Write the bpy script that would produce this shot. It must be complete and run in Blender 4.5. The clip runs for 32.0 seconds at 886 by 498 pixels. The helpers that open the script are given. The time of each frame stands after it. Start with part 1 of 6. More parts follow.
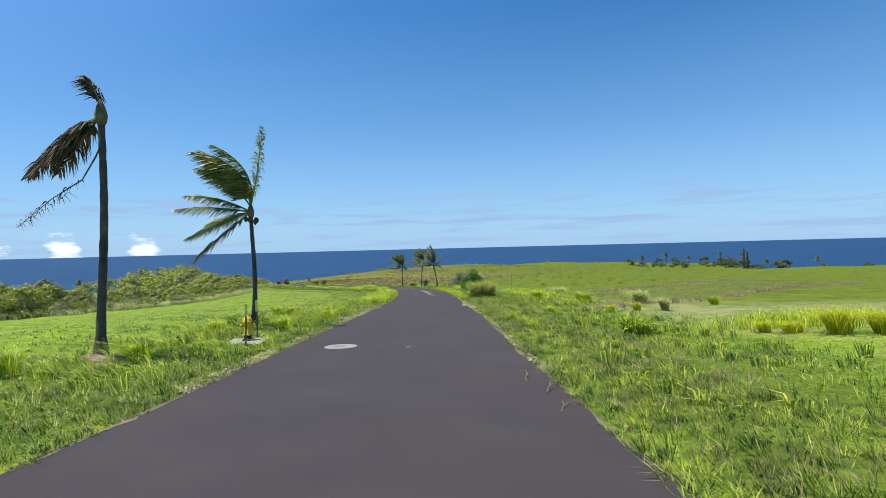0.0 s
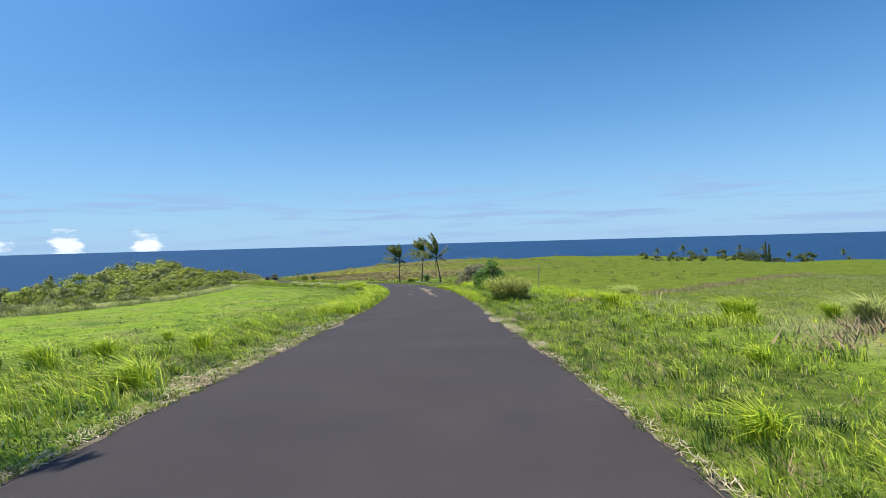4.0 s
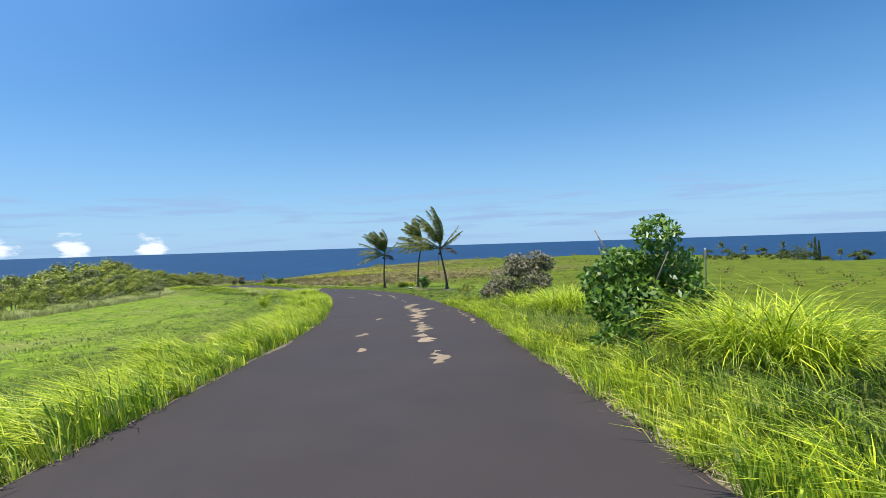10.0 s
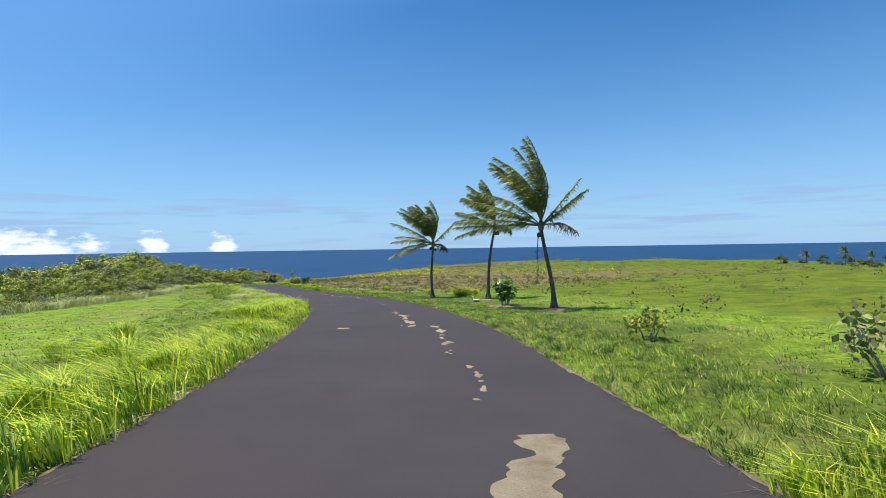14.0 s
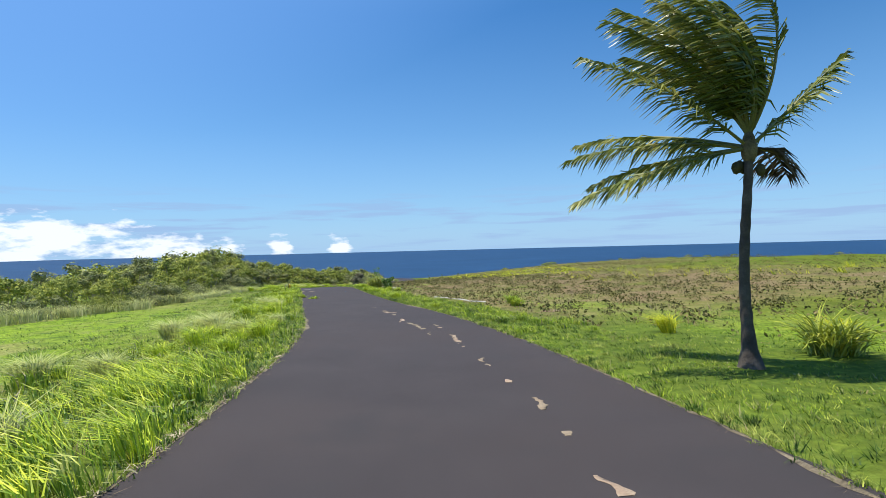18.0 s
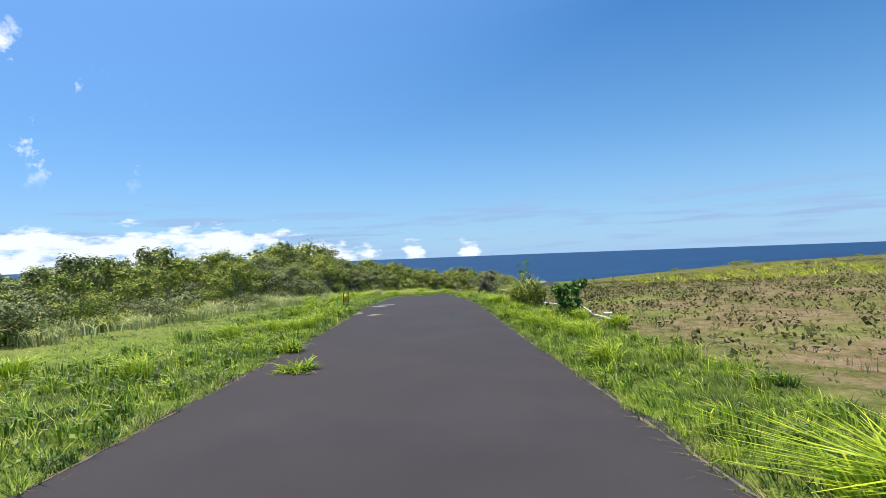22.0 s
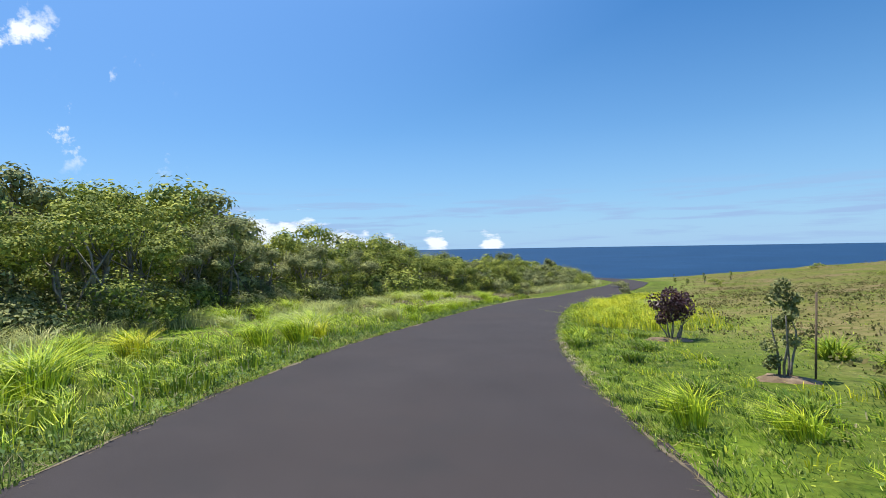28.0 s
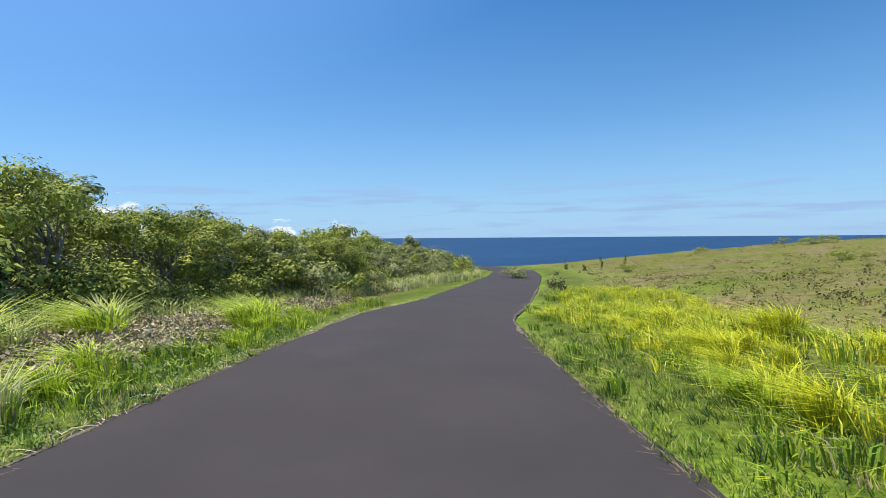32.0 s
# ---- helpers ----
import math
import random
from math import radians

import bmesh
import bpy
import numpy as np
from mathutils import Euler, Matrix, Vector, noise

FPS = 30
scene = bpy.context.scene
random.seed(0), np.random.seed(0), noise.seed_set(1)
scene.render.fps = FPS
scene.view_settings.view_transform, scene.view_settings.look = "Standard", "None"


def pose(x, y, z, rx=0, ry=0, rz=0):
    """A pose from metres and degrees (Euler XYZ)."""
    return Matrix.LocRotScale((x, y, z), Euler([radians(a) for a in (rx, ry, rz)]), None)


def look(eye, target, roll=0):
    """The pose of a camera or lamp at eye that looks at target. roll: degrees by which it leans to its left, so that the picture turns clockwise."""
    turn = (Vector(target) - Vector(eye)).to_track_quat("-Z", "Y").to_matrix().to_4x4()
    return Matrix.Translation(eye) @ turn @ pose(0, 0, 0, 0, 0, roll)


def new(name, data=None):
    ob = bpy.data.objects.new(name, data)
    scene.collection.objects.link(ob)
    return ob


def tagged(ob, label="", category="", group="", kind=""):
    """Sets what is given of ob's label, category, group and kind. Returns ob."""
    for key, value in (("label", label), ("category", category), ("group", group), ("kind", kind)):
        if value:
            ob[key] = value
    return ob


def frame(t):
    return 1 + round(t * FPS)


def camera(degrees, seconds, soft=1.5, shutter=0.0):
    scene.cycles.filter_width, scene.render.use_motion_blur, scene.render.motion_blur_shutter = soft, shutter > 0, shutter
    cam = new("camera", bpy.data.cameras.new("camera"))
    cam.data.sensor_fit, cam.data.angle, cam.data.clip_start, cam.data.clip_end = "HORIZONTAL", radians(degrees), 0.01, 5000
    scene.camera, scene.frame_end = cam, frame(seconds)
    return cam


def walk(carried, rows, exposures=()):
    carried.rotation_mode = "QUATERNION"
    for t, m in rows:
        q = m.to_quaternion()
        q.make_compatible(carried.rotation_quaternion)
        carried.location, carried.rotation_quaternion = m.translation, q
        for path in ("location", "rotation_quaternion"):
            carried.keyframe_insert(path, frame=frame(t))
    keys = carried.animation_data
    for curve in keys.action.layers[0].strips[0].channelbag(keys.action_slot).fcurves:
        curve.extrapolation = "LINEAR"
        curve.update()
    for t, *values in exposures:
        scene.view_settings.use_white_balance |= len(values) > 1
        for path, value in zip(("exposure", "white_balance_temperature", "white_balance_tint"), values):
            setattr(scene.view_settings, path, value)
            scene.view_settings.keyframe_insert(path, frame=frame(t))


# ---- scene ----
cam = camera(82.9, 32.0, 0.7)
PATH = [
    (0.0, -0.001, -0.000, 1.700, -3.07, -0.43, 1.42),
    (0.5, 0.044, 1.872, 1.572, -2.99, -0.50, 1.50),
    (1.0, 0.109, 3.772, 1.440, -2.84, -0.41, 1.36),
    (1.5, 0.194, 5.679, 1.312, -2.74, -0.61, 1.35),
    (2.0, 0.263, 7.381, 1.192, -2.57, -0.74, 1.16),
    (2.5, 0.310, 9.137, 1.066, -2.60, -0.97, 1.19),
    (3.0, 0.327, 10.856, 0.939, -2.65, -0.94, 1.43),
    (3.5, 0.376, 12.632, 0.820, -2.74, -1.00, 1.58),
    (5.5, 0.709, 21.563, 0.251, -3.15, -0.92, 1.33),
    (6.0, 0.828, 24.072, 0.060, -3.17, -0.89, 1.52),
    (6.5, 0.930, 26.570, -0.123, -3.17, -0.72, 1.34),
    (7.0, 0.955, 29.092, -0.298, -3.14, -0.64, 1.45),
    (7.5, 1.032, 31.464, -0.476, -3.16, -0.65, 1.59),
    (8.0, 1.082, 33.872, -0.643, -3.05, -0.75, 1.69),
    (8.5, 1.152, 36.213, -0.807, -2.96, -0.72, 1.76),
    (9.0, 1.253, 38.466, -0.969, -2.88, -0.76, 1.91),
    (9.5, 1.343, 40.874, -1.132, -2.72, -0.84, 1.68),
    (10.0, 1.441, 43.376, -1.291, -2.39, -0.74, 1.83),
    (10.5, 1.514, 45.996, -1.450, -1.56, -0.76, 1.67),
    (11.0, 1.535, 48.688, -1.616, -0.80, -0.84, 1.78),
    (11.5, 1.488, 51.416, -1.793, 0.14, -0.76, 1.55),
    (12.0, 1.418, 54.187, -1.973, 0.97, -0.65, 1.53),
    (12.5, 1.300, 57.020, -2.145, 1.77, -0.59, 2.09),
    (13.0, 1.096, 59.857, -2.302, 2.80, -0.23, 1.47),
    (13.5, 0.793, 62.602, -2.466, 3.55, -0.35, 1.01),
    (15.5, -1.356, 73.807, -3.071, 7.50, -0.28, 1.25),
    (16.0, -1.933, 76.906, -3.226, 9.82, -0.30, 1.41),
    (16.5, -2.655, 80.141, -3.409, 11.58, -0.32, 1.40),
    (17.0, -3.499, 83.435, -3.607, 13.23, -0.28, 1.41),
    (17.5, -4.386, 86.563, -3.820, 14.59, -0.18, 1.24),
    (18.0, -5.377, 89.805, -4.039, 16.13, -0.16, 1.45),
    (18.5, -6.630, 93.350, -4.262, 18.33, 0.08, 1.57),
    (19.0, -8.113, 97.120, -4.493, 20.63, 0.28, 1.38),
    (19.5, -9.724, 101.001, -4.740, 22.97, 0.41, 1.23),
    (20.0, -11.519, 104.928, -4.984, 25.07, 0.54, 1.23),
    (20.5, -13.460, 108.844, -5.206, 27.20, 0.59, 1.42),
    (21.0, -15.551, 112.570, -5.413, 28.69, 0.65, 1.85),
    (21.5, -17.646, 116.085, -5.623, 30.07, 0.61, 1.93),
    (22.0, -19.626, 119.398, -5.830, 30.77, 0.67, 2.18),
    (22.5, -21.665, 122.715, -6.011, 30.97, 0.80, 2.53),
    (23.0, -23.699, 126.037, -6.166, 31.40, 0.81, 2.75),
    (23.5, -25.714, 129.275, -6.321, 32.09, 0.92, 2.68),
    (24.0, -27.791, 132.553, -6.458, 32.69, 1.12, 2.15),
    (24.5, -29.857, 135.754, -6.569, 33.05, 1.04, 2.72),
    (25.0, -31.880, 138.983, -6.673, 33.46, 0.89, 2.76),
    (25.5, -33.949, 142.050, -6.752, 33.56, 0.42, 2.92),
    (27.5, -42.894, 156.295, -7.786, 32.76, 0.12, 1.27),
    (28.0, -45.330, 160.080, -8.084, 33.29, -0.19, 1.01),
    (28.5, -47.614, 163.614, -8.372, 32.21, -0.47, 0.67),
    (29.0, -49.667, 167.235, -8.680, 28.66, -0.54, 0.59),
    (29.5, -51.436, 170.833, -8.992, 24.58, -0.76, 0.55),
    (30.0, -52.845, 174.174, -9.298, 22.23, -0.88, 0.72),
    (30.5, -54.101, 177.470, -9.573, 20.21, -0.98, 0.45),
    (31.0, -55.147, 180.480, -9.823, 18.87, -1.14, 0.39),
    (31.5, -56.163, 183.531, -10.049, 17.66, -1.35, 0.29),
    (32.0, -57.123, 186.559, -10.273, 16.43, -1.49, 0.45),
]
walk(cam, [(t, pose(x, y, z, 90 + p, r, w)) for t, x, y, z, w, p, r in PATH])

# ---- sun, sky and exposure ----
SUN_DIR = Vector((-0.36, -0.02, 0.93)).normalized()
sun = new("sun", bpy.data.lights.new("sun", "SUN"))
sun.data.energy, sun.data.angle, sun.data.color = 4.7, radians(0.53), (1.0, 0.955, 0.88)
sun.matrix_world = look((0, 0, 60), Vector((0, 0, 60)) - SUN_DIR)
scene.view_settings.exposure = 0.45


def make_node(tree, kind, props):
    n = tree.nodes.new("ShaderNode" + kind)
    for k, v in props.items():
        if isinstance(v, tuple) and k in n.inputs and len(v) == 2 and hasattr(v[0], "outputs"):
            tree.links.new(v[0].outputs[v[1]], n.inputs[k])
        elif k in n.inputs:
            n.inputs[k].default_value = v
        else:
            setattr(n, k, v)
    return n


def wire(tree, a, out, b, inp):
    tree.links.new(a.outputs[out], b.inputs[inp])


def ramp(tree, fac, out, stops):
    n = tree.nodes.new("ShaderNodeValToRGB")
    wire(tree, fac, out, n, "Fac")
    while len(n.color_ramp.elements) < len(stops):
        n.color_ramp.elements.new(0.5)
    for e, (p, c) in zip(n.color_ramp.elements, stops):
        e.position, e.color = p, (*c, 1) if len(c) == 3 else c
    return n


world = bpy.data.worlds.new("sky")
scene.world = world
world.use_nodes = True
wt = world.node_tree
wt.nodes.clear()
sky = make_node(wt, "TexSky", dict(sky_type="NISHITA", sun_disc=False, air_density=1.0, dust_density=0.0, ozone_density=4.0, altitude=40))
sky.sun_elevation = math.asin(SUN_DIR.z)
sky.sun_rotation = math.atan2(SUN_DIR.x, SUN_DIR.y)
coord = make_node(wt, "TexCoord", {})
sep = make_node(wt, "SeparateXYZ", {})
wire(wt, coord, "Generated", sep, "Vector")
# low cumulus far out over the sea and thin streaks above it
flat = make_node(wt, "Mapping", {})
flat.inputs["Scale"].default_value = (16.0, 16.0, 50.0)
wire(wt, coord, "Generated", flat, "Vector")
puff = make_node(wt, "TexNoise", dict(Scale=1.0, Detail=7.0, Roughness=0.6))
wire(wt, flat, "Vector", puff, "Vector")
streak_map = make_node(wt, "Mapping", {})
streak_map.inputs["Scale"].default_value = (5.0, 5.0, 70.0)
wire(wt, coord, "Generated", streak_map, "Vector")
streak = make_node(wt, "TexNoise", dict(Scale=1.0, Detail=6.0, Roughness=0.55))
wire(wt, streak_map, "Vector", streak, "Vector")
low = ramp(wt, sep, "Z", [(0.0, (0.9, 0.9, 0.9)), (0.008, (1, 1, 1)), (0.024, (0.75, 0.75, 0.75)), (0.040, (0.30, 0.30, 0.30)), (0.060, (0, 0, 0))])
mid = ramp(wt, sep, "Z", [(0.0, (0.6, 0.6, 0.6)), (0.05, (1, 1, 1)), (0.085, (0.75, 0.75, 0.75)), (0.125, (0, 0, 0))])
# a bank of cumulus to the west, and two single puffs before it
westward = make_node(wt, "Math", dict(operation="MULTIPLY"))
wire(wt, sep, "X", westward, 0)
westward.inputs[1].default_value = -1.0
BANK = ((0.43, 0.0), (0.455, 0.98), (0.475, 0.98), (0.50, 0.1), (0.525, 0.1), (0.548, 0.98), (0.568, 0.98), (0.595, 0.2), (0.63, 0.9), (0.67, 1.0))
westm = ramp(wt, westward, 0, [(p, (v, v, v)) for p, v in BANK])
sf = ramp(wt, streak, "Fac", [(0.50, (0, 0, 0)), (0.62, (1, 1, 1))])
m00 = make_node(wt, "Math", dict(operation="MULTIPLY"))
wire(wt, westm, "Color", m00, 0), wire(wt, low, "Color", m00, 1)
high = ramp(wt, sep, "Z", [(0.0, (0.9, 0.9, 0.9)), (0.035, (0.95, 0.95, 0.95)), (0.070, (0.6, 0.6, 0.6)), (0.095, (0, 0, 0))])
farw = ramp(wt, westward, 0, [(0.66, (0, 0, 0)), (0.80, (1, 1, 1))])
mw = make_node(wt, "Math", dict(operation="MULTIPLY"))
wire(wt, farw, "Color", mw, 0), wire(wt, high, "Color", mw, 1)
m0 = make_node(wt, "Math", dict(operation="MAXIMUM"))
wire(wt, m00, 0, m0, 0), wire(wt, mw, 0, m0, 1)
m1 = make_node(wt, "Math", dict(operation="MULTIPLY_ADD"))
wire(wt, m0, 0, m1, 0), wire(wt, puff, "Fac", m1, 2)
m1.inputs[1].default_value = 0.48
m1b = ramp(wt, m1, 0, [(0.80, (0, 0, 0)), (0.94, (0.95, 0.95, 0.95))])
m2 = make_node(wt, "Math", dict(operation="MULTIPLY"))
wire(wt, sf, "Color", m2, 0), wire(wt, mid, "Color", m2, 1)
m2b = make_node(wt, "Math", dict(operation="MULTIPLY"))
wire(wt, m2, 0, m2b, 0)
m2b.inputs[1].default_value = 0.75
mixa = make_node(wt, "MixRGB", {})
tint = make_node(wt, "MixRGB", dict(blend_type="MULTIPLY", Fac=1.0))
wire(wt, sky, "Color", tint, "Color1")
tint.inputs["Color2"].default_value = (0.84, 0.99, 1.10, 1)
vivid = make_node(wt, "HueSaturation", dict(Saturation=1.18))
wire(wt, tint, "Color", vivid, "Color")
haze = ramp(wt, sep, "Z", [(0.0, (0.85, 0.85, 0.85)), (0.08, (0.60, 0.60, 0.60)), (0.22, (0.25, 0.25, 0.25)), (0.42, (0, 0, 0))])
hazy = make_node(wt, "MixRGB", {})
wire(wt, haze, "Color", hazy, "Fac"), wire(wt, vivid, "Color", hazy, "Color1")
hazy.inputs["Color2"].default_value = (2.55, 4.5, 7.2, 1)
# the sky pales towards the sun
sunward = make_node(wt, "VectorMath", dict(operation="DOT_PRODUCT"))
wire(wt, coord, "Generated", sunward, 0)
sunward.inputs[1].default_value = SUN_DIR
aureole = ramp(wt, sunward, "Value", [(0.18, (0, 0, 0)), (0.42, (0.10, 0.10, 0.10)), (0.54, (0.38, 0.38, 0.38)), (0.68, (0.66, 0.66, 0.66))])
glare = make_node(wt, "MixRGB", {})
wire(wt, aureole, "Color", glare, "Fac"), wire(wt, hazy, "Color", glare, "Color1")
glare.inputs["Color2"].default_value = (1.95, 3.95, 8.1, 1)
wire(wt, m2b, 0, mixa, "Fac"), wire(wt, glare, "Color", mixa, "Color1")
mixa.inputs["Color2"].default_value = (2.75, 4.05, 6.5, 1)
mixb = make_node(wt, "MixRGB", {})
wire(wt, m1b, "Color", mixb, "Fac"), wire(wt, mixa, "Color", mixb, "Color1")
mixb.inputs["Color2"].default_value = (7.9, 8.5, 9.4, 1)
# torn white scraps higher up in the west
scrap = make_node(wt, "TexNoise", dict(Scale=16.0, Detail=6.0, Roughness=0.62))
wire(wt, coord, "Generated", scrap, "Vector")
sr = ramp(wt, scrap, "Fac", [(0.60, (0, 0, 0)), (0.685, (1, 1, 1))])
s_az = ramp(wt, westward, 0, [(0.84, (0, 0, 0)), (0.90, (1, 1, 1))])
s_el = ramp(wt, sep, "Z", [(0.12, (0, 0, 0)), (0.18, (1, 1, 1)), (0.33, (1, 1, 1)), (0.40, (0, 0, 0))])
s1 = make_node(wt, "Math", dict(operation="MULTIPLY"))
wire(wt, sr, "Color", s1, 0), wire(wt, s_az, "Color", s1, 1)
s2 = make_node(wt, "Math", dict(operation="MULTIPLY"))
wire(wt, s1, 0, s2, 0), wire(wt, s_el, "Color", s2, 1)
mixc = make_node(wt, "MixRGB", {})
wire(wt, s2, 0, mixc, "Fac"), wire(wt, mixb, "Color", mixc, "Color1")
mixc.inputs["Color2"].default_value = (7.9, 8.5, 9.4, 1)
bg = make_node(wt, "Background", dict(Strength=0.092))
wire(wt, mixc, "Color", bg, "Color")
out = make_node(wt, "OutputWorld", {})
wire(wt, bg, "Background", out, "Surface")

# ---- materials ----
def material(name, colours, scale=6.0, detail=6.0, rough=0.8, bump=0.3, bump_scale=None, fine=40.0, translucent=0.0,
             per_object=0.0, per_island=0.0, spec=0.3, metal=0.0, large=None, coords="Object", lift=0.0, amp=0.18, straw=None):
    """Two scales of noise over a colour ramp, a fine bump, and a random shift for each object or each loose piece."""
    m = bpy.data.materials.new(name)
    m.use_nodes = True
    t = m.node_tree
    t.nodes.clear()
    tc = make_node(t, "TexCoord", {})
    n1 = make_node(t, "TexNoise", dict(Scale=scale, Detail=detail, Roughness=0.6))
    wire(t, tc, coords, n1, "Vector")
    k = len(colours)
    stops = [(0.28 + 0.44 * i / max(1, k - 1), c) for i, c in enumerate(colours)]
    col = ramp(t, n1, "Fac", stops)
    n2 = make_node(t, "TexNoise", dict(Scale=fine, Detail=3.0, Roughness=0.65))
    wire(t, tc, coords, n2, "Vector")
    v = make_node(t, "MapRange", {})
    wire(t, n2, "Fac", v, "Value")
    v.inputs["From Min"].default_value, v.inputs["From Max"].default_value = 0.3, 0.7
    v.inputs["To Min"].default_value, v.inputs["To Max"].default_value = 1 - amp, 1 + amp
    hsv = make_node(t, "HueSaturation", {})
    wire(t, col, "Color", hsv, "Color"), wire(t, v, "Result", hsv, "Value")
    last, sock = hsv, "Color"
    if per_object or per_island:
        if per_island:
            src = make_node(t, "NewGeometry", {})
            rnd = "Random Per Island"
        else:
            src = make_node(t, "ObjectInfo", {})
            rnd = "Random"
        amount = per_object or per_island
        mr = make_node(t, "MapRange", {})
        wire(t, src, rnd, mr, "Value")
        mr.inputs["To Min"].default_value, mr.inputs["To Max"].default_value = 1 - amount, 1 + amount
        hue = make_node(t, "MapRange", {})
        wire(t, src, rnd, hue, "Value")
        hue.inputs["To Min"].default_value, hue.inputs["To Max"].default_value = 0.5 + amount * 0.06, 0.5 - amount * 0.06
        h2 = make_node(t, "HueSaturation", {})
        wire(t, hsv, "Color", h2, "Color"), wire(t, mr, "Result", h2, "Value"), wire(t, hue, "Result", h2, "Hue")
        last = h2
    if straw:
        # a share of the blades has dried out
        geo_s = make_node(t, "NewGeometry", {})
        ms_s = make_node(t, "Math", dict(operation="MULTIPLY"))
        wire(t, geo_s, "Random Per Island", ms_s, 0)
        ms_s.inputs[1].default_value = 7.31
        fr_s = make_node(t, "Math", dict(operation="FRACT"))
        wire(t, ms_s, 0, fr_s, 0)
        gt_s = make_node(t, "Math", dict(operation="LESS_THAN"))
        wire(t, fr_s, 0, gt_s, 0)
        gt_s.inputs[1].default_value = straw[0]
        mx_s = make_node(t, "MixRGB", {})
        wire(t, gt_s, 0, mx_s, "Fac"), wire(t, last, sock, mx_s, "Color1")
        mx_s.inputs["Color2"].default_value = (*straw[1], 1)
        last = mx_s
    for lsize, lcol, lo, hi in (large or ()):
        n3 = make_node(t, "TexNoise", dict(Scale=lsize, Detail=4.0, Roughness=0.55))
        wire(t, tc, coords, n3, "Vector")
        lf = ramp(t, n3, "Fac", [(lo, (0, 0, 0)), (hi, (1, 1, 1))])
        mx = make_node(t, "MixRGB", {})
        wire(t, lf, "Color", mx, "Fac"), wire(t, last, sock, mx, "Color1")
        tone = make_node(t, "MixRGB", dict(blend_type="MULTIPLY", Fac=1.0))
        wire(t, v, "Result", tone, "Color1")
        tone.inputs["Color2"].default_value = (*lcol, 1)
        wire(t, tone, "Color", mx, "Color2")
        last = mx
    b = make_node(t, "BsdfPrincipled", dict(Roughness=rough, Metallic=metal))
    b.inputs["Specular IOR Level"].default_value = spec
    wire(t, last, "Color", b, "Base Color")
    if bump:
        nb = make_node(t, "TexNoise", dict(Scale=bump_scale or fine, Detail=5.0, Roughness=0.7))
        wire(t, tc, coords, nb, "Vector")
        bp = make_node(t, "Bump", dict(Strength=bump, Distance=0.02))
        wire(t, nb, "Fac", bp, "Height"), wire(t, bp, "Normal", b, "Normal")
    lifted = None
    if lift:
        # leaves in a sward share the light of the whole surface: their normals turn towards the sky
        geo = make_node(t, "NewGeometry", {})
        sc = make_node(t, "VectorMath", dict(operation="SCALE"))
        wire(t, geo, "Normal", sc, 0)
        sc.inputs["Scale"].default_value = 1 - lift
        ad = make_node(t, "VectorMath", dict(operation="ADD"))
        wire(t, sc, 0, ad, 0)
        ad.inputs[1].default_value = (0, 0, lift)
        lifted = make_node(t, "VectorMath", dict(operation="NORMALIZE"))
        wire(t, ad, 0, lifted, 0)
        wire(t, lifted, 0, b, "Normal")
    o = make_node(t, "OutputMaterial", {})
    if translucent:
        tr = make_node(t, "BsdfTranslucent", {})
        wire(t, last, "Color", tr, "Color")
        ms = make_node(t, "MixShader", dict(Fac=translucent))
        wire(t, b, "BSDF", ms, 1), wire(t, tr, "BSDF", ms, 2), wire(t, ms, "Shader", o, "Surface")
    else:
        wire(t, b, "BSDF", o, "Surface")
    return m


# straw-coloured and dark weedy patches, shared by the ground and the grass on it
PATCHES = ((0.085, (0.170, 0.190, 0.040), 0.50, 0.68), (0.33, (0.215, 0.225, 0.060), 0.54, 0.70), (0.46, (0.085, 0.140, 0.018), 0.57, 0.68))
ground_mat = material("meadow", [(0.078, 0.125, 0.011), (0.152, 0.230, 0.017), (0.250, 0.325, 0.030)], scale=1.7, fine=11.0, rough=0.95,
                      bump=1.0, bump_scale=9.0, spec=0.1, amp=0.55, large=PATCHES)
asphalt = material("asphalt", [(0.041, 0.034, 0.033), (0.047, 0.039, 0.038), (0.055, 0.046, 0.044)], scale=0.5, fine=220.0, rough=0.9, bump=0.35,
                   bump_scale=320.0, spec=0.25, large=((0.16, (0.052, 0.041, 0.038), 0.45, 0.7), (0.9, (0.043, 0.037, 0.036), 0.55, 0.75)))
patch_mat = material("worn_coral_patch", [(0.20, 0.135, 0.085), (0.30, 0.235, 0.155), (0.24, 0.155, 0.095)], scale=2.0, fine=60, rough=0.95, bump=0.6, per_object=0.25)
edge_mat = material("dry_thatch", [(0.095, 0.078, 0.045), (0.175, 0.140, 0.088), (0.27, 0.22, 0.145)], scale=3.4, fine=50, rough=0.95, bump=0.8, amp=0.4)
soil_mat = material("bare_soil", [(0.10, 0.07, 0.045), (0.20, 0.14, 0.085), (0.31, 0.23, 0.15)], scale=3.0, fine=30, rough=0.95, bump=0.8)
concrete = material("concrete", [(0.20, 0.19, 0.165), (0.25, 0.24, 0.21), (0.31, 0.295, 0.26)], scale=4.0, fine=90, rough=0.9, bump=0.3)
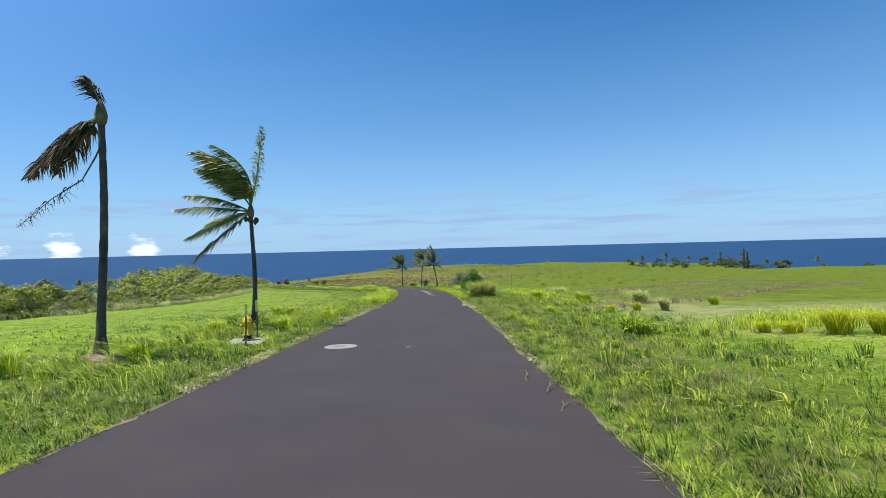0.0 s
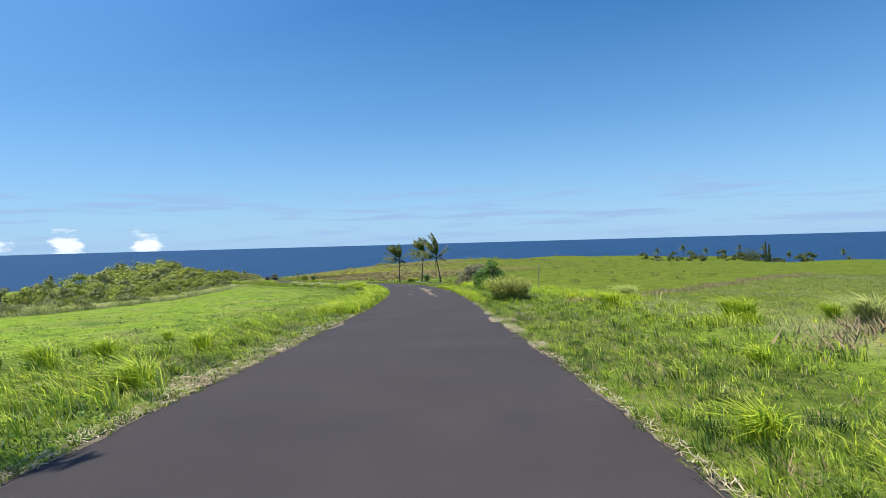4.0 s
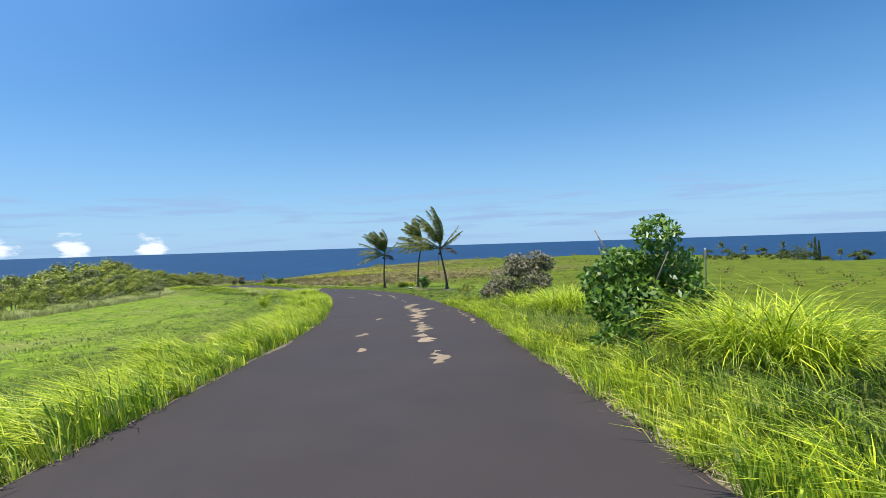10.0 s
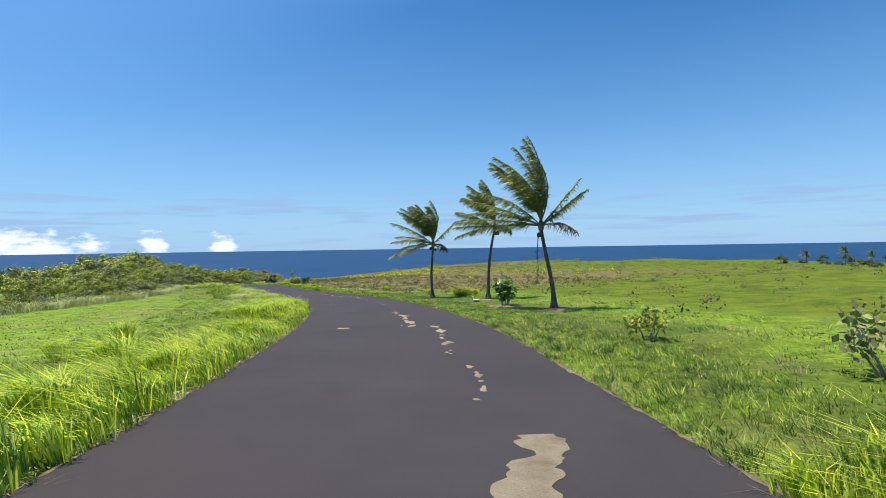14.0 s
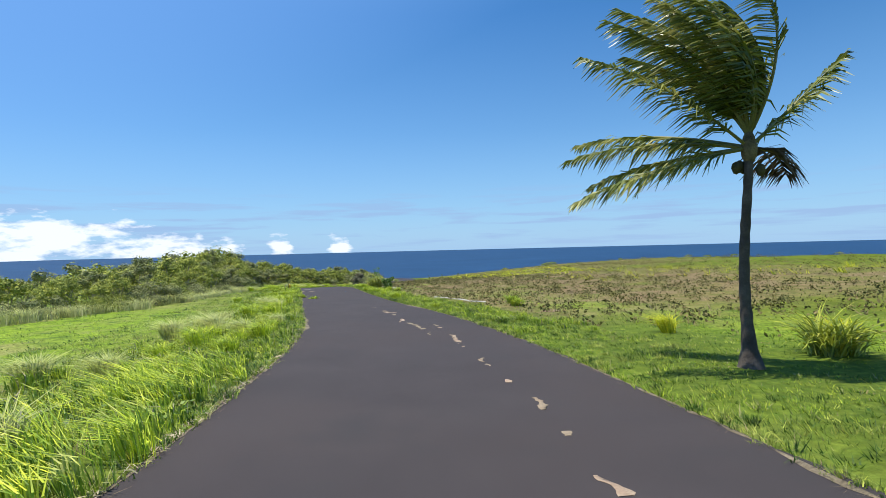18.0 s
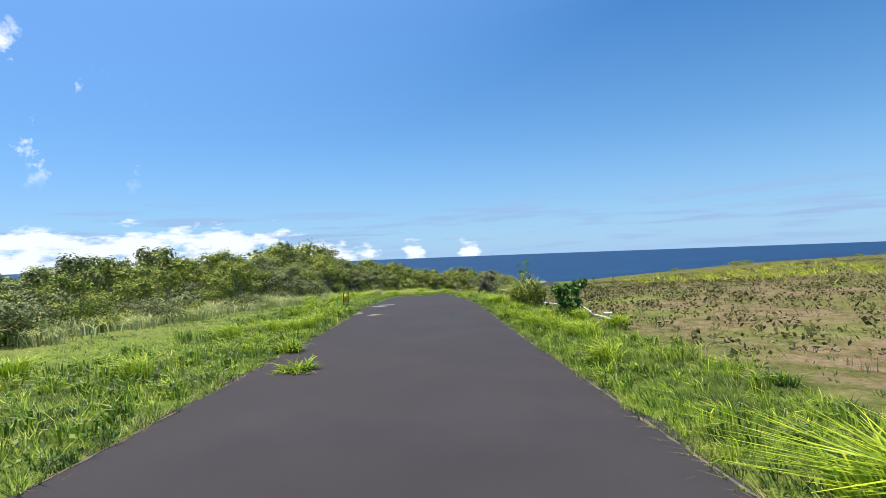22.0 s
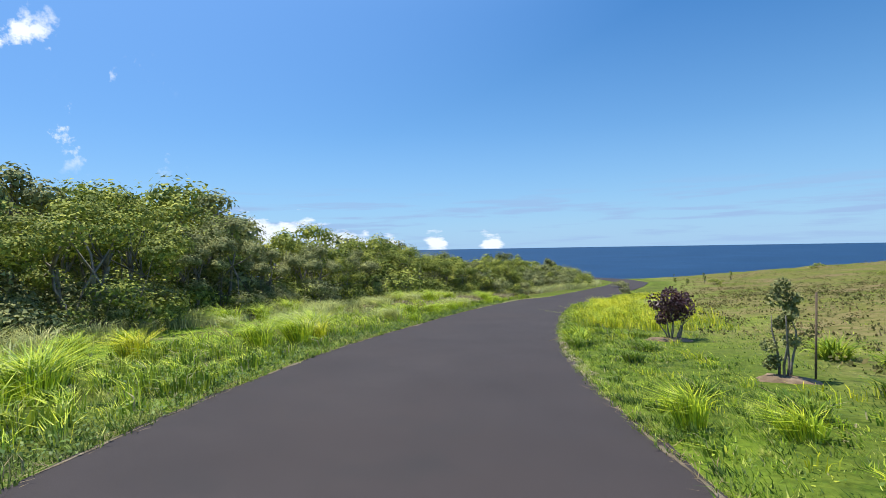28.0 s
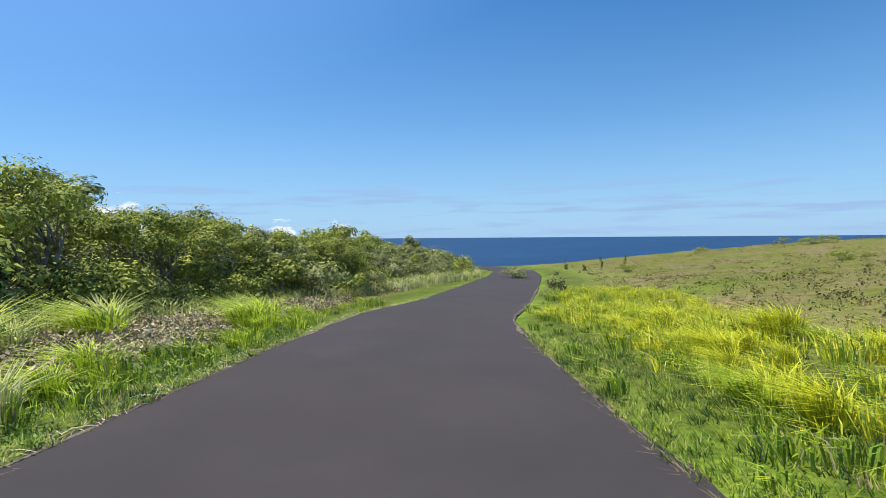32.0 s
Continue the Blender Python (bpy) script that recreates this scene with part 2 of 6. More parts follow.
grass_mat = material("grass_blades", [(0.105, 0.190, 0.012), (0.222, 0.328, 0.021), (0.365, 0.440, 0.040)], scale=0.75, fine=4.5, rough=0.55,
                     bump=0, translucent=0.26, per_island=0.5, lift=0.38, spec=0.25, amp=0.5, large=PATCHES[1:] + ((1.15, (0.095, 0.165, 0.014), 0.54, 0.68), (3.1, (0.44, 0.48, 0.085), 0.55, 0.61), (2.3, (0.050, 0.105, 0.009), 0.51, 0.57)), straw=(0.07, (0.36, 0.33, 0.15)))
tall_mat = material("tall_grass_blades", [(0.25, 0.37, 0.016), (0.43, 0.54, 0.028), (0.58, 0.63, 0.070)], scale=0.8, fine=3.0, rough=0.5,
                    bump=0, translucent=0.32, per_island=0.5, lift=0.32, spec=0.25, amp=0.35, large=((2.0, (0.13, 0.23, 0.014), 0.54, 0.66), (3.3, (0.62, 0.64, 0.16), 0.58, 0.68)))
coarse_mat = material("coarse_grass_blades", [(0.125, 0.205, 0.013), (0.245, 0.340, 0.024), (0.42, 0.47, 0.065)], scale=0.7, fine=3.0, rough=0.6,
                      bump=0, translucent=0.30, per_island=0.5, lift=0.36, spec=0.18, amp=0.35, straw=(0.06, (0.40, 0.36, 0.18)))
gold_mat = material("golden_grass_blades", [(0.40, 0.45, 0.014), (0.56, 0.58, 0.020), (0.68, 0.66, 0.050)], scale=0.8, fine=3.0, rough=0.5,
                    bump=0, translucent=0.32, per_island=0.45, lift=0.40, spec=0.25, amp=0.3, large=((1.7, (0.20, 0.30, 0.016), 0.54, 0.66),))
pale_mat = material("pale_grass_blades", [(0.32, 0.38, 0.08), (0.48, 0.52, 0.16), (0.62, 0.62, 0.27)], scale=0.6, fine=2.0, rough=0.5,
                    bump=0, translucent=0.35, per_island=0.35, lift=0.66, spec=0.3)
dry_mat = material("dry_grass_blades", [(0.20, 0.15, 0.08), (0.30, 0.23, 0.12), (0.40, 0.33, 0.19)], scale=0.8, fine=2.0, rough=0.7,
                   bump=0, translucent=0.25, per_island=0.4, lift=0.50, spec=0.2)
cut_mat = material("cut_dry_grass", [(0.22, 0.175, 0.10), (0.42, 0.36, 0.22), (0.60, 0.53, 0.36)], scale=2.5, fine=6.0, rough=0.8,
                   bump=0, translucent=0.15, per_island=0.5, lift=0.3, spec=0.15)
stubble_mat = material("field_stubble", [(0.14, 0.165, 0.045), (0.24, 0.265, 0.085), (0.37, 0.36, 0.155)], scale=0.8, fine=2.5, rough=0.7,
                       bump=0, translucent=0.2, per_island=0.45, lift=0.45, spec=0.2)
weed_mat = material("broad_weed_leaves", [(0.055, 0.115, 0.012), (0.105, 0.185, 0.020), (0.175, 0.255, 0.032)], scale=0.8, fine=3.0, rough=0.55,
                    bump=0, translucent=0.25, per_island=0.45, lift=0.40, spec=0.3)
creeper_mat = material("withered_creeper_leaves", [(0.13, 0.10, 0.062), (0.33, 0.275, 0.165), (0.55, 0.50, 0.31)], scale=1.1, fine=3.0, rough=0.8,
                       bump=0, translucent=0.12, per_island=0.55, lift=0.15, spec=0.15, amp=0.35)
field_mat = material("brown_field_weeds", [(0.050, 0.058, 0.018), (0.125, 0.122, 0.036), (0.25, 0.195, 0.090)], scale=0.5, fine=2.0, rough=0.8,
                     bump=0, translucent=0.2, per_island=0.5, lift=0.30, spec=0.15, amp=0.35)
bark = material("palm_bark", [(0.055, 0.044, 0.036), (0.095, 0.078, 0.064), (0.16, 0.135, 0.11)], scale=3.0, fine=45, rough=0.95, bump=0.9)
tree_bark = material("tree_bark", [(0.14, 0.125, 0.105), (0.24, 0.215, 0.185), (0.36, 0.33, 0.29)], scale=4.0, fine=40, rough=0.95, bump=0.9)
frond_mat = material("palm_leaflets", [(0.080, 0.112, 0.014), (0.190, 0.215, 0.032), (0.46, 0.43, 0.14)], scale=1.3, fine=6, rough=0.42, bump=0,
                     translucent=0.25, per_island=0.35, lift=0.25, spec=0.55)
frond_dry = material("dry_palm_leaflets", [(0.07, 0.05, 0.032), (0.13, 0.095, 0.06), (0.22, 0.17, 0.11)], scale=1.5, fine=6, rough=0.7, bump=0,
                     translucent=0.15, per_island=0.4)
rachis_mat = material("palm_midrib", [(0.15, 0.15, 0.04), (0.24, 0.22, 0.07)], scale=3, fine=20, rough=0.5, bump=0.1)
fibre_mat = material("palm_fibre", [(0.07, 0.055, 0.03), (0.16, 0.125, 0.06), (0.26, 0.20, 0.10)], scale=5, fine=40, rough=0.9, bump=0.6)
husk_mat = material("coconut_husk", [(0.05, 0.045, 0.02), (0.10, 0.085, 0.035)], scale=8, fine=40, rough=0.7, bump=0.3)
leaf_mat = material("forest_leaves", [(0.080, 0.108, 0.026), (0.255, 0.295, 0.056), (0.560, 0.565, 0.095)], scale=1.0, fine=4, rough=0.75, bump=0,
                    translucent=0.10, per_island=0.40, lift=0.10, spec=0.15)
leaf_far = material("dark_distant_leaves", [(0.045, 0.065, 0.022), (0.090, 0.115, 0.036), (0.155, 0.180, 0.055)], scale=0.5, fine=2, rough=0.8, bump=0,
                    translucent=0.2, per_island=0.45, lift=0.3, spec=0.1)
leaf_grey = material("grey_green_leaves", [(0.105, 0.122, 0.054), (0.245, 0.262, 0.100), (0.480, 0.490, 0.185)], scale=0.9, fine=4, rough=0.75, bump=0,
                     translucent=0.10, per_island=0.38, lift=0.10, spec=0.15)
leaf_bright = material("bright_leaves", [(0.052, 0.115, 0.013), (0.105, 0.205, 0.020), (0.200, 0.315, 0.038)], scale=1.4, fine=5, rough=0.4, bump=0,
                       translucent=0.25, per_island=0.35, lift=0.30, spec=0.5)
leaf_pale = material("cream_and_olive_leaves", [(0.055, 0.070, 0.024), (0.17, 0.165, 0.075), (0.48, 0.42, 0.26)], scale=4.5, fine=6, rough=0.5, bump=0,
                     translucent=0.2, per_island=0.5, lift=0.5, spec=0.4)
leaf_plum = material("plum_leaves", [(0.045, 0.020, 0.024), (0.085, 0.034, 0.040), (0.15, 0.075, 0.075)], scale=2.2, fine=6, rough=0.45, bump=0,
                     translucent=0.15, per_island=0.5, spec=0.5)
leaf_gold = material("yellow_green_leaves", [(0.15, 0.20, 0.018), (0.29, 0.34, 0.035), (0.43, 0.45, 0.06)], scale=2.2, fine=6, rough=0.45, bump=0,
                     translucent=0.3, per_island=0.4, lift=0.40, spec=0.4)
blade_cane = material("drooping_cane_leaves", [(0.095, 0.145, 0.018), (0.270, 0.320, 0.034), (0.60, 0.57, 0.095)], scale=2.2, fine=9, rough=0.38, bump=0,
                      translucent=0.25, per_island=0.5, lift=0.20, spec=0.55)
blade_gold = material("striped_sword_leaves", [(0.115, 0.150, 0.020), (0.33, 0.355, 0.055), (0.66, 0.62, 0.18)], scale=3.0, fine=9, rough=0.4, bump=0,
                      translucent=0.35, per_island=0.55, lift=0.45, spec=0.5)
yellow_paint = material("yellow_paint", [(0.62, 0.42, 0.01), (0.70, 0.50, 0.015)], scale=4, fine=30, rough=0.45, bump=0.1, spec=0.5)
black_paint = material("black_paint", [(0.02, 0.02, 0.02), (0.035, 0.033, 0.03)], scale=6, fine=40, rough=0.6, bump=0.2)
post_paint = material("olive_marker_post", [(0.09, 0.085, 0.03), (0.14, 0.13, 0.05)], scale=6, fine=40, rough=0.7, bump=0.2)
steel = material("galvanised_steel", [(0.30, 0.31, 0.31), (0.42, 0.43, 0.43)], scale=6, fine=60, rough=0.5, bump=0.1, metal=0.6)
wood = material("weathered_wood", [(0.12, 0.09, 0.06), (0.20, 0.15, 0.10)], scale=5, fine=50, rough=0.9, bump=0.5)
white_pvc = material("white_pipe", [(0.70, 0.69, 0.65), (0.80, 0.79, 0.75)], scale=4, fine=40, rough=0.45, bump=0.05)
white_paint = material("white_wall_paint", [(0.70, 0.69, 0.66), (0.80, 0.79, 0.77)], scale=2, fine=20, rough=0.7, bump=0.1)
blue_lens = material("blue_reflector", [(0.03, 0.16, 0.30), (0.05, 0.22, 0.38)], scale=20, fine=60, rough=0.25, bump=0.05, spec=0.6)

# bare soil and darker rough pasture are mixed into the meadow where the land carries them
gt = ground_mat.node_tree
g_out = next(n for n in gt.nodes if n.type == "BSDF_PRINCIPLED")
g_src = g_out.inputs["Base Color"].links[0].from_socket
# the litter tones are kept dark to paint in shade between the blades
for att_name, tones, n_scale in (("mown_field", ((0.135, 0.165, 0.040), (0.230, 0.235, 0.085)), 0.8), ("lawn", ((0.062, 0.112, 0.011), (0.125, 0.180, 0.018)), 4.0), ("litter", ((0.034, 0.050, 0.007), (0.090, 0.105, 0.018)), 5.0), ("rough_pasture", ((0.074, 0.106, 0.008), (0.128, 0.160, 0.012)), 0.6), ("bare_soil", ((0.115, 0.100, 0.032), (0.245, 0.165, 0.092)), 1.5)):
    a_n = make_node(gt, "Attribute", dict(attribute_name=att_name))
    n_n = make_node(gt, "TexNoise", dict(Scale=n_scale, Detail=5.0, Roughness=0.65))
    t_n = make_node(gt, "TexCoord", {})
    wire(gt, t_n, "Object", n_n, "Vector")
    r_n = ramp(gt, n_n, "Fac", [(0.40, tones[0]), (0.58, tones[1])])
    x_n = make_node(gt, "MixRGB", {})
    k_n = make_node(gt, "TexNoise", dict(Scale=9.0, Detail=4.0, Roughness=0.7))
    wire(gt, t_n, "Object", k_n, "Vector")
    q_n = ramp(gt, k_n, "Fac", [(0.30, (0.62, 0.62, 0.62)), (0.70, (1.34, 1.34, 1.34))])
    y_n = make_node(gt, "MixRGB", dict(blend_type="MULTIPLY", Fac=1.0))
    wire(gt, r_n, "Color", y_n, "Color1"), wire(gt, q_n, "Color", y_n, "Color2")
    wire(gt, a_n, "Fac", x_n, "Fac"), wire(gt, y_n, "Color", x_n, "Color2")
    gt.links.new(g_src, x_n.inputs["Color1"])
    g_src = x_n.outputs["Color"]
gt.links.new(g_src, g_out.inputs["Base Color"])

# deep blue water with a ruffled, wind-driven surface
sea_mat = bpy.data.materials.new("sea_water")
sea_mat.use_nodes = True
st = sea_mat.node_tree
st.nodes.clear()
stc = make_node(st, "TexCoord", {})
sw = make_node(st, "TexNoise", dict(Scale=0.012, Detail=6.0, Roughness=0.6))
wire(st, stc, "Object", sw, "Vector")
sc = ramp(st, sw, "Fac", [(0.3, (0.009, 0.038, 0.090)), (0.55, (0.012, 0.046, 0.108)), (0.75, (0.019, 0.062, 0.135))])
sb = make_node(st, "BsdfPrincipled", dict(Roughness=0.55))
sb.inputs["Specular IOR Level"].default_value = 0.12
wire(st, sc, "Color", sb, "Base Color")
sn = make_node(st, "TexNoise", dict(Scale=0.35, Detail=5.0, Roughness=0.65))
wire(st, stc, "Object", sn, "Vector")
sbp = make_node(st, "Bump", dict(Strength=0.6, Distance=0.5))
wire(st, sn, "Fac", sbp, "Height"), wire(st, sbp, "Normal", sb, "Normal")
so = make_node(st, "OutputMaterial", {})
wire(st, sb, "BSDF", so, "Surface")

# ---- the lie of the land ----
# how far the middle of the road lies to the right of the driven line less its offset, every 8 m
DRIFT = (-0.09, -0.02, 0.15, 0.21, 0.25, 0.3, 0.21, 0.3, 0.79, 1.17, 1.36, 1.38, 1.39, 1.21, 0.81, 0.4, 0.33, 0.31, 0.4, 0.41, 0.3, 0.1, 0.12, 0.15, 0.2, 0.05, 0, 0, 0)
ROAD_OFFSET, ROAD_HALF, EYE_HEIGHT, SEA = -1.0, 2.95, 1.7, -30.0


def road_line():
    """Centre line of the road as an array of x, y, z, one point about every half metre."""
    keys = [(x, y, z - EYE_HEIGHT) for t, x, y, z, w, p, r in PATH]
    pts = [np.array(k) for k in keys]
    lead = [np.array((-1.3, -60.0, 4.2)), np.array((-0.7, -30.0, 2.1)), np.array((-0.28, -12.0, 0.84))]
    w = radians(PATH[-1][4])
    f, r = np.array((-math.sin(w), math.cos(w))), np.array((math.cos(w), math.sin(w)))
    tail = []
    for side, ahead, drop in ((0.1, 10, -0.7), (0.4, 18, -1.25), (2.3, 25, -1.7), (5.2, 38, -2.2), (9.0, 56, -2.84), (11.5, 74, -3.5), (9.0, 92, -4.1), (0, 114, -5.0), (-14, 140, -6.0)):
        q = pts[-1][:2] + f * ahead + r * side
        tail.append(np.array((q[0], q[1], pts[-1][2] + drop)))
    raw = np.array(lead + pts + tail)
    seg = np.r_[0, np.cumsum(np.linalg.norm(np.diff(raw[:, :2], axis=0), axis=1))]
    s = np.arange(0, seg[-1], 0.5)
    line = np.stack([np.interp(s, seg, raw[:, i]) for i in range(3)], 1)
    k = np.hanning(17)
    k /= k.sum()
    pad = np.pad(line, ((8, 8), (0, 0)), mode="reflect", reflect_type="odd")
    line = np.stack([np.convolve(pad[:, i], k, "valid") for i in range(3)], 1)
    d = np.gradient(line[:, :2], axis=0)
    d /= np.linalg.norm(d, axis=1)[:, None]
    right = np.stack([d[:, 1], -d[:, 0]], 1)
    start = np.argmin(line[:, 0] ** 2 + line[:, 1] ** 2)
    drift = np.interp((np.arange(len(line)) - start) / 2, np.arange(len(DRIFT)) * 8.0, DRIFT)
    drift = np.convolve(np.pad(drift, 8, mode="edge"), k, "valid")
    line[:, :2] += right * (ROAD_OFFSET + drift)[:, None]
    d = np.gradient(line[:, :2], axis=0)
    d /= np.linalg.norm(d, axis=1)[:, None]
    return line, d, np.stack([d[:, 1], -d[:, 0]], 1)


LINE, ALONG, RIGHT = road_line()


def smooth(a, b, v):
    t = np.clip((v - a) / (b - a), 0, 1)
    return t * t * (3 - 2 * t)


def road_coords(x, y):
    """For arrays of places: index of the nearest point of the road, signed distance to its right, and a softly averaged road height."""
    x, y = np.atleast_1d(x).astype(float), np.atleast_1d(y).astype(float)
    idx, side, soft = np.zeros(len(x), int), np.zeros(len(x)), np.zeros(len(x))
    sub = LINE[::4]
    for a in range(0, len(x), 20000):
        q = slice(a, a + 20000)
        d2 = (x[q, None] - sub[None, :, 0]) ** 2 + (y[q, None] - sub[None, :, 1]) ** 2
        wgt = 1 / (d2 + 2.0) ** 3
        soft[q] = (wgt * sub[None, :, 2]).sum(1) / wgt.sum(1)
        c = np.argmin(d2, 1) * 4
        near = np.clip(c[:, None] + np.arange(-4, 5)[None], 0, len(LINE) - 1)
        e2 = (x[q, None] - LINE[near, 0]) ** 2 + (y[q, None] - LINE[near, 1]) ** 2
        i = near[np.arange(len(c)), np.argmin(e2, 1)]
        idx[q] = i
        dx, dy = x[q] - LINE[i, 0], y[q] - LINE[i, 1]
        side[q] = dx * RIGHT[i, 0] + dy * RIGHT[i, 1]
        far = np.sqrt(dx * dx + dy * dy)
        side[q] = np.where(side[q] < 0, -far, far)
    return idx, side, soft


def wave(x, y, size, seed):
    """Cheap smooth noise of about -1 to 1 from a few sines."""
    r = np.random.RandomState(seed)
    v = np.zeros(np.shape(x))
    for k in range(6):
        a, f, p = r.uniform(0, 6.28), r.uniform(0.6, 1.7) / size * 6.28, r.uniform(0, 6.28)
        v = v + np.sin((x * math.cos(a) + y * math.sin(a)) * f + p + 1.3 * np.sin((x * math.sin(a) - y * math.cos(a)) * f * 0.6 + k))
    return v / 4.0

START = float(np.argmin(LINE[:, 0] ** 2 + LINE[:, 1] ** 2)) / 2


def land(x, y):
    """Height of the ground; under the road it lies a little lower than the asphalt."""
    shape = np.shape(x)
    x, y = np.ravel(x).astype(float), np.ravel(y).astype(float)
    i, d, zr = road_coords(x, y)
    exact = LINE[i, 2]
    plane = -2.04 + 0.002 * x - 0.0282 * y - 0.02 * np.maximum(0, y - 280)
    mix = smooth(5, 85, d)
    right = zr * (1 - mix) + plane * mix
    left = zr - 0.028 * np.clip(-d - 4, 0, 60)
    left = left + 0.3 * smooth(36, 20, y) * smooth(3.3, 5.0, -d) * smooth(-30, -10, d)
    w = smooth(0, 1, (np.abs(d) - 3.0) / 6.0)
    z = np.where(d > 0, exact * (1 - w) + right * w, exact * (1 - w) + left * w)
    off = smooth(3.2, 9, np.abs(d))
    z = z + off * (0.10 * wave(x, y, 7.0, 3) + 0.05 * wave(x, y, 2.6, 5)) + smooth(40, 120, np.abs(d)) * 0.8 * wave(x, y, 60.0, 7)
    z = z - 0.16 * (1 - smooth(2.6, 3.2, np.abs(d))) + 0.02 * smooth(3.2, 3.8, np.abs(d))
    z = z - np.clip(0.040 * (x - 35), 0, 5.5) * smooth(290, 250, y)
    z = z + 0.55 * smooth(9, 18, d) * (1 - smooth(45, 70, d)) * smooth(176, 196, i / 2 - START) * (1 - smooth(225, 260, i / 2 - START))
    # the coast
    coast = smooth(300, 380, y + 0.25 * np.abs(x) + 14 * wave(x, y, 120.0, 11))
    z = z * (1 - coast) + (SEA - 4) * coast
    west = smooth(-420, -520, x)
    z = z * (1 - west) + (SEA - 4) * west
    return z.reshape(shape)


def land1(x, y):
    return float(land(np.array([x]), np.array([y]))[0])


def lawn(s, d):
    """How far a place belongs to the mown strip on the east side, between the road and the rough field."""
    return smooth(2.6, 3.6, d) * (1 - smooth(8.0, 9.5, d)) * (smooth(80, 87, s) * (1 - smooth(101, 108, s)) + smooth(164, 170, s) * (1 - smooth(184, 192, s)))


def place(i_metre, side):
    """The ground point a way along the road from the first camera's place (metres) and to its right."""
    i = min(len(LINE) - 1, max(0, int(round((i_metre + START) * 2))))
    x, y = LINE[i, :2] + RIGHT[i] * side
    return float(x), float(y)




def mesh_from(name, verts, faces, mats=(), smooth_faces=True):
    me = bpy.data.meshes.new(name)
    verts = np.asarray(verts, np.float32).reshape(-1, 3)
    faces = np.asarray(faces, np.int32)
    n, k = faces.shape
    me.vertices.add(len(verts))
    me.vertices.foreach_set("co", verts.ravel())
    me.loops.add(n * k)
    me.loops.foreach_set("vertex_index", faces.ravel())
    me.polygons.add(n)
    me.polygons.foreach_set("loop_start", np.arange(0, n * k, k, dtype=np.int32))
    me.polygons.foreach_set("use_smooth", np.full(n, smooth_faces))
    me.update(calc_edges=True)
    for m in mats:
        me.materials.append(m)
    return me


def axis(stops):
    """Grid lines from (start, step) pairs."""
    out = []
    for (a, step), (b, _) in zip(stops[:-1], stops[1:]):
        out += list(np.arange(a, b - step * 0.25, step))
    return np.array(out + [stops[-1][0]])


gx = axis([(-1600, 80), (-480, 20), (-160, 4), (-76, 1.0), (26, 3), (120, 12), (480, 50), (1600, 0)])
gy = axis([(-900, 60), (-120, 8), (-24, 1.5), (-6, 1.0), (160, 2.5), (240, 6), (420, 20), (480, 0)])
GX, GY = np.meshgrid(gx, gy)
GZ = land(GX, GY)
ncol = len(gx)
ii = (np.arange(len(gy) - 1)[:, None] * ncol + np.arange(ncol - 1)[None]).ravel()
quads = np.stack([ii, ii + 1, ii + ncol + 1, ii + ncol], 1)
ground = new("ground", mesh_from("ground", np.stack([GX.ravel(), GY.ravel(), GZ.ravel()], 1), quads, (ground_mat,)))
tagged(ground, "rolling green meadow sloping down to the coast", "ground", kind="structure")

# where the sward gives way to bare red-brown soil and dry weeds
gi, gd, _ = road_coords(GX.ravel(), GY.ravel())
gs = gi / 2 - START
bare = smooth(4.6, 7.0, gd) * (1 - smooth(30, 60, gd)) * smooth(103, 114, gs) * (1 - smooth(160, 182, gs))
bare = bare + smooth(6.0, 9.0, gd) * (1 - smooth(60, 110, gd)) * smooth(160, 176, gs) * (1 - smooth(280, 330, gs)) * np.clip(0.65 + 0.6 * wave(GX.ravel(), GY.ravel(), 14.0, 22), 0.1, 1)
bare = bare + 0.9 * smooth(5.0, 6.5, -gd) * (1 - smooth(11, 15, -gd)) * smooth(201, 208, gs)
bare = np.clip(bare * (0.75 + 0.5 * wave(GX.ravel(), GY.ravel(), 9.0, 21)), 0, 1)
att = ground.data.attributes.new("bare_soil", "FLOAT", "POINT")
att.data.foreach_set("value", bare.astype(np.float32))
olive = smooth(8, 16, gd) * smooth(28, 40, GY.ravel() + 0.35 * GX.ravel())
att2 = ground.data.attributes.new("rough_pasture", "FLOAT", "POINT")
att2.data.foreach_set("value", np.clip(olive, 0, 1).astype(np.float32))

# thatch beside the road, darkened in colour as shade in the gaps of the grass
litter = smooth(2.9, 3.4, np.abs(gd)) * (1 - smooth(5.5, 10, np.abs(gd))) * (1 - 0.40 * lawn(gs, gd)) * (0.75 + 0.25 * wave(GX.ravel(), GY.ravel(), 3.0, 23))
att5 = ground.data.attributes.new("lawn", "FLOAT", "POINT")
att5.data.foreach_set("value", np.clip(0.9 * lawn(gs, gd), 0, 1).astype(np.float32))
att3 = ground.data.attributes.new("litter", "FLOAT", "POINT")
att3.data.foreach_set("value", np.clip(litter, 0, 1).astype(np.float32))

# a paler mown field south-east of the second dry field edge
edge_n = np.array((32.6, -39.8)) / 51.4
mown = smooth(-0.3, 0.8, (GX.ravel() - 8.2) * edge_n[0] + (GY.ravel() - 40.4) * edge_n[1]) * smooth(7.5, 10.5, gd) * smooth(10, 20, GY.ravel())
att4 = ground.data.attributes.new("mown_field", "FLOAT", "POINT")
att4.data.foreach_set("value", np.clip(mown, 0, 1).astype(np.float32))

sea_v = [(-4990, -300, SEA), (4990, -300, SEA), (4990, 4990, SEA), (-4990, 4990, SEA)]
water = new("water", mesh_from("water", sea_v, [(0, 1, 2, 3)], (sea_mat,)))
tagged(water, "deep blue open sea under a clear horizon", "sea", kind="structure")

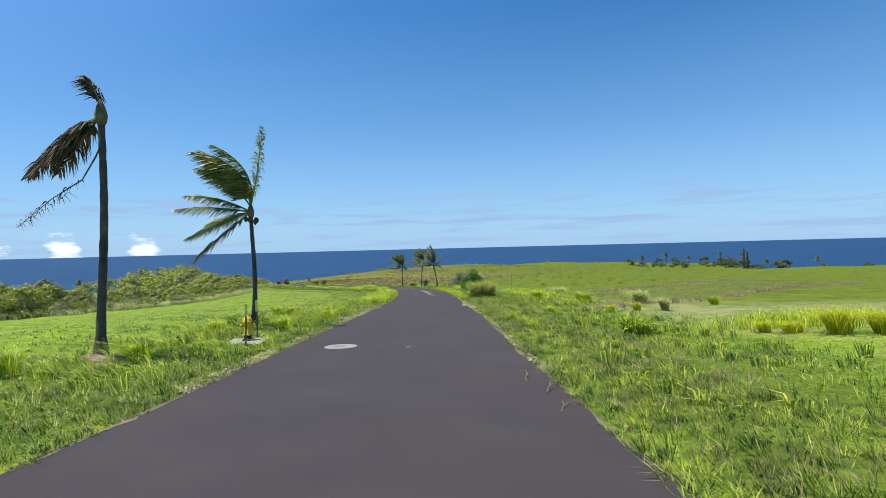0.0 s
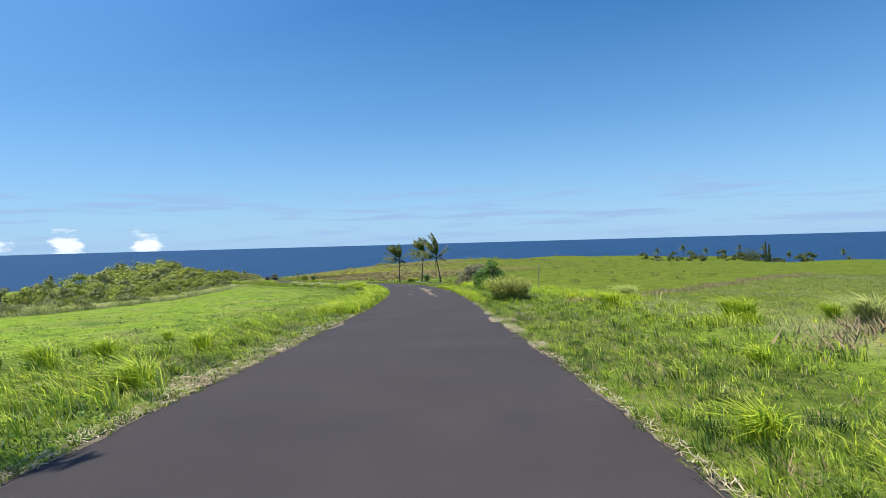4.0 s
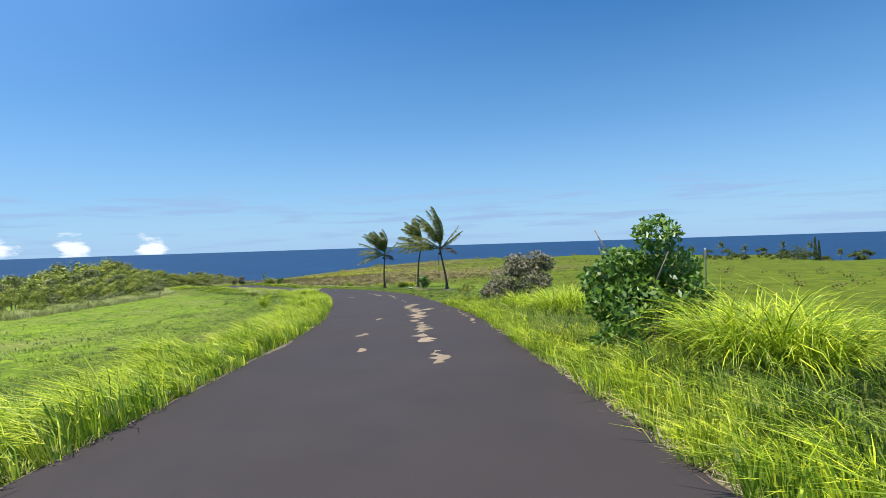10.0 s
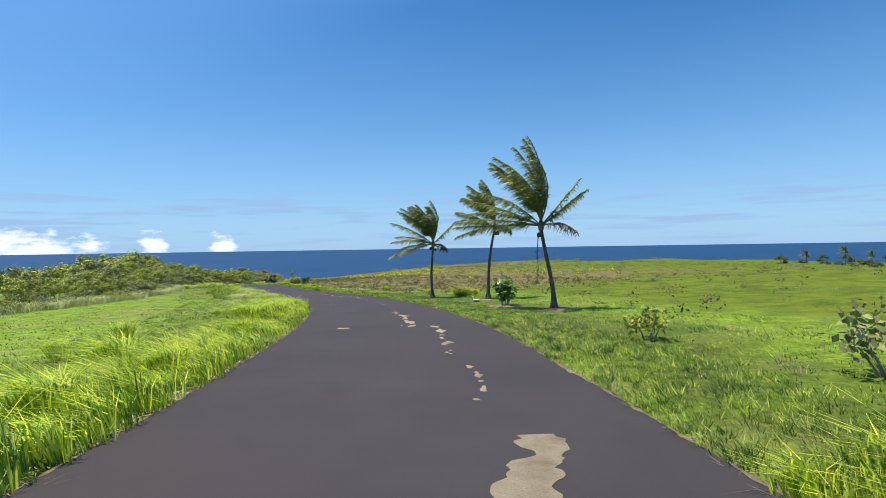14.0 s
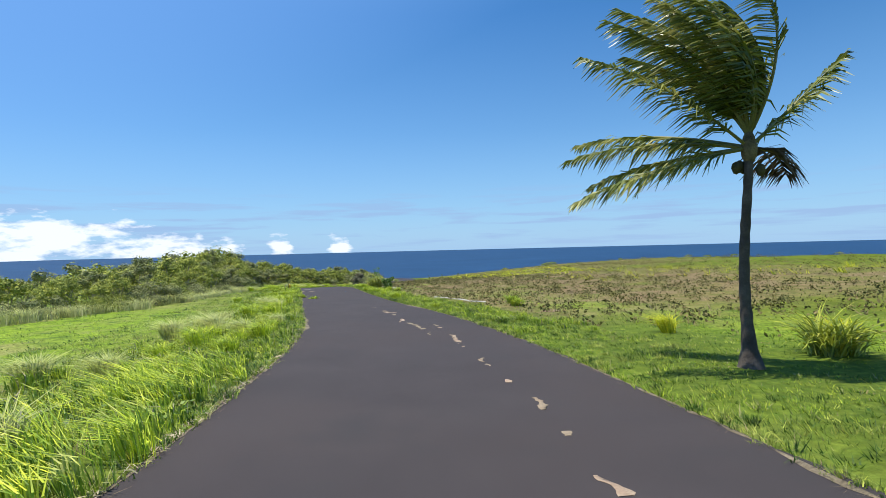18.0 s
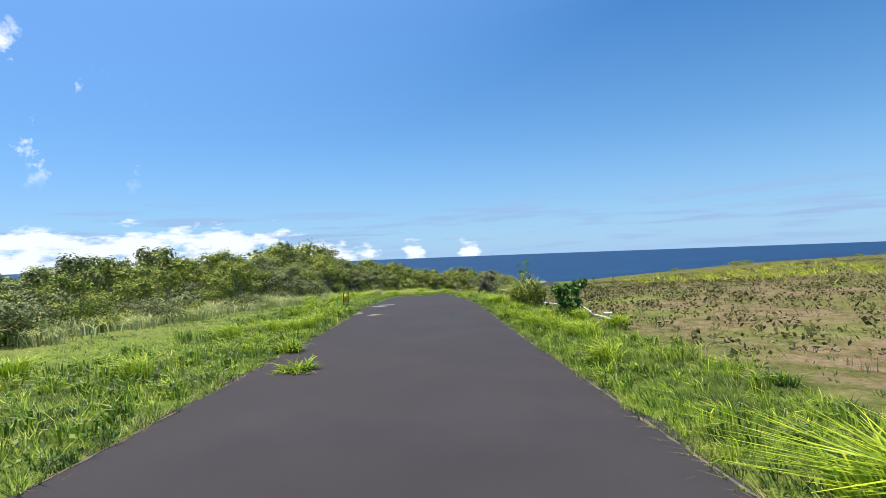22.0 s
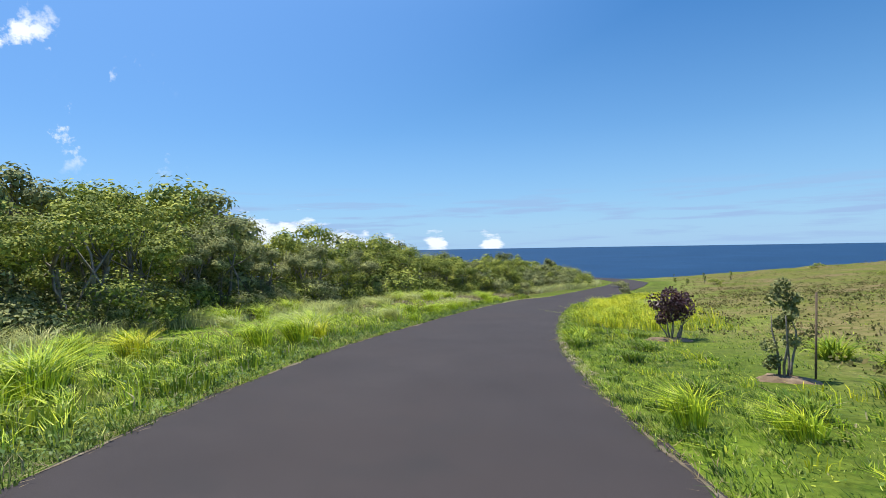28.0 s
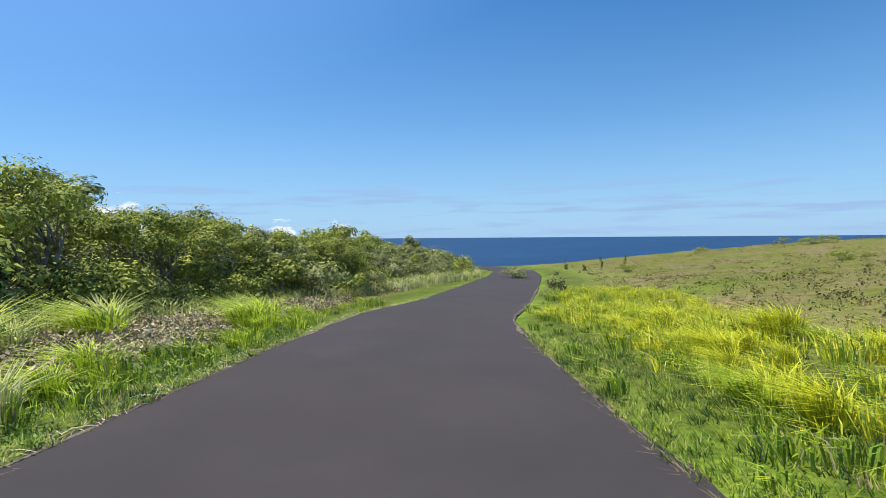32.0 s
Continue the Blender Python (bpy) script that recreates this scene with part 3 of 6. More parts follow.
# the road: a strip with ragged edges, crowned a little
rows_r, cols_r = len(LINE), 13
rng = np.random.RandomState(4)
ragl = np.convolve(rng.randn(rows_r + 8), np.hanning(5), "valid")[:rows_r] * 0.05
ragr = np.convolve(rng.randn(rows_r + 8), np.hanning(5), "valid")[:rows_r] * 0.05
u = np.linspace(-1, 1, cols_r)
off = np.where(u[None] < 0, u[None] * (ROAD_HALF + np.abs(ragl)[:, None]), u[None] * (ROAD_HALF + np.abs(ragr)[:, None]))
rv = np.zeros((rows_r, cols_r, 3))
rv[..., 0] = LINE[:, None, 0] + RIGHT[:, None, 0] * off
rv[..., 1] = LINE[:, None, 1] + RIGHT[:, None, 1] * off
rv[..., 2] = LINE[:, None, 2] + 0.012 * (1 - u[None] ** 2)
ii = (np.arange(rows_r - 1)[:, None] * cols_r + np.arange(cols_r - 1)[None]).ravel()
road = new("road", mesh_from("road", rv.reshape(-1, 3), np.stack([ii, ii + 1, ii + cols_r + 1, ii + cols_r], 1), (asphalt,)))
tagged(road, "dark grey asphalt lane with ragged grassy edges", "road", kind="structure")


# ---- builders ----
WIND = np.array((-0.96, -0.05, 0.10))


def part(name, me, mat, parent, label=""):
    """One mesh object under a thing or a part."""
    if mat is not None and not me.materials:
        me.materials.append(mat)
    ob = new(name, me)
    ob.parent = parent
    if label:
        tagged(ob, label)
    return ob


def thing(name, x, y, label, category, group="", z=None, turn=0.0):
    """An Empty on the ground that parents a thing's parts."""
    ob = new(name)
    ob.empty_display_size = 0.3
    ob.location = (x, y, land1(x, y) if z is None else z)
    ob.rotation_euler = (0, 0, turn)
    return tagged(ob, label, category, group)


class Quads:
    """Collects faces of four corners, or of three, with a material number for each."""

    def __init__(self, corners=4):
        self.v, self.f, self.m, self.n, self.k = [], [], [], 0, corners

    def add(self, verts, faces, mat=0):
        verts, faces = np.asarray(verts, float).reshape(-1, 3), np.asarray(faces, int)
        if faces.shape[1] > self.k:
            faces = np.concatenate([faces[:, [0, 1, 2]], faces[:, [0, 2, 3]]])
        self.v.append(verts), self.f.append(faces + self.n), self.m.append(np.full(len(faces), mat))
        self.n += len(verts)
        return self

    def mesh(self, name, mats, smooth_faces=True):
        me = mesh_from(name, np.concatenate(self.v), np.concatenate(self.f), mats, smooth_faces)
        if len(mats) > 1:
            me.polygons.foreach_set("material_index", np.concatenate(self.m).astype(np.int32))
        return me


def tube(pts, radii, n=8, closed=True):
    """A tapered tube along points."""
    pts, radii = np.asarray(pts, float), np.broadcast_to(np.asarray(radii, float), (len(pts),))
    tan = np.gradient(pts, axis=0)
    tan /= np.linalg.norm(tan, axis=1)[:, None] + 1e-9
    ref = np.where(np.abs(tan[:, 2:3]) > 0.9, np.array([[1.0, 0, 0]]), np.array([[0, 0, 1.0]]))
    a = np.cross(tan, ref)
    a /= np.linalg.norm(a, axis=1)[:, None] + 1e-9
    b = np.cross(tan, a)
    ang = np.linspace(0, 2 * math.pi, n, endpoint=False)
    ring = pts[:, None] + radii[:, None, None] * (np.cos(ang)[None, :, None] * a[:, None] + np.sin(ang)[None, :, None] * b[:, None])
    v = ring.reshape(-1, 3)
    k = len(pts)
    i, j = np.meshgrid(np.arange(k - 1), np.arange(n), indexing="ij")
    f = np.stack([i * n + j, i * n + (j + 1) % n, (i + 1) * n + (j + 1) % n, (i + 1) * n + j], -1).reshape(-1, 4)
    if closed and n % 2 == 0:
        caps = []
        for base, flip in ((0, True), ((k - 1) * n, False)):
            for q in range(n // 2 - 1):
                c = [base + q, base + q + 1, base + n - 2 - q, base + n - 1 - q]
                caps.append(c[::-1] if flip else c)
        f = np.concatenate([f, np.array(caps)])
    return v, f


def lathe(profile, n=16):
    ang = np.linspace(0, 2 * math.pi, n, endpoint=False)
    p = np.array(profile, float)
    v = np.stack([p[:, 0:1] * np.cos(ang), p[:, 0:1] * np.sin(ang), np.repeat(p[:, 1:2], n, 1)], -1).reshape(-1, 3)
    k = len(p)
    i, j = np.meshgrid(np.arange(k - 1), np.arange(n), indexing="ij")
    f = np.stack([i * n + j, i * n + (j + 1) % n, (i + 1) * n + (j + 1) % n, (i + 1) * n + j], -1).reshape(-1, 4)
    return v, f


def box(cx, cy, cz, sx, sy, sz, chamfer=0.0):
    """A block with its base at cz and chamfered upper edges."""
    c = chamfer
    v = []
    for z, o in ((0, 0), (sz - c, 0), (sz, c)) if c else ((0, 0), (sz, 0)):
        for a, b in ((-1, -1), (1, -1), (1, 1), (-1, 1)):
            v.append((cx + a * (sx / 2 - o), cy + b * (sy / 2 - o), cz + z))
    k = len(v) // 4
    f = [(3, 2, 1, 0), tuple(4 * (k - 1) + q for q in range(4))]
    for r in range(k - 1):
        for q in range(4):
            f.append((4 * r + q, 4 * r + (q + 1) % 4, 4 * r + 4 + (q + 1) % 4, 4 * r + 4 + q))
    return np.array(v, float), np.array(f)


def blades(base, height, width, lean, rng, curve=0.5, spread=0.35, cut=0.18, single=False):
    """Bent grass blades of two faces each, or one; lean is one direction for all or one for each."""
    m = len(base)
    ang = rng.uniform(0, 2 * math.pi, m)
    side = np.stack([np.cos(ang), np.sin(ang), np.zeros(m)], 1) * (np.broadcast_to(width, (m,))[:, None] / 2)
    h = np.broadcast_to(height, (m,))[:, None]
    push = np.broadcast_to(lean, (m, 3)) + rng.normal(0, spread, (m, 3)) * np.array((1, 1, 0.15))
    up = np.array((0, 0, 1.0))
    midp = base + h * (0.55 * up + push * 0.22)
    tip = base + h * ((0.95 - 0.30 * curve) * up + push * (0.55 + 0.5 * curve))
    if single:
        v = np.stack([base - side, base + side, tip], 1).reshape(-1, 3)
        return v, np.arange(3 * m).reshape(-1, 3)
    v = np.stack([base - side, base + side, midp - side * 0.9, midp + side * 0.9, tip - side * cut, tip + side * cut], 1).reshape(-1, 3)
    o = np.arange(m)[:, None] * 6
    f = np.concatenate([o + np.array([[0, 1, 3, 2]]), o + np.array([[2, 3, 5, 4]])], 1).reshape(-1, 4)
    return v, f


def leaves(centres, size, rng, up=0.3, shape=0.55):
    """Diamond leaves with a fold, at random turns."""
    m = len(centres)
    d = rng.normal(0, 1, (m, 3)) + np.array((0, 0, -0.15))
    d /= np.linalg.norm(d, axis=1)[:, None]
    nrm = rng.normal(0, 1, (m, 3)) + np.array((0, 0, up * 3))
    w = np.cross(d, nrm)
    w /= np.linalg.norm(w, axis=1)[:, None] + 1e-9
    s = np.broadcast_to(size, (m,))[:, None]
    v = np.stack([centres - d * s * 0.5, centres + w * s * 0.5 * shape - d * s * 0.05, centres + d * s * 0.5, centres - w * s * 0.5 * shape - d * s * 0.05], 1)
    return v.reshape(-1, 3), np.arange(4 * m).reshape(-1, 4)


def clump_points(rng, n, centre, radius):
    p = rng.normal(0, 1, (n, 3))
    p /= np.linalg.norm(p, axis=1)[:, None]
    return np.array(centre) + p * (rng.uniform(0.35, 1.0, n) ** 0.6)[:, None] * np.array(radius)


# ---- palms ----
def frond_mesh(rng, azim, elev, length, wind, droop, n_leaf, leaf_len, mats, ragged=0.0, leaf_w=0.026):
    q = Quads()
    d = np.array((math.cos(azim) * math.cos(elev), math.sin(azim) * math.cos(elev), math.sin(elev)))
    steps = 16
    p, pts, tans = np.zeros(3), [np.zeros(3)], []
    for i in range(steps):
        t = (i + 0.5) / steps
        dd = d + WIND * wind * t ** 1.2 * 1.6 + np.array((0, 0, -1.0)) * droop * t ** 1.6
        dd /= np.linalg.norm(dd)
        tans.append(dd)
        p = p + dd * length / steps
        pts.append(p)
    pts, tans = np.array(pts), np.array(tans + [tans[-1]])
    v, f = tube(pts, np.linspace(0.035, 0.006, len(pts)), 4, False)
    q.add(v, f, 1)
    ts = np.linspace(0.14, 0.99, n_leaf)
    for sgn in (-1, 1):
        keep = rng.uniform(0, 1, n_leaf) > ragged
        tt = ts[keep]
        m = len(tt)
        pos = np.stack([np.interp(tt, np.linspace(0, 1, len(pts)), pts[:, k]) for k in range(3)], 1)
        tn = np.stack([np.interp(tt, np.linspace(0, 1, len(pts)), tans[:, k]) for k in range(3)], 1)
        side = np.cross(tn, np.array((0, 0, 1.0)))
        side /= np.linalg.norm(side, axis=1)[:, None] + 1e-6
        out = side * sgn * 0.75 + tn * 0.55 + WIND * wind * 1.1 + np.array((0, 0, -0.22)) + rng.normal(0, 0.14, (m, 3))
        out /= np.linalg.norm(out, axis=1)[:, None]
        ll = (leaf_len * np.sin(math.pi * (0.16 + 0.74 * tt)) * rng.uniform(0.75, 1.1, m))[:, None]
        mid = pos + out * ll * 0.55
        tip = pos + (out + np.array((0, 0, -0.35)) + WIND * wind * 0.35) * ll * 0.98
        wd = np.cross(out, rng.normal(0, 1, (m, 3)))
        wd = wd / (np.linalg.norm(wd, axis=1)[:, None] + 1e-6) * leaf_w
        vv = np.stack([pos - wd * 0.7, pos + wd * 0.7, mid - wd, mid + wd, tip - wd * 0.15, tip + wd * 0.15], 1).reshape(-1, 3)
        o = np.arange(m)[:, None] * 6
        ff = np.concatenate([o + np.array([[0, 1, 3, 2]]), o + np.array([[2, 3, 5, 4]])], 1).reshape(-1, 4)
        q.add(vv, ff, 0)
    return q.mesh("frond", mats, False)


def palm(x, y, trunk, lean, seed, label, fronds=17, length=2.6, wind=0.8, nuts=4, flare=0.30, dead=False, dry=1, hang=0, leaflets=76, lee=5, luff=1, limp=1, luff_rise=44, lee_low=-26):
    rng = np.random.RandomState(seed)
    ob = thing("coconut_palm", x, y, label, "palm tree", "coconut palms by the road")
    k = 26
    t = np.linspace(0, 1, k)
    pts = np.stack([lean[0] * t ** 1.5 + 0.05 * np.sin(t * 5 + seed), lean[1] * t ** 1.4, trunk * t - 0.15 * (1 - t)], 1)
    rad = 0.094 - 0.026 * t + flare * 0.55 * np.exp(-t * trunk / 0.28) + 0.006 * np.sin(t * 95)
    v, f = tube(pts, rad, 12)
    part("trunk", mesh_from("trunk", v, f, (bark,)), bark, ob, "ringed grey-brown trunk, flared at the foot")
    top = pts[-1]
    heart = lathe([(0.06, -0.16), (0.115, -0.04), (0.13, 0.10), (0.09, 0.28), (0.02, 0.45)], 10)
    hm = mesh_from("crown_heart", heart[0], heart[1], (fibre_mat,))
    part("crown_heart", hm, fibre_mat, ob, "fibrous frond bases").location = top
    specs = []
    if dead:
        specs = [(math.pi, 1.25, 0.7, 0.10, 0.1), (math.pi, -0.62, 2.15, 0.10, 0.45), (math.pi + 0.22, -0.75, 1.95, 0.10, 0.4), (math.pi - 0.2, -0.82, 1.7, 0.10, 0.35), (math.pi + 0.1, -0.55, 1.4, 0.10, 0.8)]
    else:
        for i in range(fronds):
            # the young fronds rise steeply and are combed over to leeward
            specs.append((i * 2.39996 + rng.uniform(-0.3, 0.3), radians(rng.uniform(60, 88)), length * rng.uniform(0.82, 1.08), wind * rng.uniform(0.65, 1.35), rng.uniform(0.15, 0.5)))
        for i in range(luff):
            specs.append((rng.uniform(-0.45, 0.45), radians(luff_rise + rng.uniform(-9, 9)), length * rng.uniform(0.60, 0.74) * (1.7 if luff_rise > 60 else 1), 0.10, 0.10))
        for i in range(lee):
            u = (i + 0.5) / lee
            specs.append((math.pi + rng.uniform(-0.75, 0.75), radians(42 - (42 - lee_low) * u + rng.uniform(-5, 5)), length * rng.uniform(0.9, 1.08), 0.22, rng.uniform(0.30, 0.65)))
        for i in range(limp):
            specs.append((rng.uniform(-0.8, 0.8), radians(rng.uniform(0, 14)), length * rng.uniform(0.40, 0.55), 0.25, 1.0))
    for i, (a, elev, fl, gale, slack) in enumerate(specs):
        is_dry = dead or i >= len(specs) - dry
        me = frond_mesh(rng, a, elev, fl, gale, slack, leaflets, 0.50 if dead else 0.60, (frond_dry if is_dry else frond_mat, rachis_mat), 0.10 if dead else 0.30 if is_dry else 0.05, 0.019 * 76 / leaflets)
        part("frond", me, None, ob, "dry brown frond" if is_dry else "").location = top + np.array((0, 0, 0.10 + (0.2 if elev > 0.9 else 0.0)))
    for i in range(hang):
        pp = np.array([(0, 0, 0), (-0.12, -0.05, -0.2), (-0.18, -0.08, -0.9), (-0.15, -0.08, -1.7), (-0.22, -0.1, -2.4)])
        if dead:
            pp = np.array([(0, 0, -0.55), (-0.15, 0, -0.85), (-0.45, 0, -1.35), (-1.1, 0, -1.75), (-1.9, 0, -2.4)])
        q = Quads()
        q.add(*tube(pp, [0.025, 0.022, 0.018, 0.012, 0.006], 4))
        b = pp[2] + (pp[4] - pp[2]) * rng.uniform(0, 1, (60, 1)) + rng.normal(0, 0.03, (60, 3))
        q.add(*blades(b, 0.30, 0.02, (0, 0, -1.9), rng, 0.2, 0.5), 1)
        part("frond", q.mesh("hanging_frond", (rachis_mat, frond_dry)), None, ob, "dead frond hanging down the trunk").location = top
    for i in range(nuts):
        a = rng.uniform(0, 6.28)
        r = 0.15 + 0.07 * rng.uniform()
        nv, nf = lathe([(0.004, -0.11), (0.05, -0.085), (0.078, 0.0), (0.062, 0.075), (0.004, 0.11)], 10)
        nut = part("coconut", mesh_from("coconut", nv, nf, (husk_mat,)), husk_mat, ob, "dark hanging coconut")
        nut.location = top + np.array((math.cos(a) * r, math.sin(a) * r, -0.18 - 0.12 * rng.uniform()))
    return ob


# ---- trees and bushes ----
def facing_leaves(centres, normals, size, rng, shape=0.6):
    """Pointed leaves that face roughly along the given normals."""
    m = len(centres)
    n = normals + rng.normal(0, 0.30, (m, 3))
    n /= np.linalg.norm(n, axis=1)[:, None]
    d = np.cross(n, rng.normal(0, 1, (m, 3)))
    d /= np.linalg.norm(d, axis=1)[:, None] + 1e-9
    w = np.cross(n, d)
    s = np.broadcast_to(size, (m,))[:, None]
    v = np.stack([centres - d * s * 0.4 - w * s * 0.5 * shape, centres - d * s * 0.4 + w * s * 0.5 * shape, centres + d * s * 0.6], 1)
    return v.reshape(-1, 3), np.arange(3 * m).reshape(-1, 3)


def tree_meshes(seed, height, spread, leaf, mat, domes=18, per=150, low=0.55, name="crown", trunk_name="trunk", wands=0):
    """Trunk and crown of a wind-shaped tree: forked stems under many overlapping leafy domes, open below."""
    rng = np.random.RandomState(seed)
    q, c = Quads(), Quads(3)
    heads = []
    for i in range(domes):
        a, r = i * 2.4 + rng.uniform(-0.4, 0.4), spread * math.sqrt((i + 0.3) / domes) * 0.85
        roof = height * (1 - 0.40 * (r / spread) ** 2) * rng.uniform(0.86, 1.06)
        rr = spread * rng.uniform(0.90, 1.30) / math.sqrt(domes)
        z = roof - rr * 0.80 - (height * low * rng.uniform(0.3, 1.0) if i % 3 == 2 else 0)
        heads.append((r * math.cos(a) + WIND[0] * 0.10 * z, r * math.sin(a), max(0.16 * height, z), rr))
    heads = np.array(heads)
    stems = 3 + seed % 2
    t = np.linspace(0, 1, 4)[:, None]
    for i in range(stems):
        a = i / stems * 6.28 + rng.uniform(0, 0.8)
        fork = np.array((math.cos(a) * spread * 0.26 - 0.1, math.sin(a) * spread * 0.26, height * rng.uniform(0.38, 0.52)))
        foot = np.array((math.cos(a) * 0.18, math.sin(a) * 0.18, -0.3))
        line = foot * (1 - t) + fork * t + rng.normal(0, 0.06, (4, 3)) * t
        q.add(*tube(line, np.linspace(0.10, 0.06, 4) * height / 5, 5, False))
        near = np.argsort(np.linalg.norm(heads[:, :2] - fork[:2], axis=1))[: max(3, domes // stems)]
        for h in near:
            l2 = fork * (1 - t) + (heads[h, :3] - np.array((0, 0, 0.1))) * t + rng.normal(0, 0.1, (4, 3)) * (t * (1 - t)) * 2
            q.add(*tube(l2, np.linspace(0.05, 0.018, 4) * height / 5, 3, False))
    # thin grey stems rising through the crown
    for i in range(wands):
        h = heads[rng.randint(len(heads))]
        foot = np.array((h[0] * 0.55 + rng.normal(0, 0.12), h[1] * 0.55 + rng.normal(0, 0.12), -0.2))
        l3 = foot * (1 - t) + (h[:3] + np.array((0, 0, h[3] * 0.4))) * t + rng.normal(0, 0.07, (4, 3)) * t
        q.add(*tube(l3, np.linspace(0.030, 0.010, 4) * height / 5, 3, False))
    for hx, hy, hz, rr in heads:
        d = rng.normal(0, 1, (per, 3))
        d /= np.linalg.norm(d, axis=1)[:, None]
        d[:, 2] = np.where(d[:, 2] < -0.35, -d[:, 2] * 0.6, d[:, 2])
        bump = 0.96 + 0.09 * np.sin(d[:, 0] * 7 + seed) + 0.08 * np.sin(d[:, 1] * 8 + hx) + 0.06 * np.sin(d[:, 2] * 9)
        p = np.array((hx, hy, hz)) + d * np.array((rr, rr, rr * 1.02)) * (bump * rng.uniform(0.90, 1.10, per))[:, None]
        c.add(*facing_leaves(p, d + np.array((0, 0, 0.25)), leaf * rng.uniform(0.6, 1.3, per), rng, 0.75))
        n_in = per // 4
        d = rng.normal(0, 1, (n_in, 3))
        d /= np.linalg.norm(d, axis=1)[:, None]
        c.add(*facing_leaves(np.array((hx, hy, hz)) + d * rr * rng.uniform(0.35, 0.85, (n_in, 1)), d, leaf * rng.uniform(1.3, 2.0, n_in), rng, 0.8))
    return q.mesh(trunk_name, (tree_bark,)), c.mesh(name, (mat,), False)


def bush(name, x, y, width, height, mat, label, category, seed, leaf=0.13, n=900, stems=7, stem_h=0.35, lean=0.0, group="", squash=1.0, lump=0.34, shape=0.6, turn=0.0):
    """A shrub: woody stems from one foot and a lumpy, uneven crown of single leaves."""
    rng = np.random.RandomState(seed)
    ob = thing(name, x, y, label, category, group, turn=turn)
    c = Quads()
    lumps = 13
    for i in range(lumps):
        a, r = i * 2.4 + rng.uniform(-0.4, 0.4), width / 2 * 0.68 * math.sqrt((i + 0.3) / lumps)
        z = height * (stem_h + (0.92 - stem_h) * rng.uniform(0.05, 0.86) * (1 - 0.45 * (2 * r / width) ** 2))
        ctr = np.array((r * math.cos(a) - lean * z, r * math.sin(a) * squash, z))
        rr = width * lump * rng.uniform(0.6, 1.0) * 0.62
        pts = clump_points(rng, n // lumps, ctr, (rr, rr * squash, rr * 0.85))
        pts[:, 2] = np.maximum(pts[:, 2], 0.06 + 0.05 * rng.uniform(size=len(pts)))
        c.add(*leaves(pts, leaf * rng.uniform(0.65, 1.25, len(pts)), rng, 0.3, shape))
    for i in range(stems):
        a = i * 2.4
        t = np.linspace(0, 1, 5)[:, None]
        foot = np.array((math.cos(a) * 0.09, math.sin(a) * 0.09 * squash, -0.1))
        top = np.array((math.cos(a) * width * 0.3 - lean * height, math.sin(a) * width * 0.3 * squash, height * rng.uniform(0.42, 0.60)))
        line = foot * (1 - t) + top * t + np.array((0, 0, 1)) * t * (1 - t) * 0.3 + rng.normal(0, 0.055, (5, 3)) * t
        me = mesh_from("stem", *tube(line, np.linspace(0.022, 0.006, 5) * (0.6 + height / 3), 6), (tree_bark,))
        part("stem", me, tree_bark, ob)
    part("foliage", c.mesh("foliage", (mat,), False), None, ob)
    return ob


def strap_leaves(base, length, width, az, rise, arch, rng, lean=(0, 0, 0)):
    """Long leaves of five faces that rise steeply and bend over under their weight."""
    m, segs = len(base), 5
    out = np.stack([np.cos(az), np.sin(az), np.zeros(m)], 1)
    side = np.stack([-np.sin(az), np.cos(az), np.zeros(m)], 1) + rng.normal(0, 0.25, (m, 3))
    side /= np.linalg.norm(side, axis=1)[:, None]
    p, rows = base.copy(), []
    for k in range(segs + 1):
        t = k / segs
        w = (width * (0.55 + 0.9 * t if t < 0.45 else 1.0 - 0.85 * (t - 0.45) / 0.55))[:, None] / 2
        rows.append(np.stack([p - side * w, p + side * w], 1))
        th = (rise + arch * ((k + 0.5) / segs) ** 1.4)[:, None]
        p = p + (out * np.sin(th) + np.array((0, 0, 1.0)) * np.cos(th) + np.array(lean) * t) * (length / segs)[:, None]
    v = np.stack(rows, 1).reshape(-1, 3)
    o = np.arange(m)[:, None, None] * 2 * (segs + 1) + np.arange(segs)[None, :, None] * 2
    return v, (o + np.array([0, 1, 3, 2])[None, None]).reshape(-1, 4)


def sword_clump(name, x, y, width, height, mat, label, seed, n=620, blade=0.05, group="", lean=(0, 0, 0), arch=1.7):
    """A dense clump of long strap leaves arching outwards from many crowns."""
    rng = np.random.RandomState(seed)
    ob = thing(name, x, y, label, "plant", group)
    crowns = max(8, n // 40)
    for i in range(crowns):
        a, r = i * 2.4 + rng.uniform(-0.3, 0.3), width * 0.34 * math.sqrt((i + 0.5) / crowns)
        foot = np.array((r * math.cos(a), r * math.sin(a), -0.03))
        m = max(6, n // crowns)
        az = rng.uniform(0, 6.28, m)
        az = np.where(rng.uniform(0, 1, m) < 1.6 * r / width, a + rng.normal(0, 0.6, m), az)
        q = Quads()
        q.add(*strap_leaves(foot + rng.normal(0, 0.05, (m, 3)) * (1, 1, 0), height * rng.uniform(0.70, 1.35, m) * (1 - 0.25 * r / width), blade * rng.uniform(0.7, 1.25, m), az, rng.uniform(0.05, 0.45, m), arch * rng.uniform(0.55, 1.25, m), rng, lean))
        part("leaf_rosette", q.mesh("leaf_rosette", (mat,), False), None, ob)
    return ob


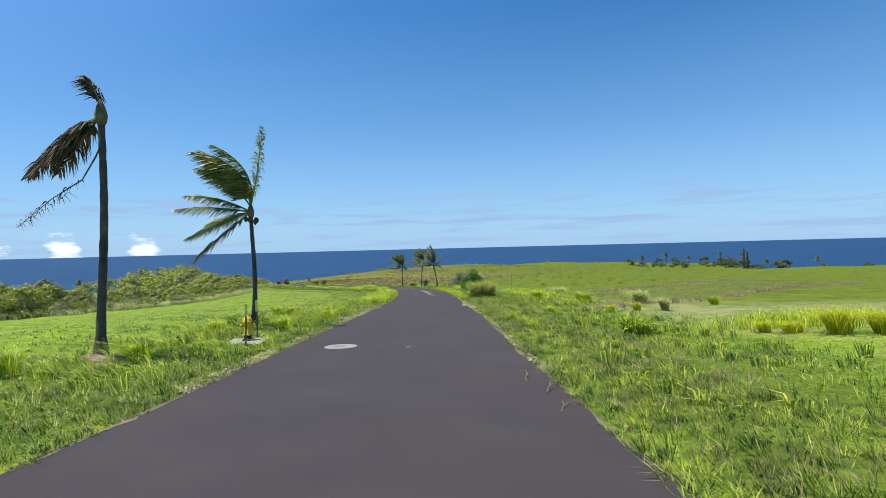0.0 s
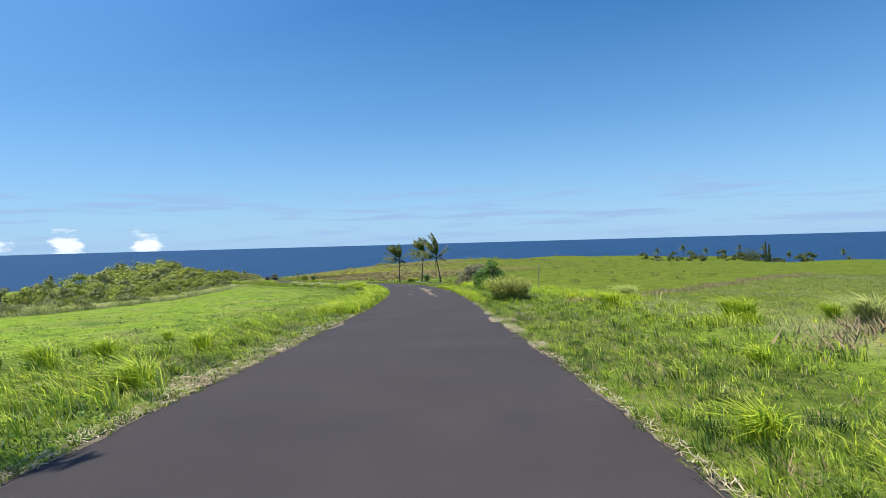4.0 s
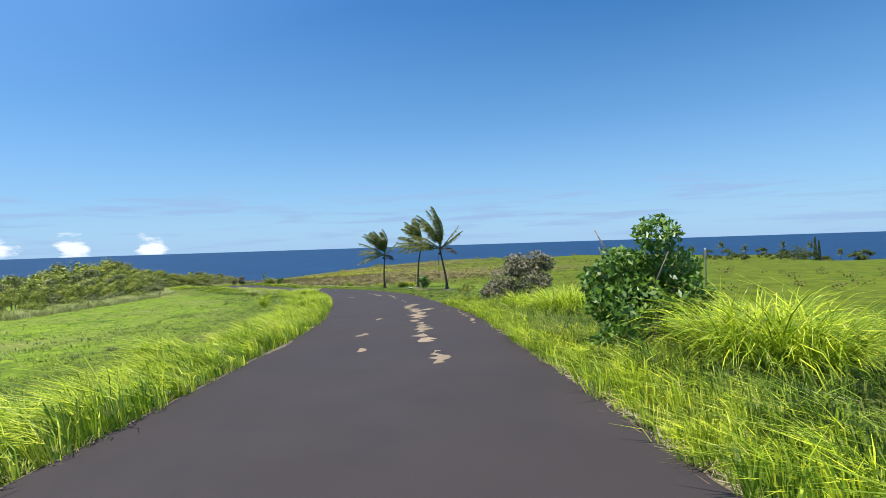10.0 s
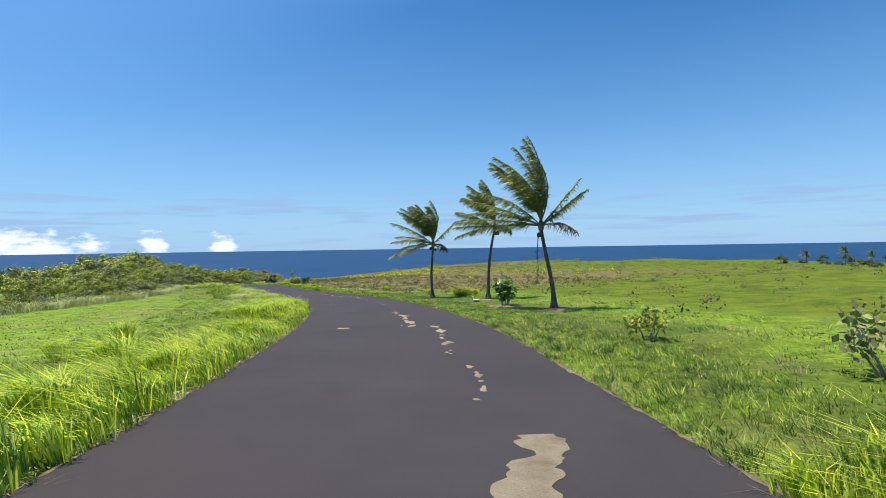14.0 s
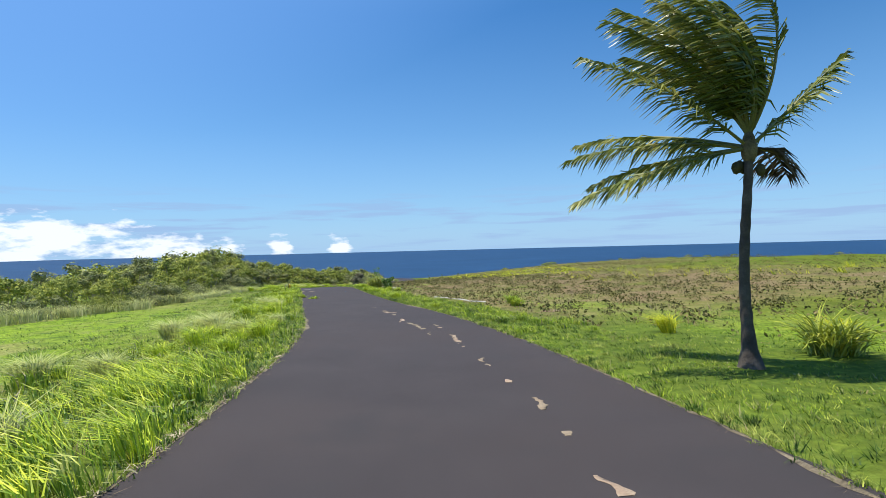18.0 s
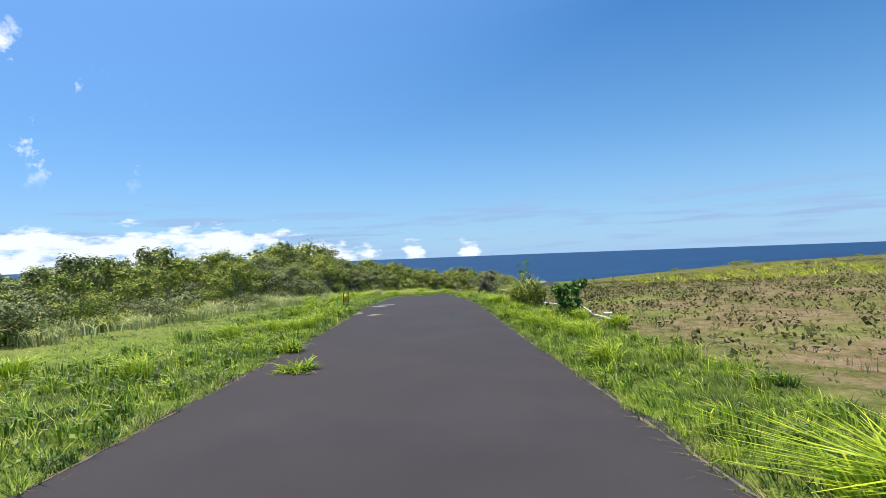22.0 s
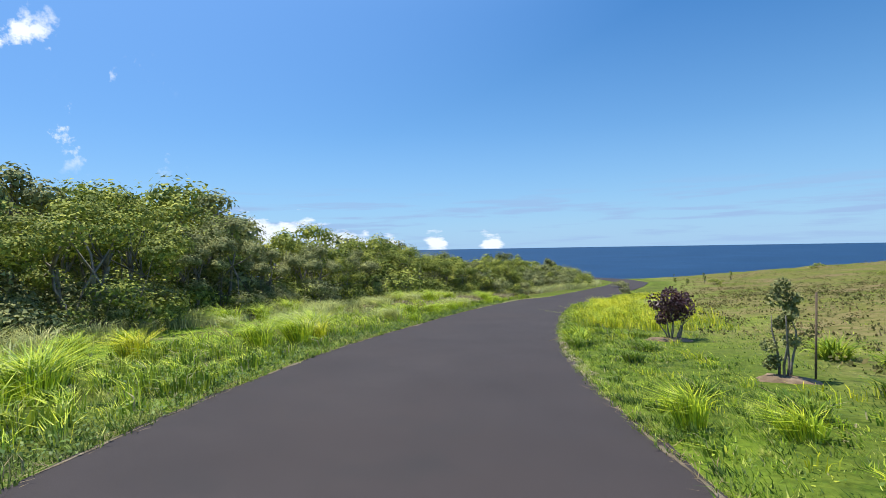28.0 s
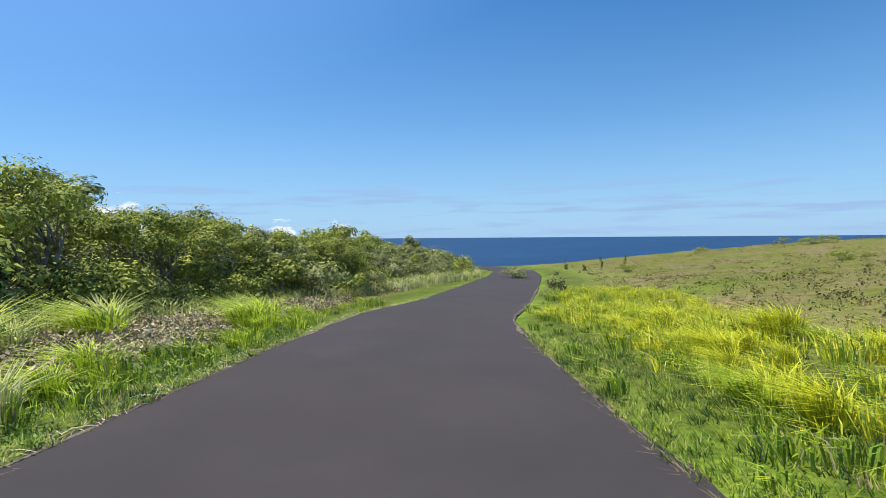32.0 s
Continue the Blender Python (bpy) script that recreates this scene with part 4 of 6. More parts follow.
def cane_clump(name, x, y, width, height, mat, label, seed, canes=46, per=17, blade=0.072, slope=0.50):
    """Upright canes, each set with broad drooping leaves from the ground to its tip."""
    rng = np.random.RandomState(seed)
    ob = thing(name, x, y, label, "plant")
    for i in range(canes):
        a, r = i * 2.4 + rng.uniform(-0.3, 0.3), width * 0.36 * math.sqrt((i + 0.5) / canes)
        tip = height * (1 - slope * (r / (0.36 * width)) ** 2) * rng.uniform(0.72, 1.0) * 0.88
        foot = np.array((r * math.cos(a), r * math.sin(a), -0.03))
        top = np.array((r * 1.45 * math.cos(a) - 0.10, r * 1.45 * math.sin(a), tip))
        u = np.linspace(0.12, 1.0, per)[:, None]
        az = np.where(rng.uniform(0, 1, per) < 0.65, a + rng.normal(0, 0.8, per), rng.uniform(0, 6.28, per))
        q = Quads()
        q.add(*tube(foot * (1 - u[::4]) + top * u[::4], np.full(len(u[::4]), 0.011), 4, False))
        q.add(*strap_leaves(foot * (1 - u) + top * u, rng.uniform(0.34, 0.62, per), blade * rng.uniform(0.7, 1.2, per), az, rng.uniform(0.3, 0.9, per), rng.uniform(0.9, 2.0, per), rng, (-0.12, 0, 0)))
        part("leafy_cane", q.mesh("leafy_cane", (mat,), False), None, ob)
    return ob


def mulch(x, y, rx, ry, name, label, mat, seed, sink=0.02):
    """A low, uneven bed of bare earth with crumbs lying on it."""
    rng = np.random.RandomState(seed)
    ob = thing(name, x, y, label, "soil")
    n, rings = 28, 6
    v = []
    ang = np.linspace(0, 2 * math.pi, n, endpoint=False)
    edge = 1 + 0.16 * np.sin(ang * 3 + seed) + 0.10 * np.sin(ang * 7 + 2 * seed)
    for k in range(rings):
        r = (k + 0.02) / (rings - 1)
        px, py = np.cos(ang) * rx * r * edge, np.sin(ang) * ry * r * edge
        pz = land(x + px, y + py) - ob.location.z + 0.07 * (1 - r ** 2) + 0.015 + rng.uniform(-0.012, 0.012, n) - 0.05 * (r > 0.95)
        v.append(np.stack([px, py, pz], 1))
    i, j = np.meshgrid(np.arange(rings - 1), np.arange(n), indexing="ij")
    f = np.stack([i * n + j, (i + 1) * n + j, (i + 1) * n + (j + 1) % n, i * n + (j + 1) % n], -1).reshape(-1, 4)
    part("bed", mesh_from("bed", np.concatenate(v), f, (mat,)), mat, ob)
    return ob


# ---- palms by the road ----
palm(-7.05, 11.6, 5.35, (0.06, 0.1), 11, "wind-stripped coconut palm with a few dead brown fronds", nuts=1, dead=True, hang=1)
mulch(-7.0, 11.4, 0.5, 0.4, "bare_earth", "dead leaves and soil at the foot of the stripped palm", soil_mat, 17)
palm(-6.2, 19.4, 4.2, (0.02, 0.0), 12, "coconut palm bent by the wind beside the hydrant", fronds=9, length=2.75, wind=1.35, nuts=7, lee=5, luff=1, limp=0, luff_rise=77, lee_low=-50)
palm(3.45, 86.7, 3.45, (-0.42, 0.1), 13, "tall coconut palm with a dead frond hanging down", fronds=12, length=3.5, wind=0.60, nuts=3, hang=1, flare=0.42, lee=5, luff=3, limp=1, lee_low=4)
palm(0.82, 96.1, 4.3, (0.52, 0.2), 14, "leaning coconut palm above a white valve box", fronds=12, length=2.8, wind=0.9, nuts=4, flare=0.36, lee=5, luff=1, limp=2, lee_low=-8)
palm(-2.85, 99.2, 3.55, (0.05, 0.1), 15, "small coconut palm with wind-combed fronds", fronds=13, length=3.1, wind=0.85, nuts=5, flare=0.36, lee=5, luff=1, limp=1, lee_low=-14)


# ---- hydrants, posts, collars ----
def hydrant(x, y, turn, black_base):
    ob = thing("fire_hydrant", x, y, "yellow fire hydrant with a black foot" if black_base else "yellow fire hydrant on a concrete pad", "hydrant", "fire hydrants", turn=turn)
    lo = black_paint
    part("foot", mesh_from("foot", *lathe([(0.001, 0.0), (0.15, 0.0), (0.15, 0.035), (0.10, 0.05), (0.10, 0.16), (0.001, 0.16)], 18), (lo,)), lo, ob, "black foot flange")
    part("barrel", mesh_from("barrel", *lathe([(0.001, 0.15), (0.135, 0.15), (0.135, 0.19), (0.105, 0.20), (0.10, 0.50), (0.13, 0.52), (0.13, 0.56), (0.001, 0.56)], 18), (yellow_paint,)), yellow_paint, ob)
    part("bonnet", mesh_from("bonnet", *lathe([(0.125, 0.555), (0.12, 0.60), (0.09, 0.65), (0.04, 0.68), (0.03, 0.69), (0.03, 0.73), (0.001, 0.73)], 18), (yellow_paint,)), yellow_paint, ob)
    for a, r, l, h in ((0, 0.055, 0.19, 0.42), (math.pi, 0.055, 0.19, 0.42), (math.pi / 2, 0.075, 0.20, 0.40)):
        v, f = tube([(0.07, 0, h), (l - 0.04, 0, h), (l - 0.04, 0, h), (l, 0, h)], [r * 0.8, r * 0.8, r, r * 0.95], 12)
        part("outlet_cap", mesh_from("outlet_cap", v, f, (yellow_paint,)), yellow_paint, ob).rotation_euler = (0, 0, a)
    for i in range(6):
        v, f = tube([(0.118 * math.cos(i), 0.118 * math.sin(i), 0.50), (0.118 * math.cos(i), 0.118 * math.sin(i), 0.58)], 0.012, 6)
        part("bolt", mesh_from("bolt", v, f, (yellow_paint,)), yellow_paint, ob)
    return ob


def marker_post(x, y, h, tilt):
    ob = thing("marker_post", x, y, "thin olive marker post with a yellow-green tip", "post", "hydrant marker posts")
    v, f = box(0, 0, -0.2, 0.04, 0.028, h * 0.72 + 0.2, 0.004)
    part("shaft", mesh_from("shaft", v, f, (post_paint,), False), post_paint, ob)
    v, f = box(0, 0, h * 0.70, 0.05, 0.036, h * 0.30, 0.006)
    part("tip", mesh_from("tip", v, f, (leaf_gold,), False), leaf_gold, ob, "yellow-green reflective tip")
    ob.rotation_euler = (0, tilt, 0)
    return ob


pad = thing("concrete_pad", -4.85, 14.5, "pale concrete pad under the hydrant", "pad")
part("slab", mesh_from("slab", *box(0, 0, -0.12, 1.05, 0.9, 0.17, 0.015), (concrete,), False), concrete, pad)
h1 = hydrant(-4.85, 14.55, 0.3, False)
h1.location.z = pad.location.z + 0.05
marker_post(-4.66, 13.8, 1.15, 0.03), marker_post(-4.92, 15.65, 1.15, -0.02)
hydrant(-38.66, 140.62, 0.9, True)
marker_post(-38.72, 140.46, 1.1, 0.05), marker_post(-39.6, 141.9, 1.1, -0.03)
mulch(-38.7, 140.7, 0.6, 0.45, "bare_earth", "worn tan earth round the hydrant", soil_mat, 5)
drain = thing("stand_pipe", -39.1, 140.4, "thin grey bent pipe beside the hydrant", "pipe")
part("pipe", mesh_from("pipe", *tube([(0, 0, -0.1), (0, 0, 0.5), (0.03, 0, 0.58), (0.10, 0.02, 0.63), (0.30, 0.10, 0.65)], 0.022, 8), (steel,)), steel, drain)


def along(s, side):
    """World place on the road surface, with the road's direction."""
    k = (s + START) * 2
    i = int(k)
    p = LINE[i] + (LINE[i + 1] - LINE[i]) * (k - i)
    return p[0] + RIGHT[i, 0] * side, p[1] + RIGHT[i, 1] * side, p[2] + 0.012 * (1 - (side / ROAD_HALF) ** 2), math.atan2(ALONG[i, 1], ALONG[i, 0])


def collar(s, side, dia, lid):
    x, y, z, a = along(s, side)
    ob = tagged(new("valve_cover"), "round concrete collar with a small lid set in the asphalt", "cover", "valve covers in the road")
    ob.location, ob.rotation_euler = (x, y, z), (math.atan(0.06), 0, a - math.pi / 2)
    ob.rotation_euler = (-0.06, 0, a - math.pi / 2)
    r = dia / 2
    part("ring", mesh_from("ring", *lathe([(r * 1.0, -0.05), (r * 1.0, 0.006), (r * 0.98, 0.012), (0.13, 0.014), (0.125, 0.0)], 36), (concrete,)), concrete, ob)
    m = {"yellow": patch_mat, "grey": steel}[lid]
    part("lid", mesh_from("lid", *lathe([(0.12, -0.02), (0.12, 0.012), (0.10, 0.016), (0.001, 0.017)], 24), (m,)), m, ob, "cream painted iron lid" if lid == "yellow" else "grey iron lid")


collar(13.25, -1.54, 0.86, "yellow"), collar(150.75, -2.25, 0.86, "yellow"), collar(152.15, -1.95, 0.92, "grey")
for s, side in ((12.75, 0.27), (142.5, 1.3), (151.9, 0.2)):
    x, y, z, a = along(s, side)
    ob = tagged(new("road_reflector"), "small blue raised reflector glued to the asphalt", "reflector", "road reflectors")
    ob.location, ob.rotation_euler = (x, y, z), (-0.06, 0, a - math.pi / 2)
    part("body", mesh_from("body", *box(0, 0, -0.004, 0.12, 0.10, 0.022, 0.008), (blue_lens,), False), blue_lens, ob)

# ---- plants on the verges, in the order of the drive ----
cane_clump("leafy_cane_plant", 5.85, 44.2, 2.45, 1.62, blade_gold, "flat-topped clump of leafy canes with yellow-striped leaves", 31, 90, 19, 0.050, slope=0.16)
bush("mango_bush", 5.85, 53.4, 2.9, 4.2, leaf_bright, "glossy deep green bush with large drooping leaves", "bush", 32, 0.15, 5600, 6, 0.08, shape=0.5)
bush("leafy_shrub", 5.0, 52.2, 1.2, 1.0, leaf_bright, "low glossy green shrub beside the larger bush", "shrub", 47, 0.17, 600, 5, 0.1, shape=0.5)
sword_clump("fern_mound", 6.6, 50.6, 2.5, 1.55, tall_mat, "low light-green mound of arching ferny foliage", 33, 1500, 0.026, lean=(-0.15, 0, 0), arch=2.0)
sword_clump("fern_mound", 6.3, 60.2, 2.4, 1.35, tall_mat, "wide light-green mound of arching ferny foliage", 133, 1300, 0.026, lean=(-0.15, 0, 0), arch=2.0)
sword_clump("fern_mound", 5.3, 62.3, 1.7, 1.1, tall_mat, "low light-green mound of arching ferny foliage", 134, 800, 0.026, lean=(-0.15, 0, 0), arch=2.0)
pole = thing("steel_pole", 11.6, 61.0, "plain galvanised steel pole in the grass", "pole")
part("shaft", mesh_from("shaft", *tube([(0, 0, -0.4), (0, 0, 2.1), (0, 0, 2.2)], [0.03, 0.03, 0.028], 10), (steel,)), steel, pole)
bush("hau_bush", 6.0, 66.2, 3.4, 2.75, leaf_pale, "wide wind-worn bush with cream and olive leaves", "bush", 34, 0.10, 8500, 9, 0.06, lean=-0.1, shape=0.85)
bush("hau_bush", 4.9, 67.6, 1.8, 1.2, leaf_pale, "smaller wind-worn bush with cream and olive leaves", "bush", 48, 0.11, 2300, 6, 0.08, shape=0.85)
bush("low_shrub", 6.3, 73.0, 1.9, 1.15, leaf_grey, "open grey-green shrub with bare stems", "shrub", 35, 0.15, 360, 8, 0.35)
bush("low_shrub", 4.3, 77.4, 1.3, 0.95, leaf_gold, "rounded yellow-green shrub on a soil bed", "shrub", 36, 0.13, 420, 6, 0.25)
bush("leafy_shrub", 1.55, 89.1, 1.3, 1.5, leaf_bright, "young leafy shrub on a ring of dark mulch", "shrub", 38, 0.19, 700, 6, 0.22)
mulch(1.55, 89.0, 0.95, 0.65, "mulch_ring", "dark mulch ring round the young shrub", soil_mat, 7)
mulch(0.5, 95.3, 0.7, 0.5, "bare_earth", "bare tan earth at the foot of the palm", soil_mat, 8)
mulch(3.5, 86.2, 0.8, 0.6, "bare_earth", "bare earth at the foot of the tall palm", soil_mat, 9)
vb = thing("valve_box", 0.15, 93.94, "white rectangular valve box beside the palm", "box", turn=0.3)
part("body", mesh_from("body", *box(0, 0, -0.10, 0.28, 0.21, 0.18, 0.01), (black_paint,), False), black_paint, vb, "dark plastic body")
part("lid", mesh_from("lid", *box(0, 0, 0.081, 0.31, 0.24, 0.03, 0.01), (white_paint,), False), white_paint, vb, "white lid")
for k, (x, y, w, h) in enumerate(((6.2, 14.1, 0.9, 0.75), (-9.3, 116.3, 0.7, 0.5), (-8.8, 114.6, 0.8, 0.5), (-44.3, 173.3, 0.8, 0.6), (-43.4, 172.3, 0.6, 0.4), (-34.3, 135.0, 1.0, 0.55), (-34.95, 134.75, 0.9, 0.5), (-36.3, 136.8, 1.0, 0.55), (-35.5, 137.2, 0.7, 0.4), (-38.3, 138.2, 0.9, 0.6), (-37.1, 135.7, 0.9, 0.5), (-28.5, 140.0, 0.8, 0.45), (-27.6, 138.5, 0.8, 0.5),
                                 (-33.1, 131.4, 0.8, 0.45), (-39.8, 139.2, 0.8, 0.5), (-26.9, 136.4, 0.8, 0.5), (-49.9, 174.0, 0.9, 0.5), (-50.6, 175.7, 0.8, 0.5), (-27.0, 126.2, 0.8, 0.45), (-29.2, 128.0, 0.8, 0.45))):
    sword_clump("strap_leaf_clump", x, y, w, h, coarse_mat, "dark green clump of arching strap leaves in the grass", 250 + k, 230, 0.040, group="strap leaf clumps")
for k, (m_s, m_d, turn, size) in enumerate(((8.6, 2.55, 1.3, 0.55), (7.3, 2.72, 1.1, 0.45), (6.5, 2.70, 1.0, 0.42), (27.6, 2.65, 0.7, 0.4), (186.8, 2.85, 0.9, 0.5), (65.2, 2.2, 0.5, 0.4))):
    x, y = place(m_s, m_d)
    i_r = int((m_s + START) * 2)
    ob = thing("dry_stalk", x, y, "dry pale grass stalk lying on the asphalt edge", "stalk", "dry stalks on the road", z=LINE[i_r, 2] + 0.012, turn=turn)
    part("stem", mesh_from("stem", *tube([(-size / 2, 0, 0.004), (-size * 0.1, 0.03, 0.010), (size * 0.25, 0.02, 0.022), (size / 2, -0.03, 0.014)], [0.006, 0.006, 0.005, 0.003], 5), (dry_mat,)), dry_mat, ob)
    part("leaf", mesh_from("leaf", *blades(np.array([(0, 0.02, 0.01), (size * 0.2, 0, 0.012)]), size * 0.4, 0.016, (1.2, 0.5, -0.9), np.random.RandomState(k), 0.4, 0.3), (dry_mat,)), dry_mat, ob)
sk = thing("sprinkler_stake", -0.05, 94.3, "short stake with a pale sprinkler head", "stake")
part("stake", mesh_from("stake", *tube([(0, 0, -0.1), (0, 0, 0.24)], 0.014, 6), (wood,)), wood, sk)
part("head", mesh_from("head", *lathe([(0.001, 0.22), (0.04, 0.23), (0.045, 0.27), (0.001, 0.285)], 10), (white_pvc,)), white_pvc, sk)
sword_clump("sword_leaf_plant", -1.0, 100.9, 1.1, 0.95, leaf_gold, "small yellow-green clump of strap leaves", 39, 330, 0.040)
bush("bend_bush", -25.0, 137.3, 1.5, 1.8, leaf_bright, "upright dark green bush beside a white pipe", "bush", 40, 0.17, 1500, 7, 0.05, shape=0.55)
cane_clump("leafy_cane_plant", -28.1, 141.2, 1.75, 1.62, blade_cane, "broad clump of leafy canes with drooping yellow-green leaves", 41)
cb = thing("concrete_block", -23.6, 137.0, "grey concrete valve block beside the pipe", "block", turn=0.5)
part("body", mesh_from("body", *box(0, 0, -0.06, 0.26, 0.22, 0.22, 0.012), (concrete,), False), concrete, cb)
part("lid", mesh_from("lid", *box(0, 0, 0.162, 0.29, 0.25, 0.03, 0.01), (white_paint,), False), white_paint, cb, "pale lid")
rs = thing("sprinkler_stake", -23.0, 136.3, "thin riser with a sprinkler head", "stake")
part("stake", mesh_from("stake", *tube([(0, 0, -0.1), (0, 0, 0.20)], 0.012, 6), (black_paint,)), black_paint, rs)
part("head", mesh_from("head", *lathe([(0.001, 0.19), (0.03, 0.20), (0.03, 0.23), (0.001, 0.24)], 10), (black_paint,)), black_paint, rs)


def ground_pipe(points, label):
    t = np.linspace(0, 1, 24)
    pts = np.array(points, float)
    px, py = np.interp(t, np.linspace(0, 1, len(pts)), pts[:, 0]), np.interp(t, np.linspace(0, 1, len(pts)), pts[:, 1])
    pz = land(px, py) + 0.075
    ob = thing("irrigation_pipe", px[0], py[0], label, "pipe", "irrigation pipes")
    v, f = tube(np.stack([px - px[0], py - py[0], pz - ob.location.z], 1), 0.026, 8)
    part("pipe", mesh_from("pipe", v, f, (white_pvc,)), white_pvc, ob)


ground_pipe([(-25.3, 140.2), (-24.2, 137.3), (-23.2, 135.9)], "white plastic pipe lying on dry ground")
ground_pipe([(-15.9, 123.7), (-14.6, 122.2), (-13.5, 120.6), (-12.1, 118.4), (-10.9, 117.1)], "long white plastic pipe on bare soil")
mulch(-7.0, 111.9, 0.45, 0.35, "bare_earth", "pale heap of dry earth beside a sprinkler", soil_mat, 18)
ground_pipe([(-30.9, 147.5), (-29.3, 144.6), (-28.4, 143.4), (-27.0, 142.8), (-26.4, 142.0), (-25.4, 140.4)], "long white plastic pipe lying past the sapling")

mulch(-32.1, 150.5, 0.6, 0.45, "mulch_ring", "dark mulch ring under the sapling", soil_mat, 12)
bush("sapling", -32.1, 150.5, 1.2, 2.9, leaf_bright, "slender open sapling tied beside a stake", "sapling", 42, 0.13, 420, 4, 0.25, lean=-0.08)
st_ob = thing("tree_stake", -31.5, 151.3, "thin dark stake standing beside the sapling", "stake")
part("stake", mesh_from("stake", *tube([(0, 0, -0.3), (0, 0, 1.75)], 0.022, 6), (wood,)), wood, st_ob)
mulch(-36.1, 155.0, 0.9, 0.7, "mulch_ring", "dry tan earth under the bare shrub", soil_mat, 13)
bush("bare_shrub", -36.1, 155.1, 1.9, 1.35, leaf_grey, "half-bare grey shrub with forked stems", "shrub", 43, 0.12, 170, 13, 0.45)
mulch(-42.9, 167.5, 1.15, 0.8, "mulch_ring", "wide tan earth ring under the pale bush", soil_mat, 14)
bush("hau_bush", -42.9, 167.7, 2.0, 2.5, leaf_pale, "tall upright bush with cream and olive leaves", "bush", 44, 0.11, 6000, 9, 0.1, shape=0.8, lump=0.46)
mulch(-45.15, 170.3, 0.5, 0.38, "mulch_ring", "small dark mulch ring under a sapling", soil_mat, 15)
bush("sapling", -45.2, 170.3, 0.62, 2.1, leaf_grey, "thin sapling with small grey-green leaves", "sapling", 45, 0.075, 1500, 4, 0.06, lump=0.42)
st2 = thing("tree_stake", -44.75, 170.6, "thin dark stake standing beside the sapling", "stake")
part("stake", mesh_from("stake", *tube([(0, 0, -0.3), (0.03, 0, 1.5)], 0.02, 6), (wood,)), wood, st2)
mulch(-47.9, 176.3, 0.75, 0.55, "mulch_ring", "bare tan earth under the plum tree", soil_mat, 16)
bush("plum_tree", -47.85, 176.4, 1.65, 1.75, leaf_plum, "small round tree with dark plum-red leaves", "tree", 46, 0.085, 2500, 9, 0.30, shape=0.75)
bush("low_shrub", -59.1, 218.0, 1.5, 1.7, leaf_grey, "grey-green shrub on the verge at the bend", "shrub", 49, 0.13, 700, 6, 0.15)
for k, (bx, by, bh) in enumerate(((-55.7, 262.0, 2.4), (-60.6, 262.0, 2.2), (-52.0, 270.0, 2.6), (-58.0, 258.0, 1.3))):
    bush("cypress", bx, by, 0.8, bh, leaf_mat, "small dark conical cypress far down the slope", "tree", 60 + k, 0.14, 420, 3, 0.05, group="young cypresses", lump=0.3)


# ---- the belt of wind-shaped trees to the west ----
BELT = np.array([(-88, 44), (-60, 49), (-39, 52), (-39.5, 80), (-42, 125), (-59, 156), (-70, 172), (-72.5, 190), (-72.5, 205), (-72.3, 222), (-71.5, 237), (-75, 250), (-86, 262), (-106, 280)], float)
KIND_SPEC = ((2.4, leaf_mat, 0.75), (2.8, leaf_mat, 0.6), (2.3, leaf_grey, 0.85), (2.9, leaf_mat, 0.7), (2.6, leaf_mat, 0.85), (1.8, leaf_grey, 0.5))
TREE_KINDS = [tree_meshes(70 + k, 5.0, sp, 0.20, m, 13, 150, fl) for k, (sp, m, fl) in enumerate(KIND_SPEC)]
FAR_KINDS = [tree_meshes(270 + k, 5.0, sp, 0.34, m, 8, 70, fl) for k, (sp, m, fl) in enumerate(KIND_SPEC)]
NEAR_KINDS = [tree_meshes(170 + k, 5.0, sp, 0.09, m, 21, 480, fl, wands=9) for k, (sp, m, fl) in enumerate(KIND_SPEC)]
MID_KINDS = [tree_meshes(470 + k, 5.0, sp, 0.13, m, 15, 270, fl, wands=4) for k, (sp, m, fl) in enumerate(KIND_SPEC)]
seg_b = np.r_[0, np.cumsum(np.linalg.norm(np.diff(BELT, axis=0), axis=1))]
rng = np.random.RandomState(9)


def belt_at(t):
    return np.array([np.interp(t, seg_b, BELT[:, 0]), np.interp(t, seg_b, BELT[:, 1])])


def tree_height(y, depth):
    h = np.interp(y, [40, 60, 80, 112, 140, 158, 172, 184, 196, 210, 225, 260], [4.4, 4.3, 3.5, 3.3, 4.8, 6.6, 8.8, 8.4, 7.2, 6.1, 5.2, 4.5])
    return h * (0.62 + 0.38 * min(1, depth / 7.0))


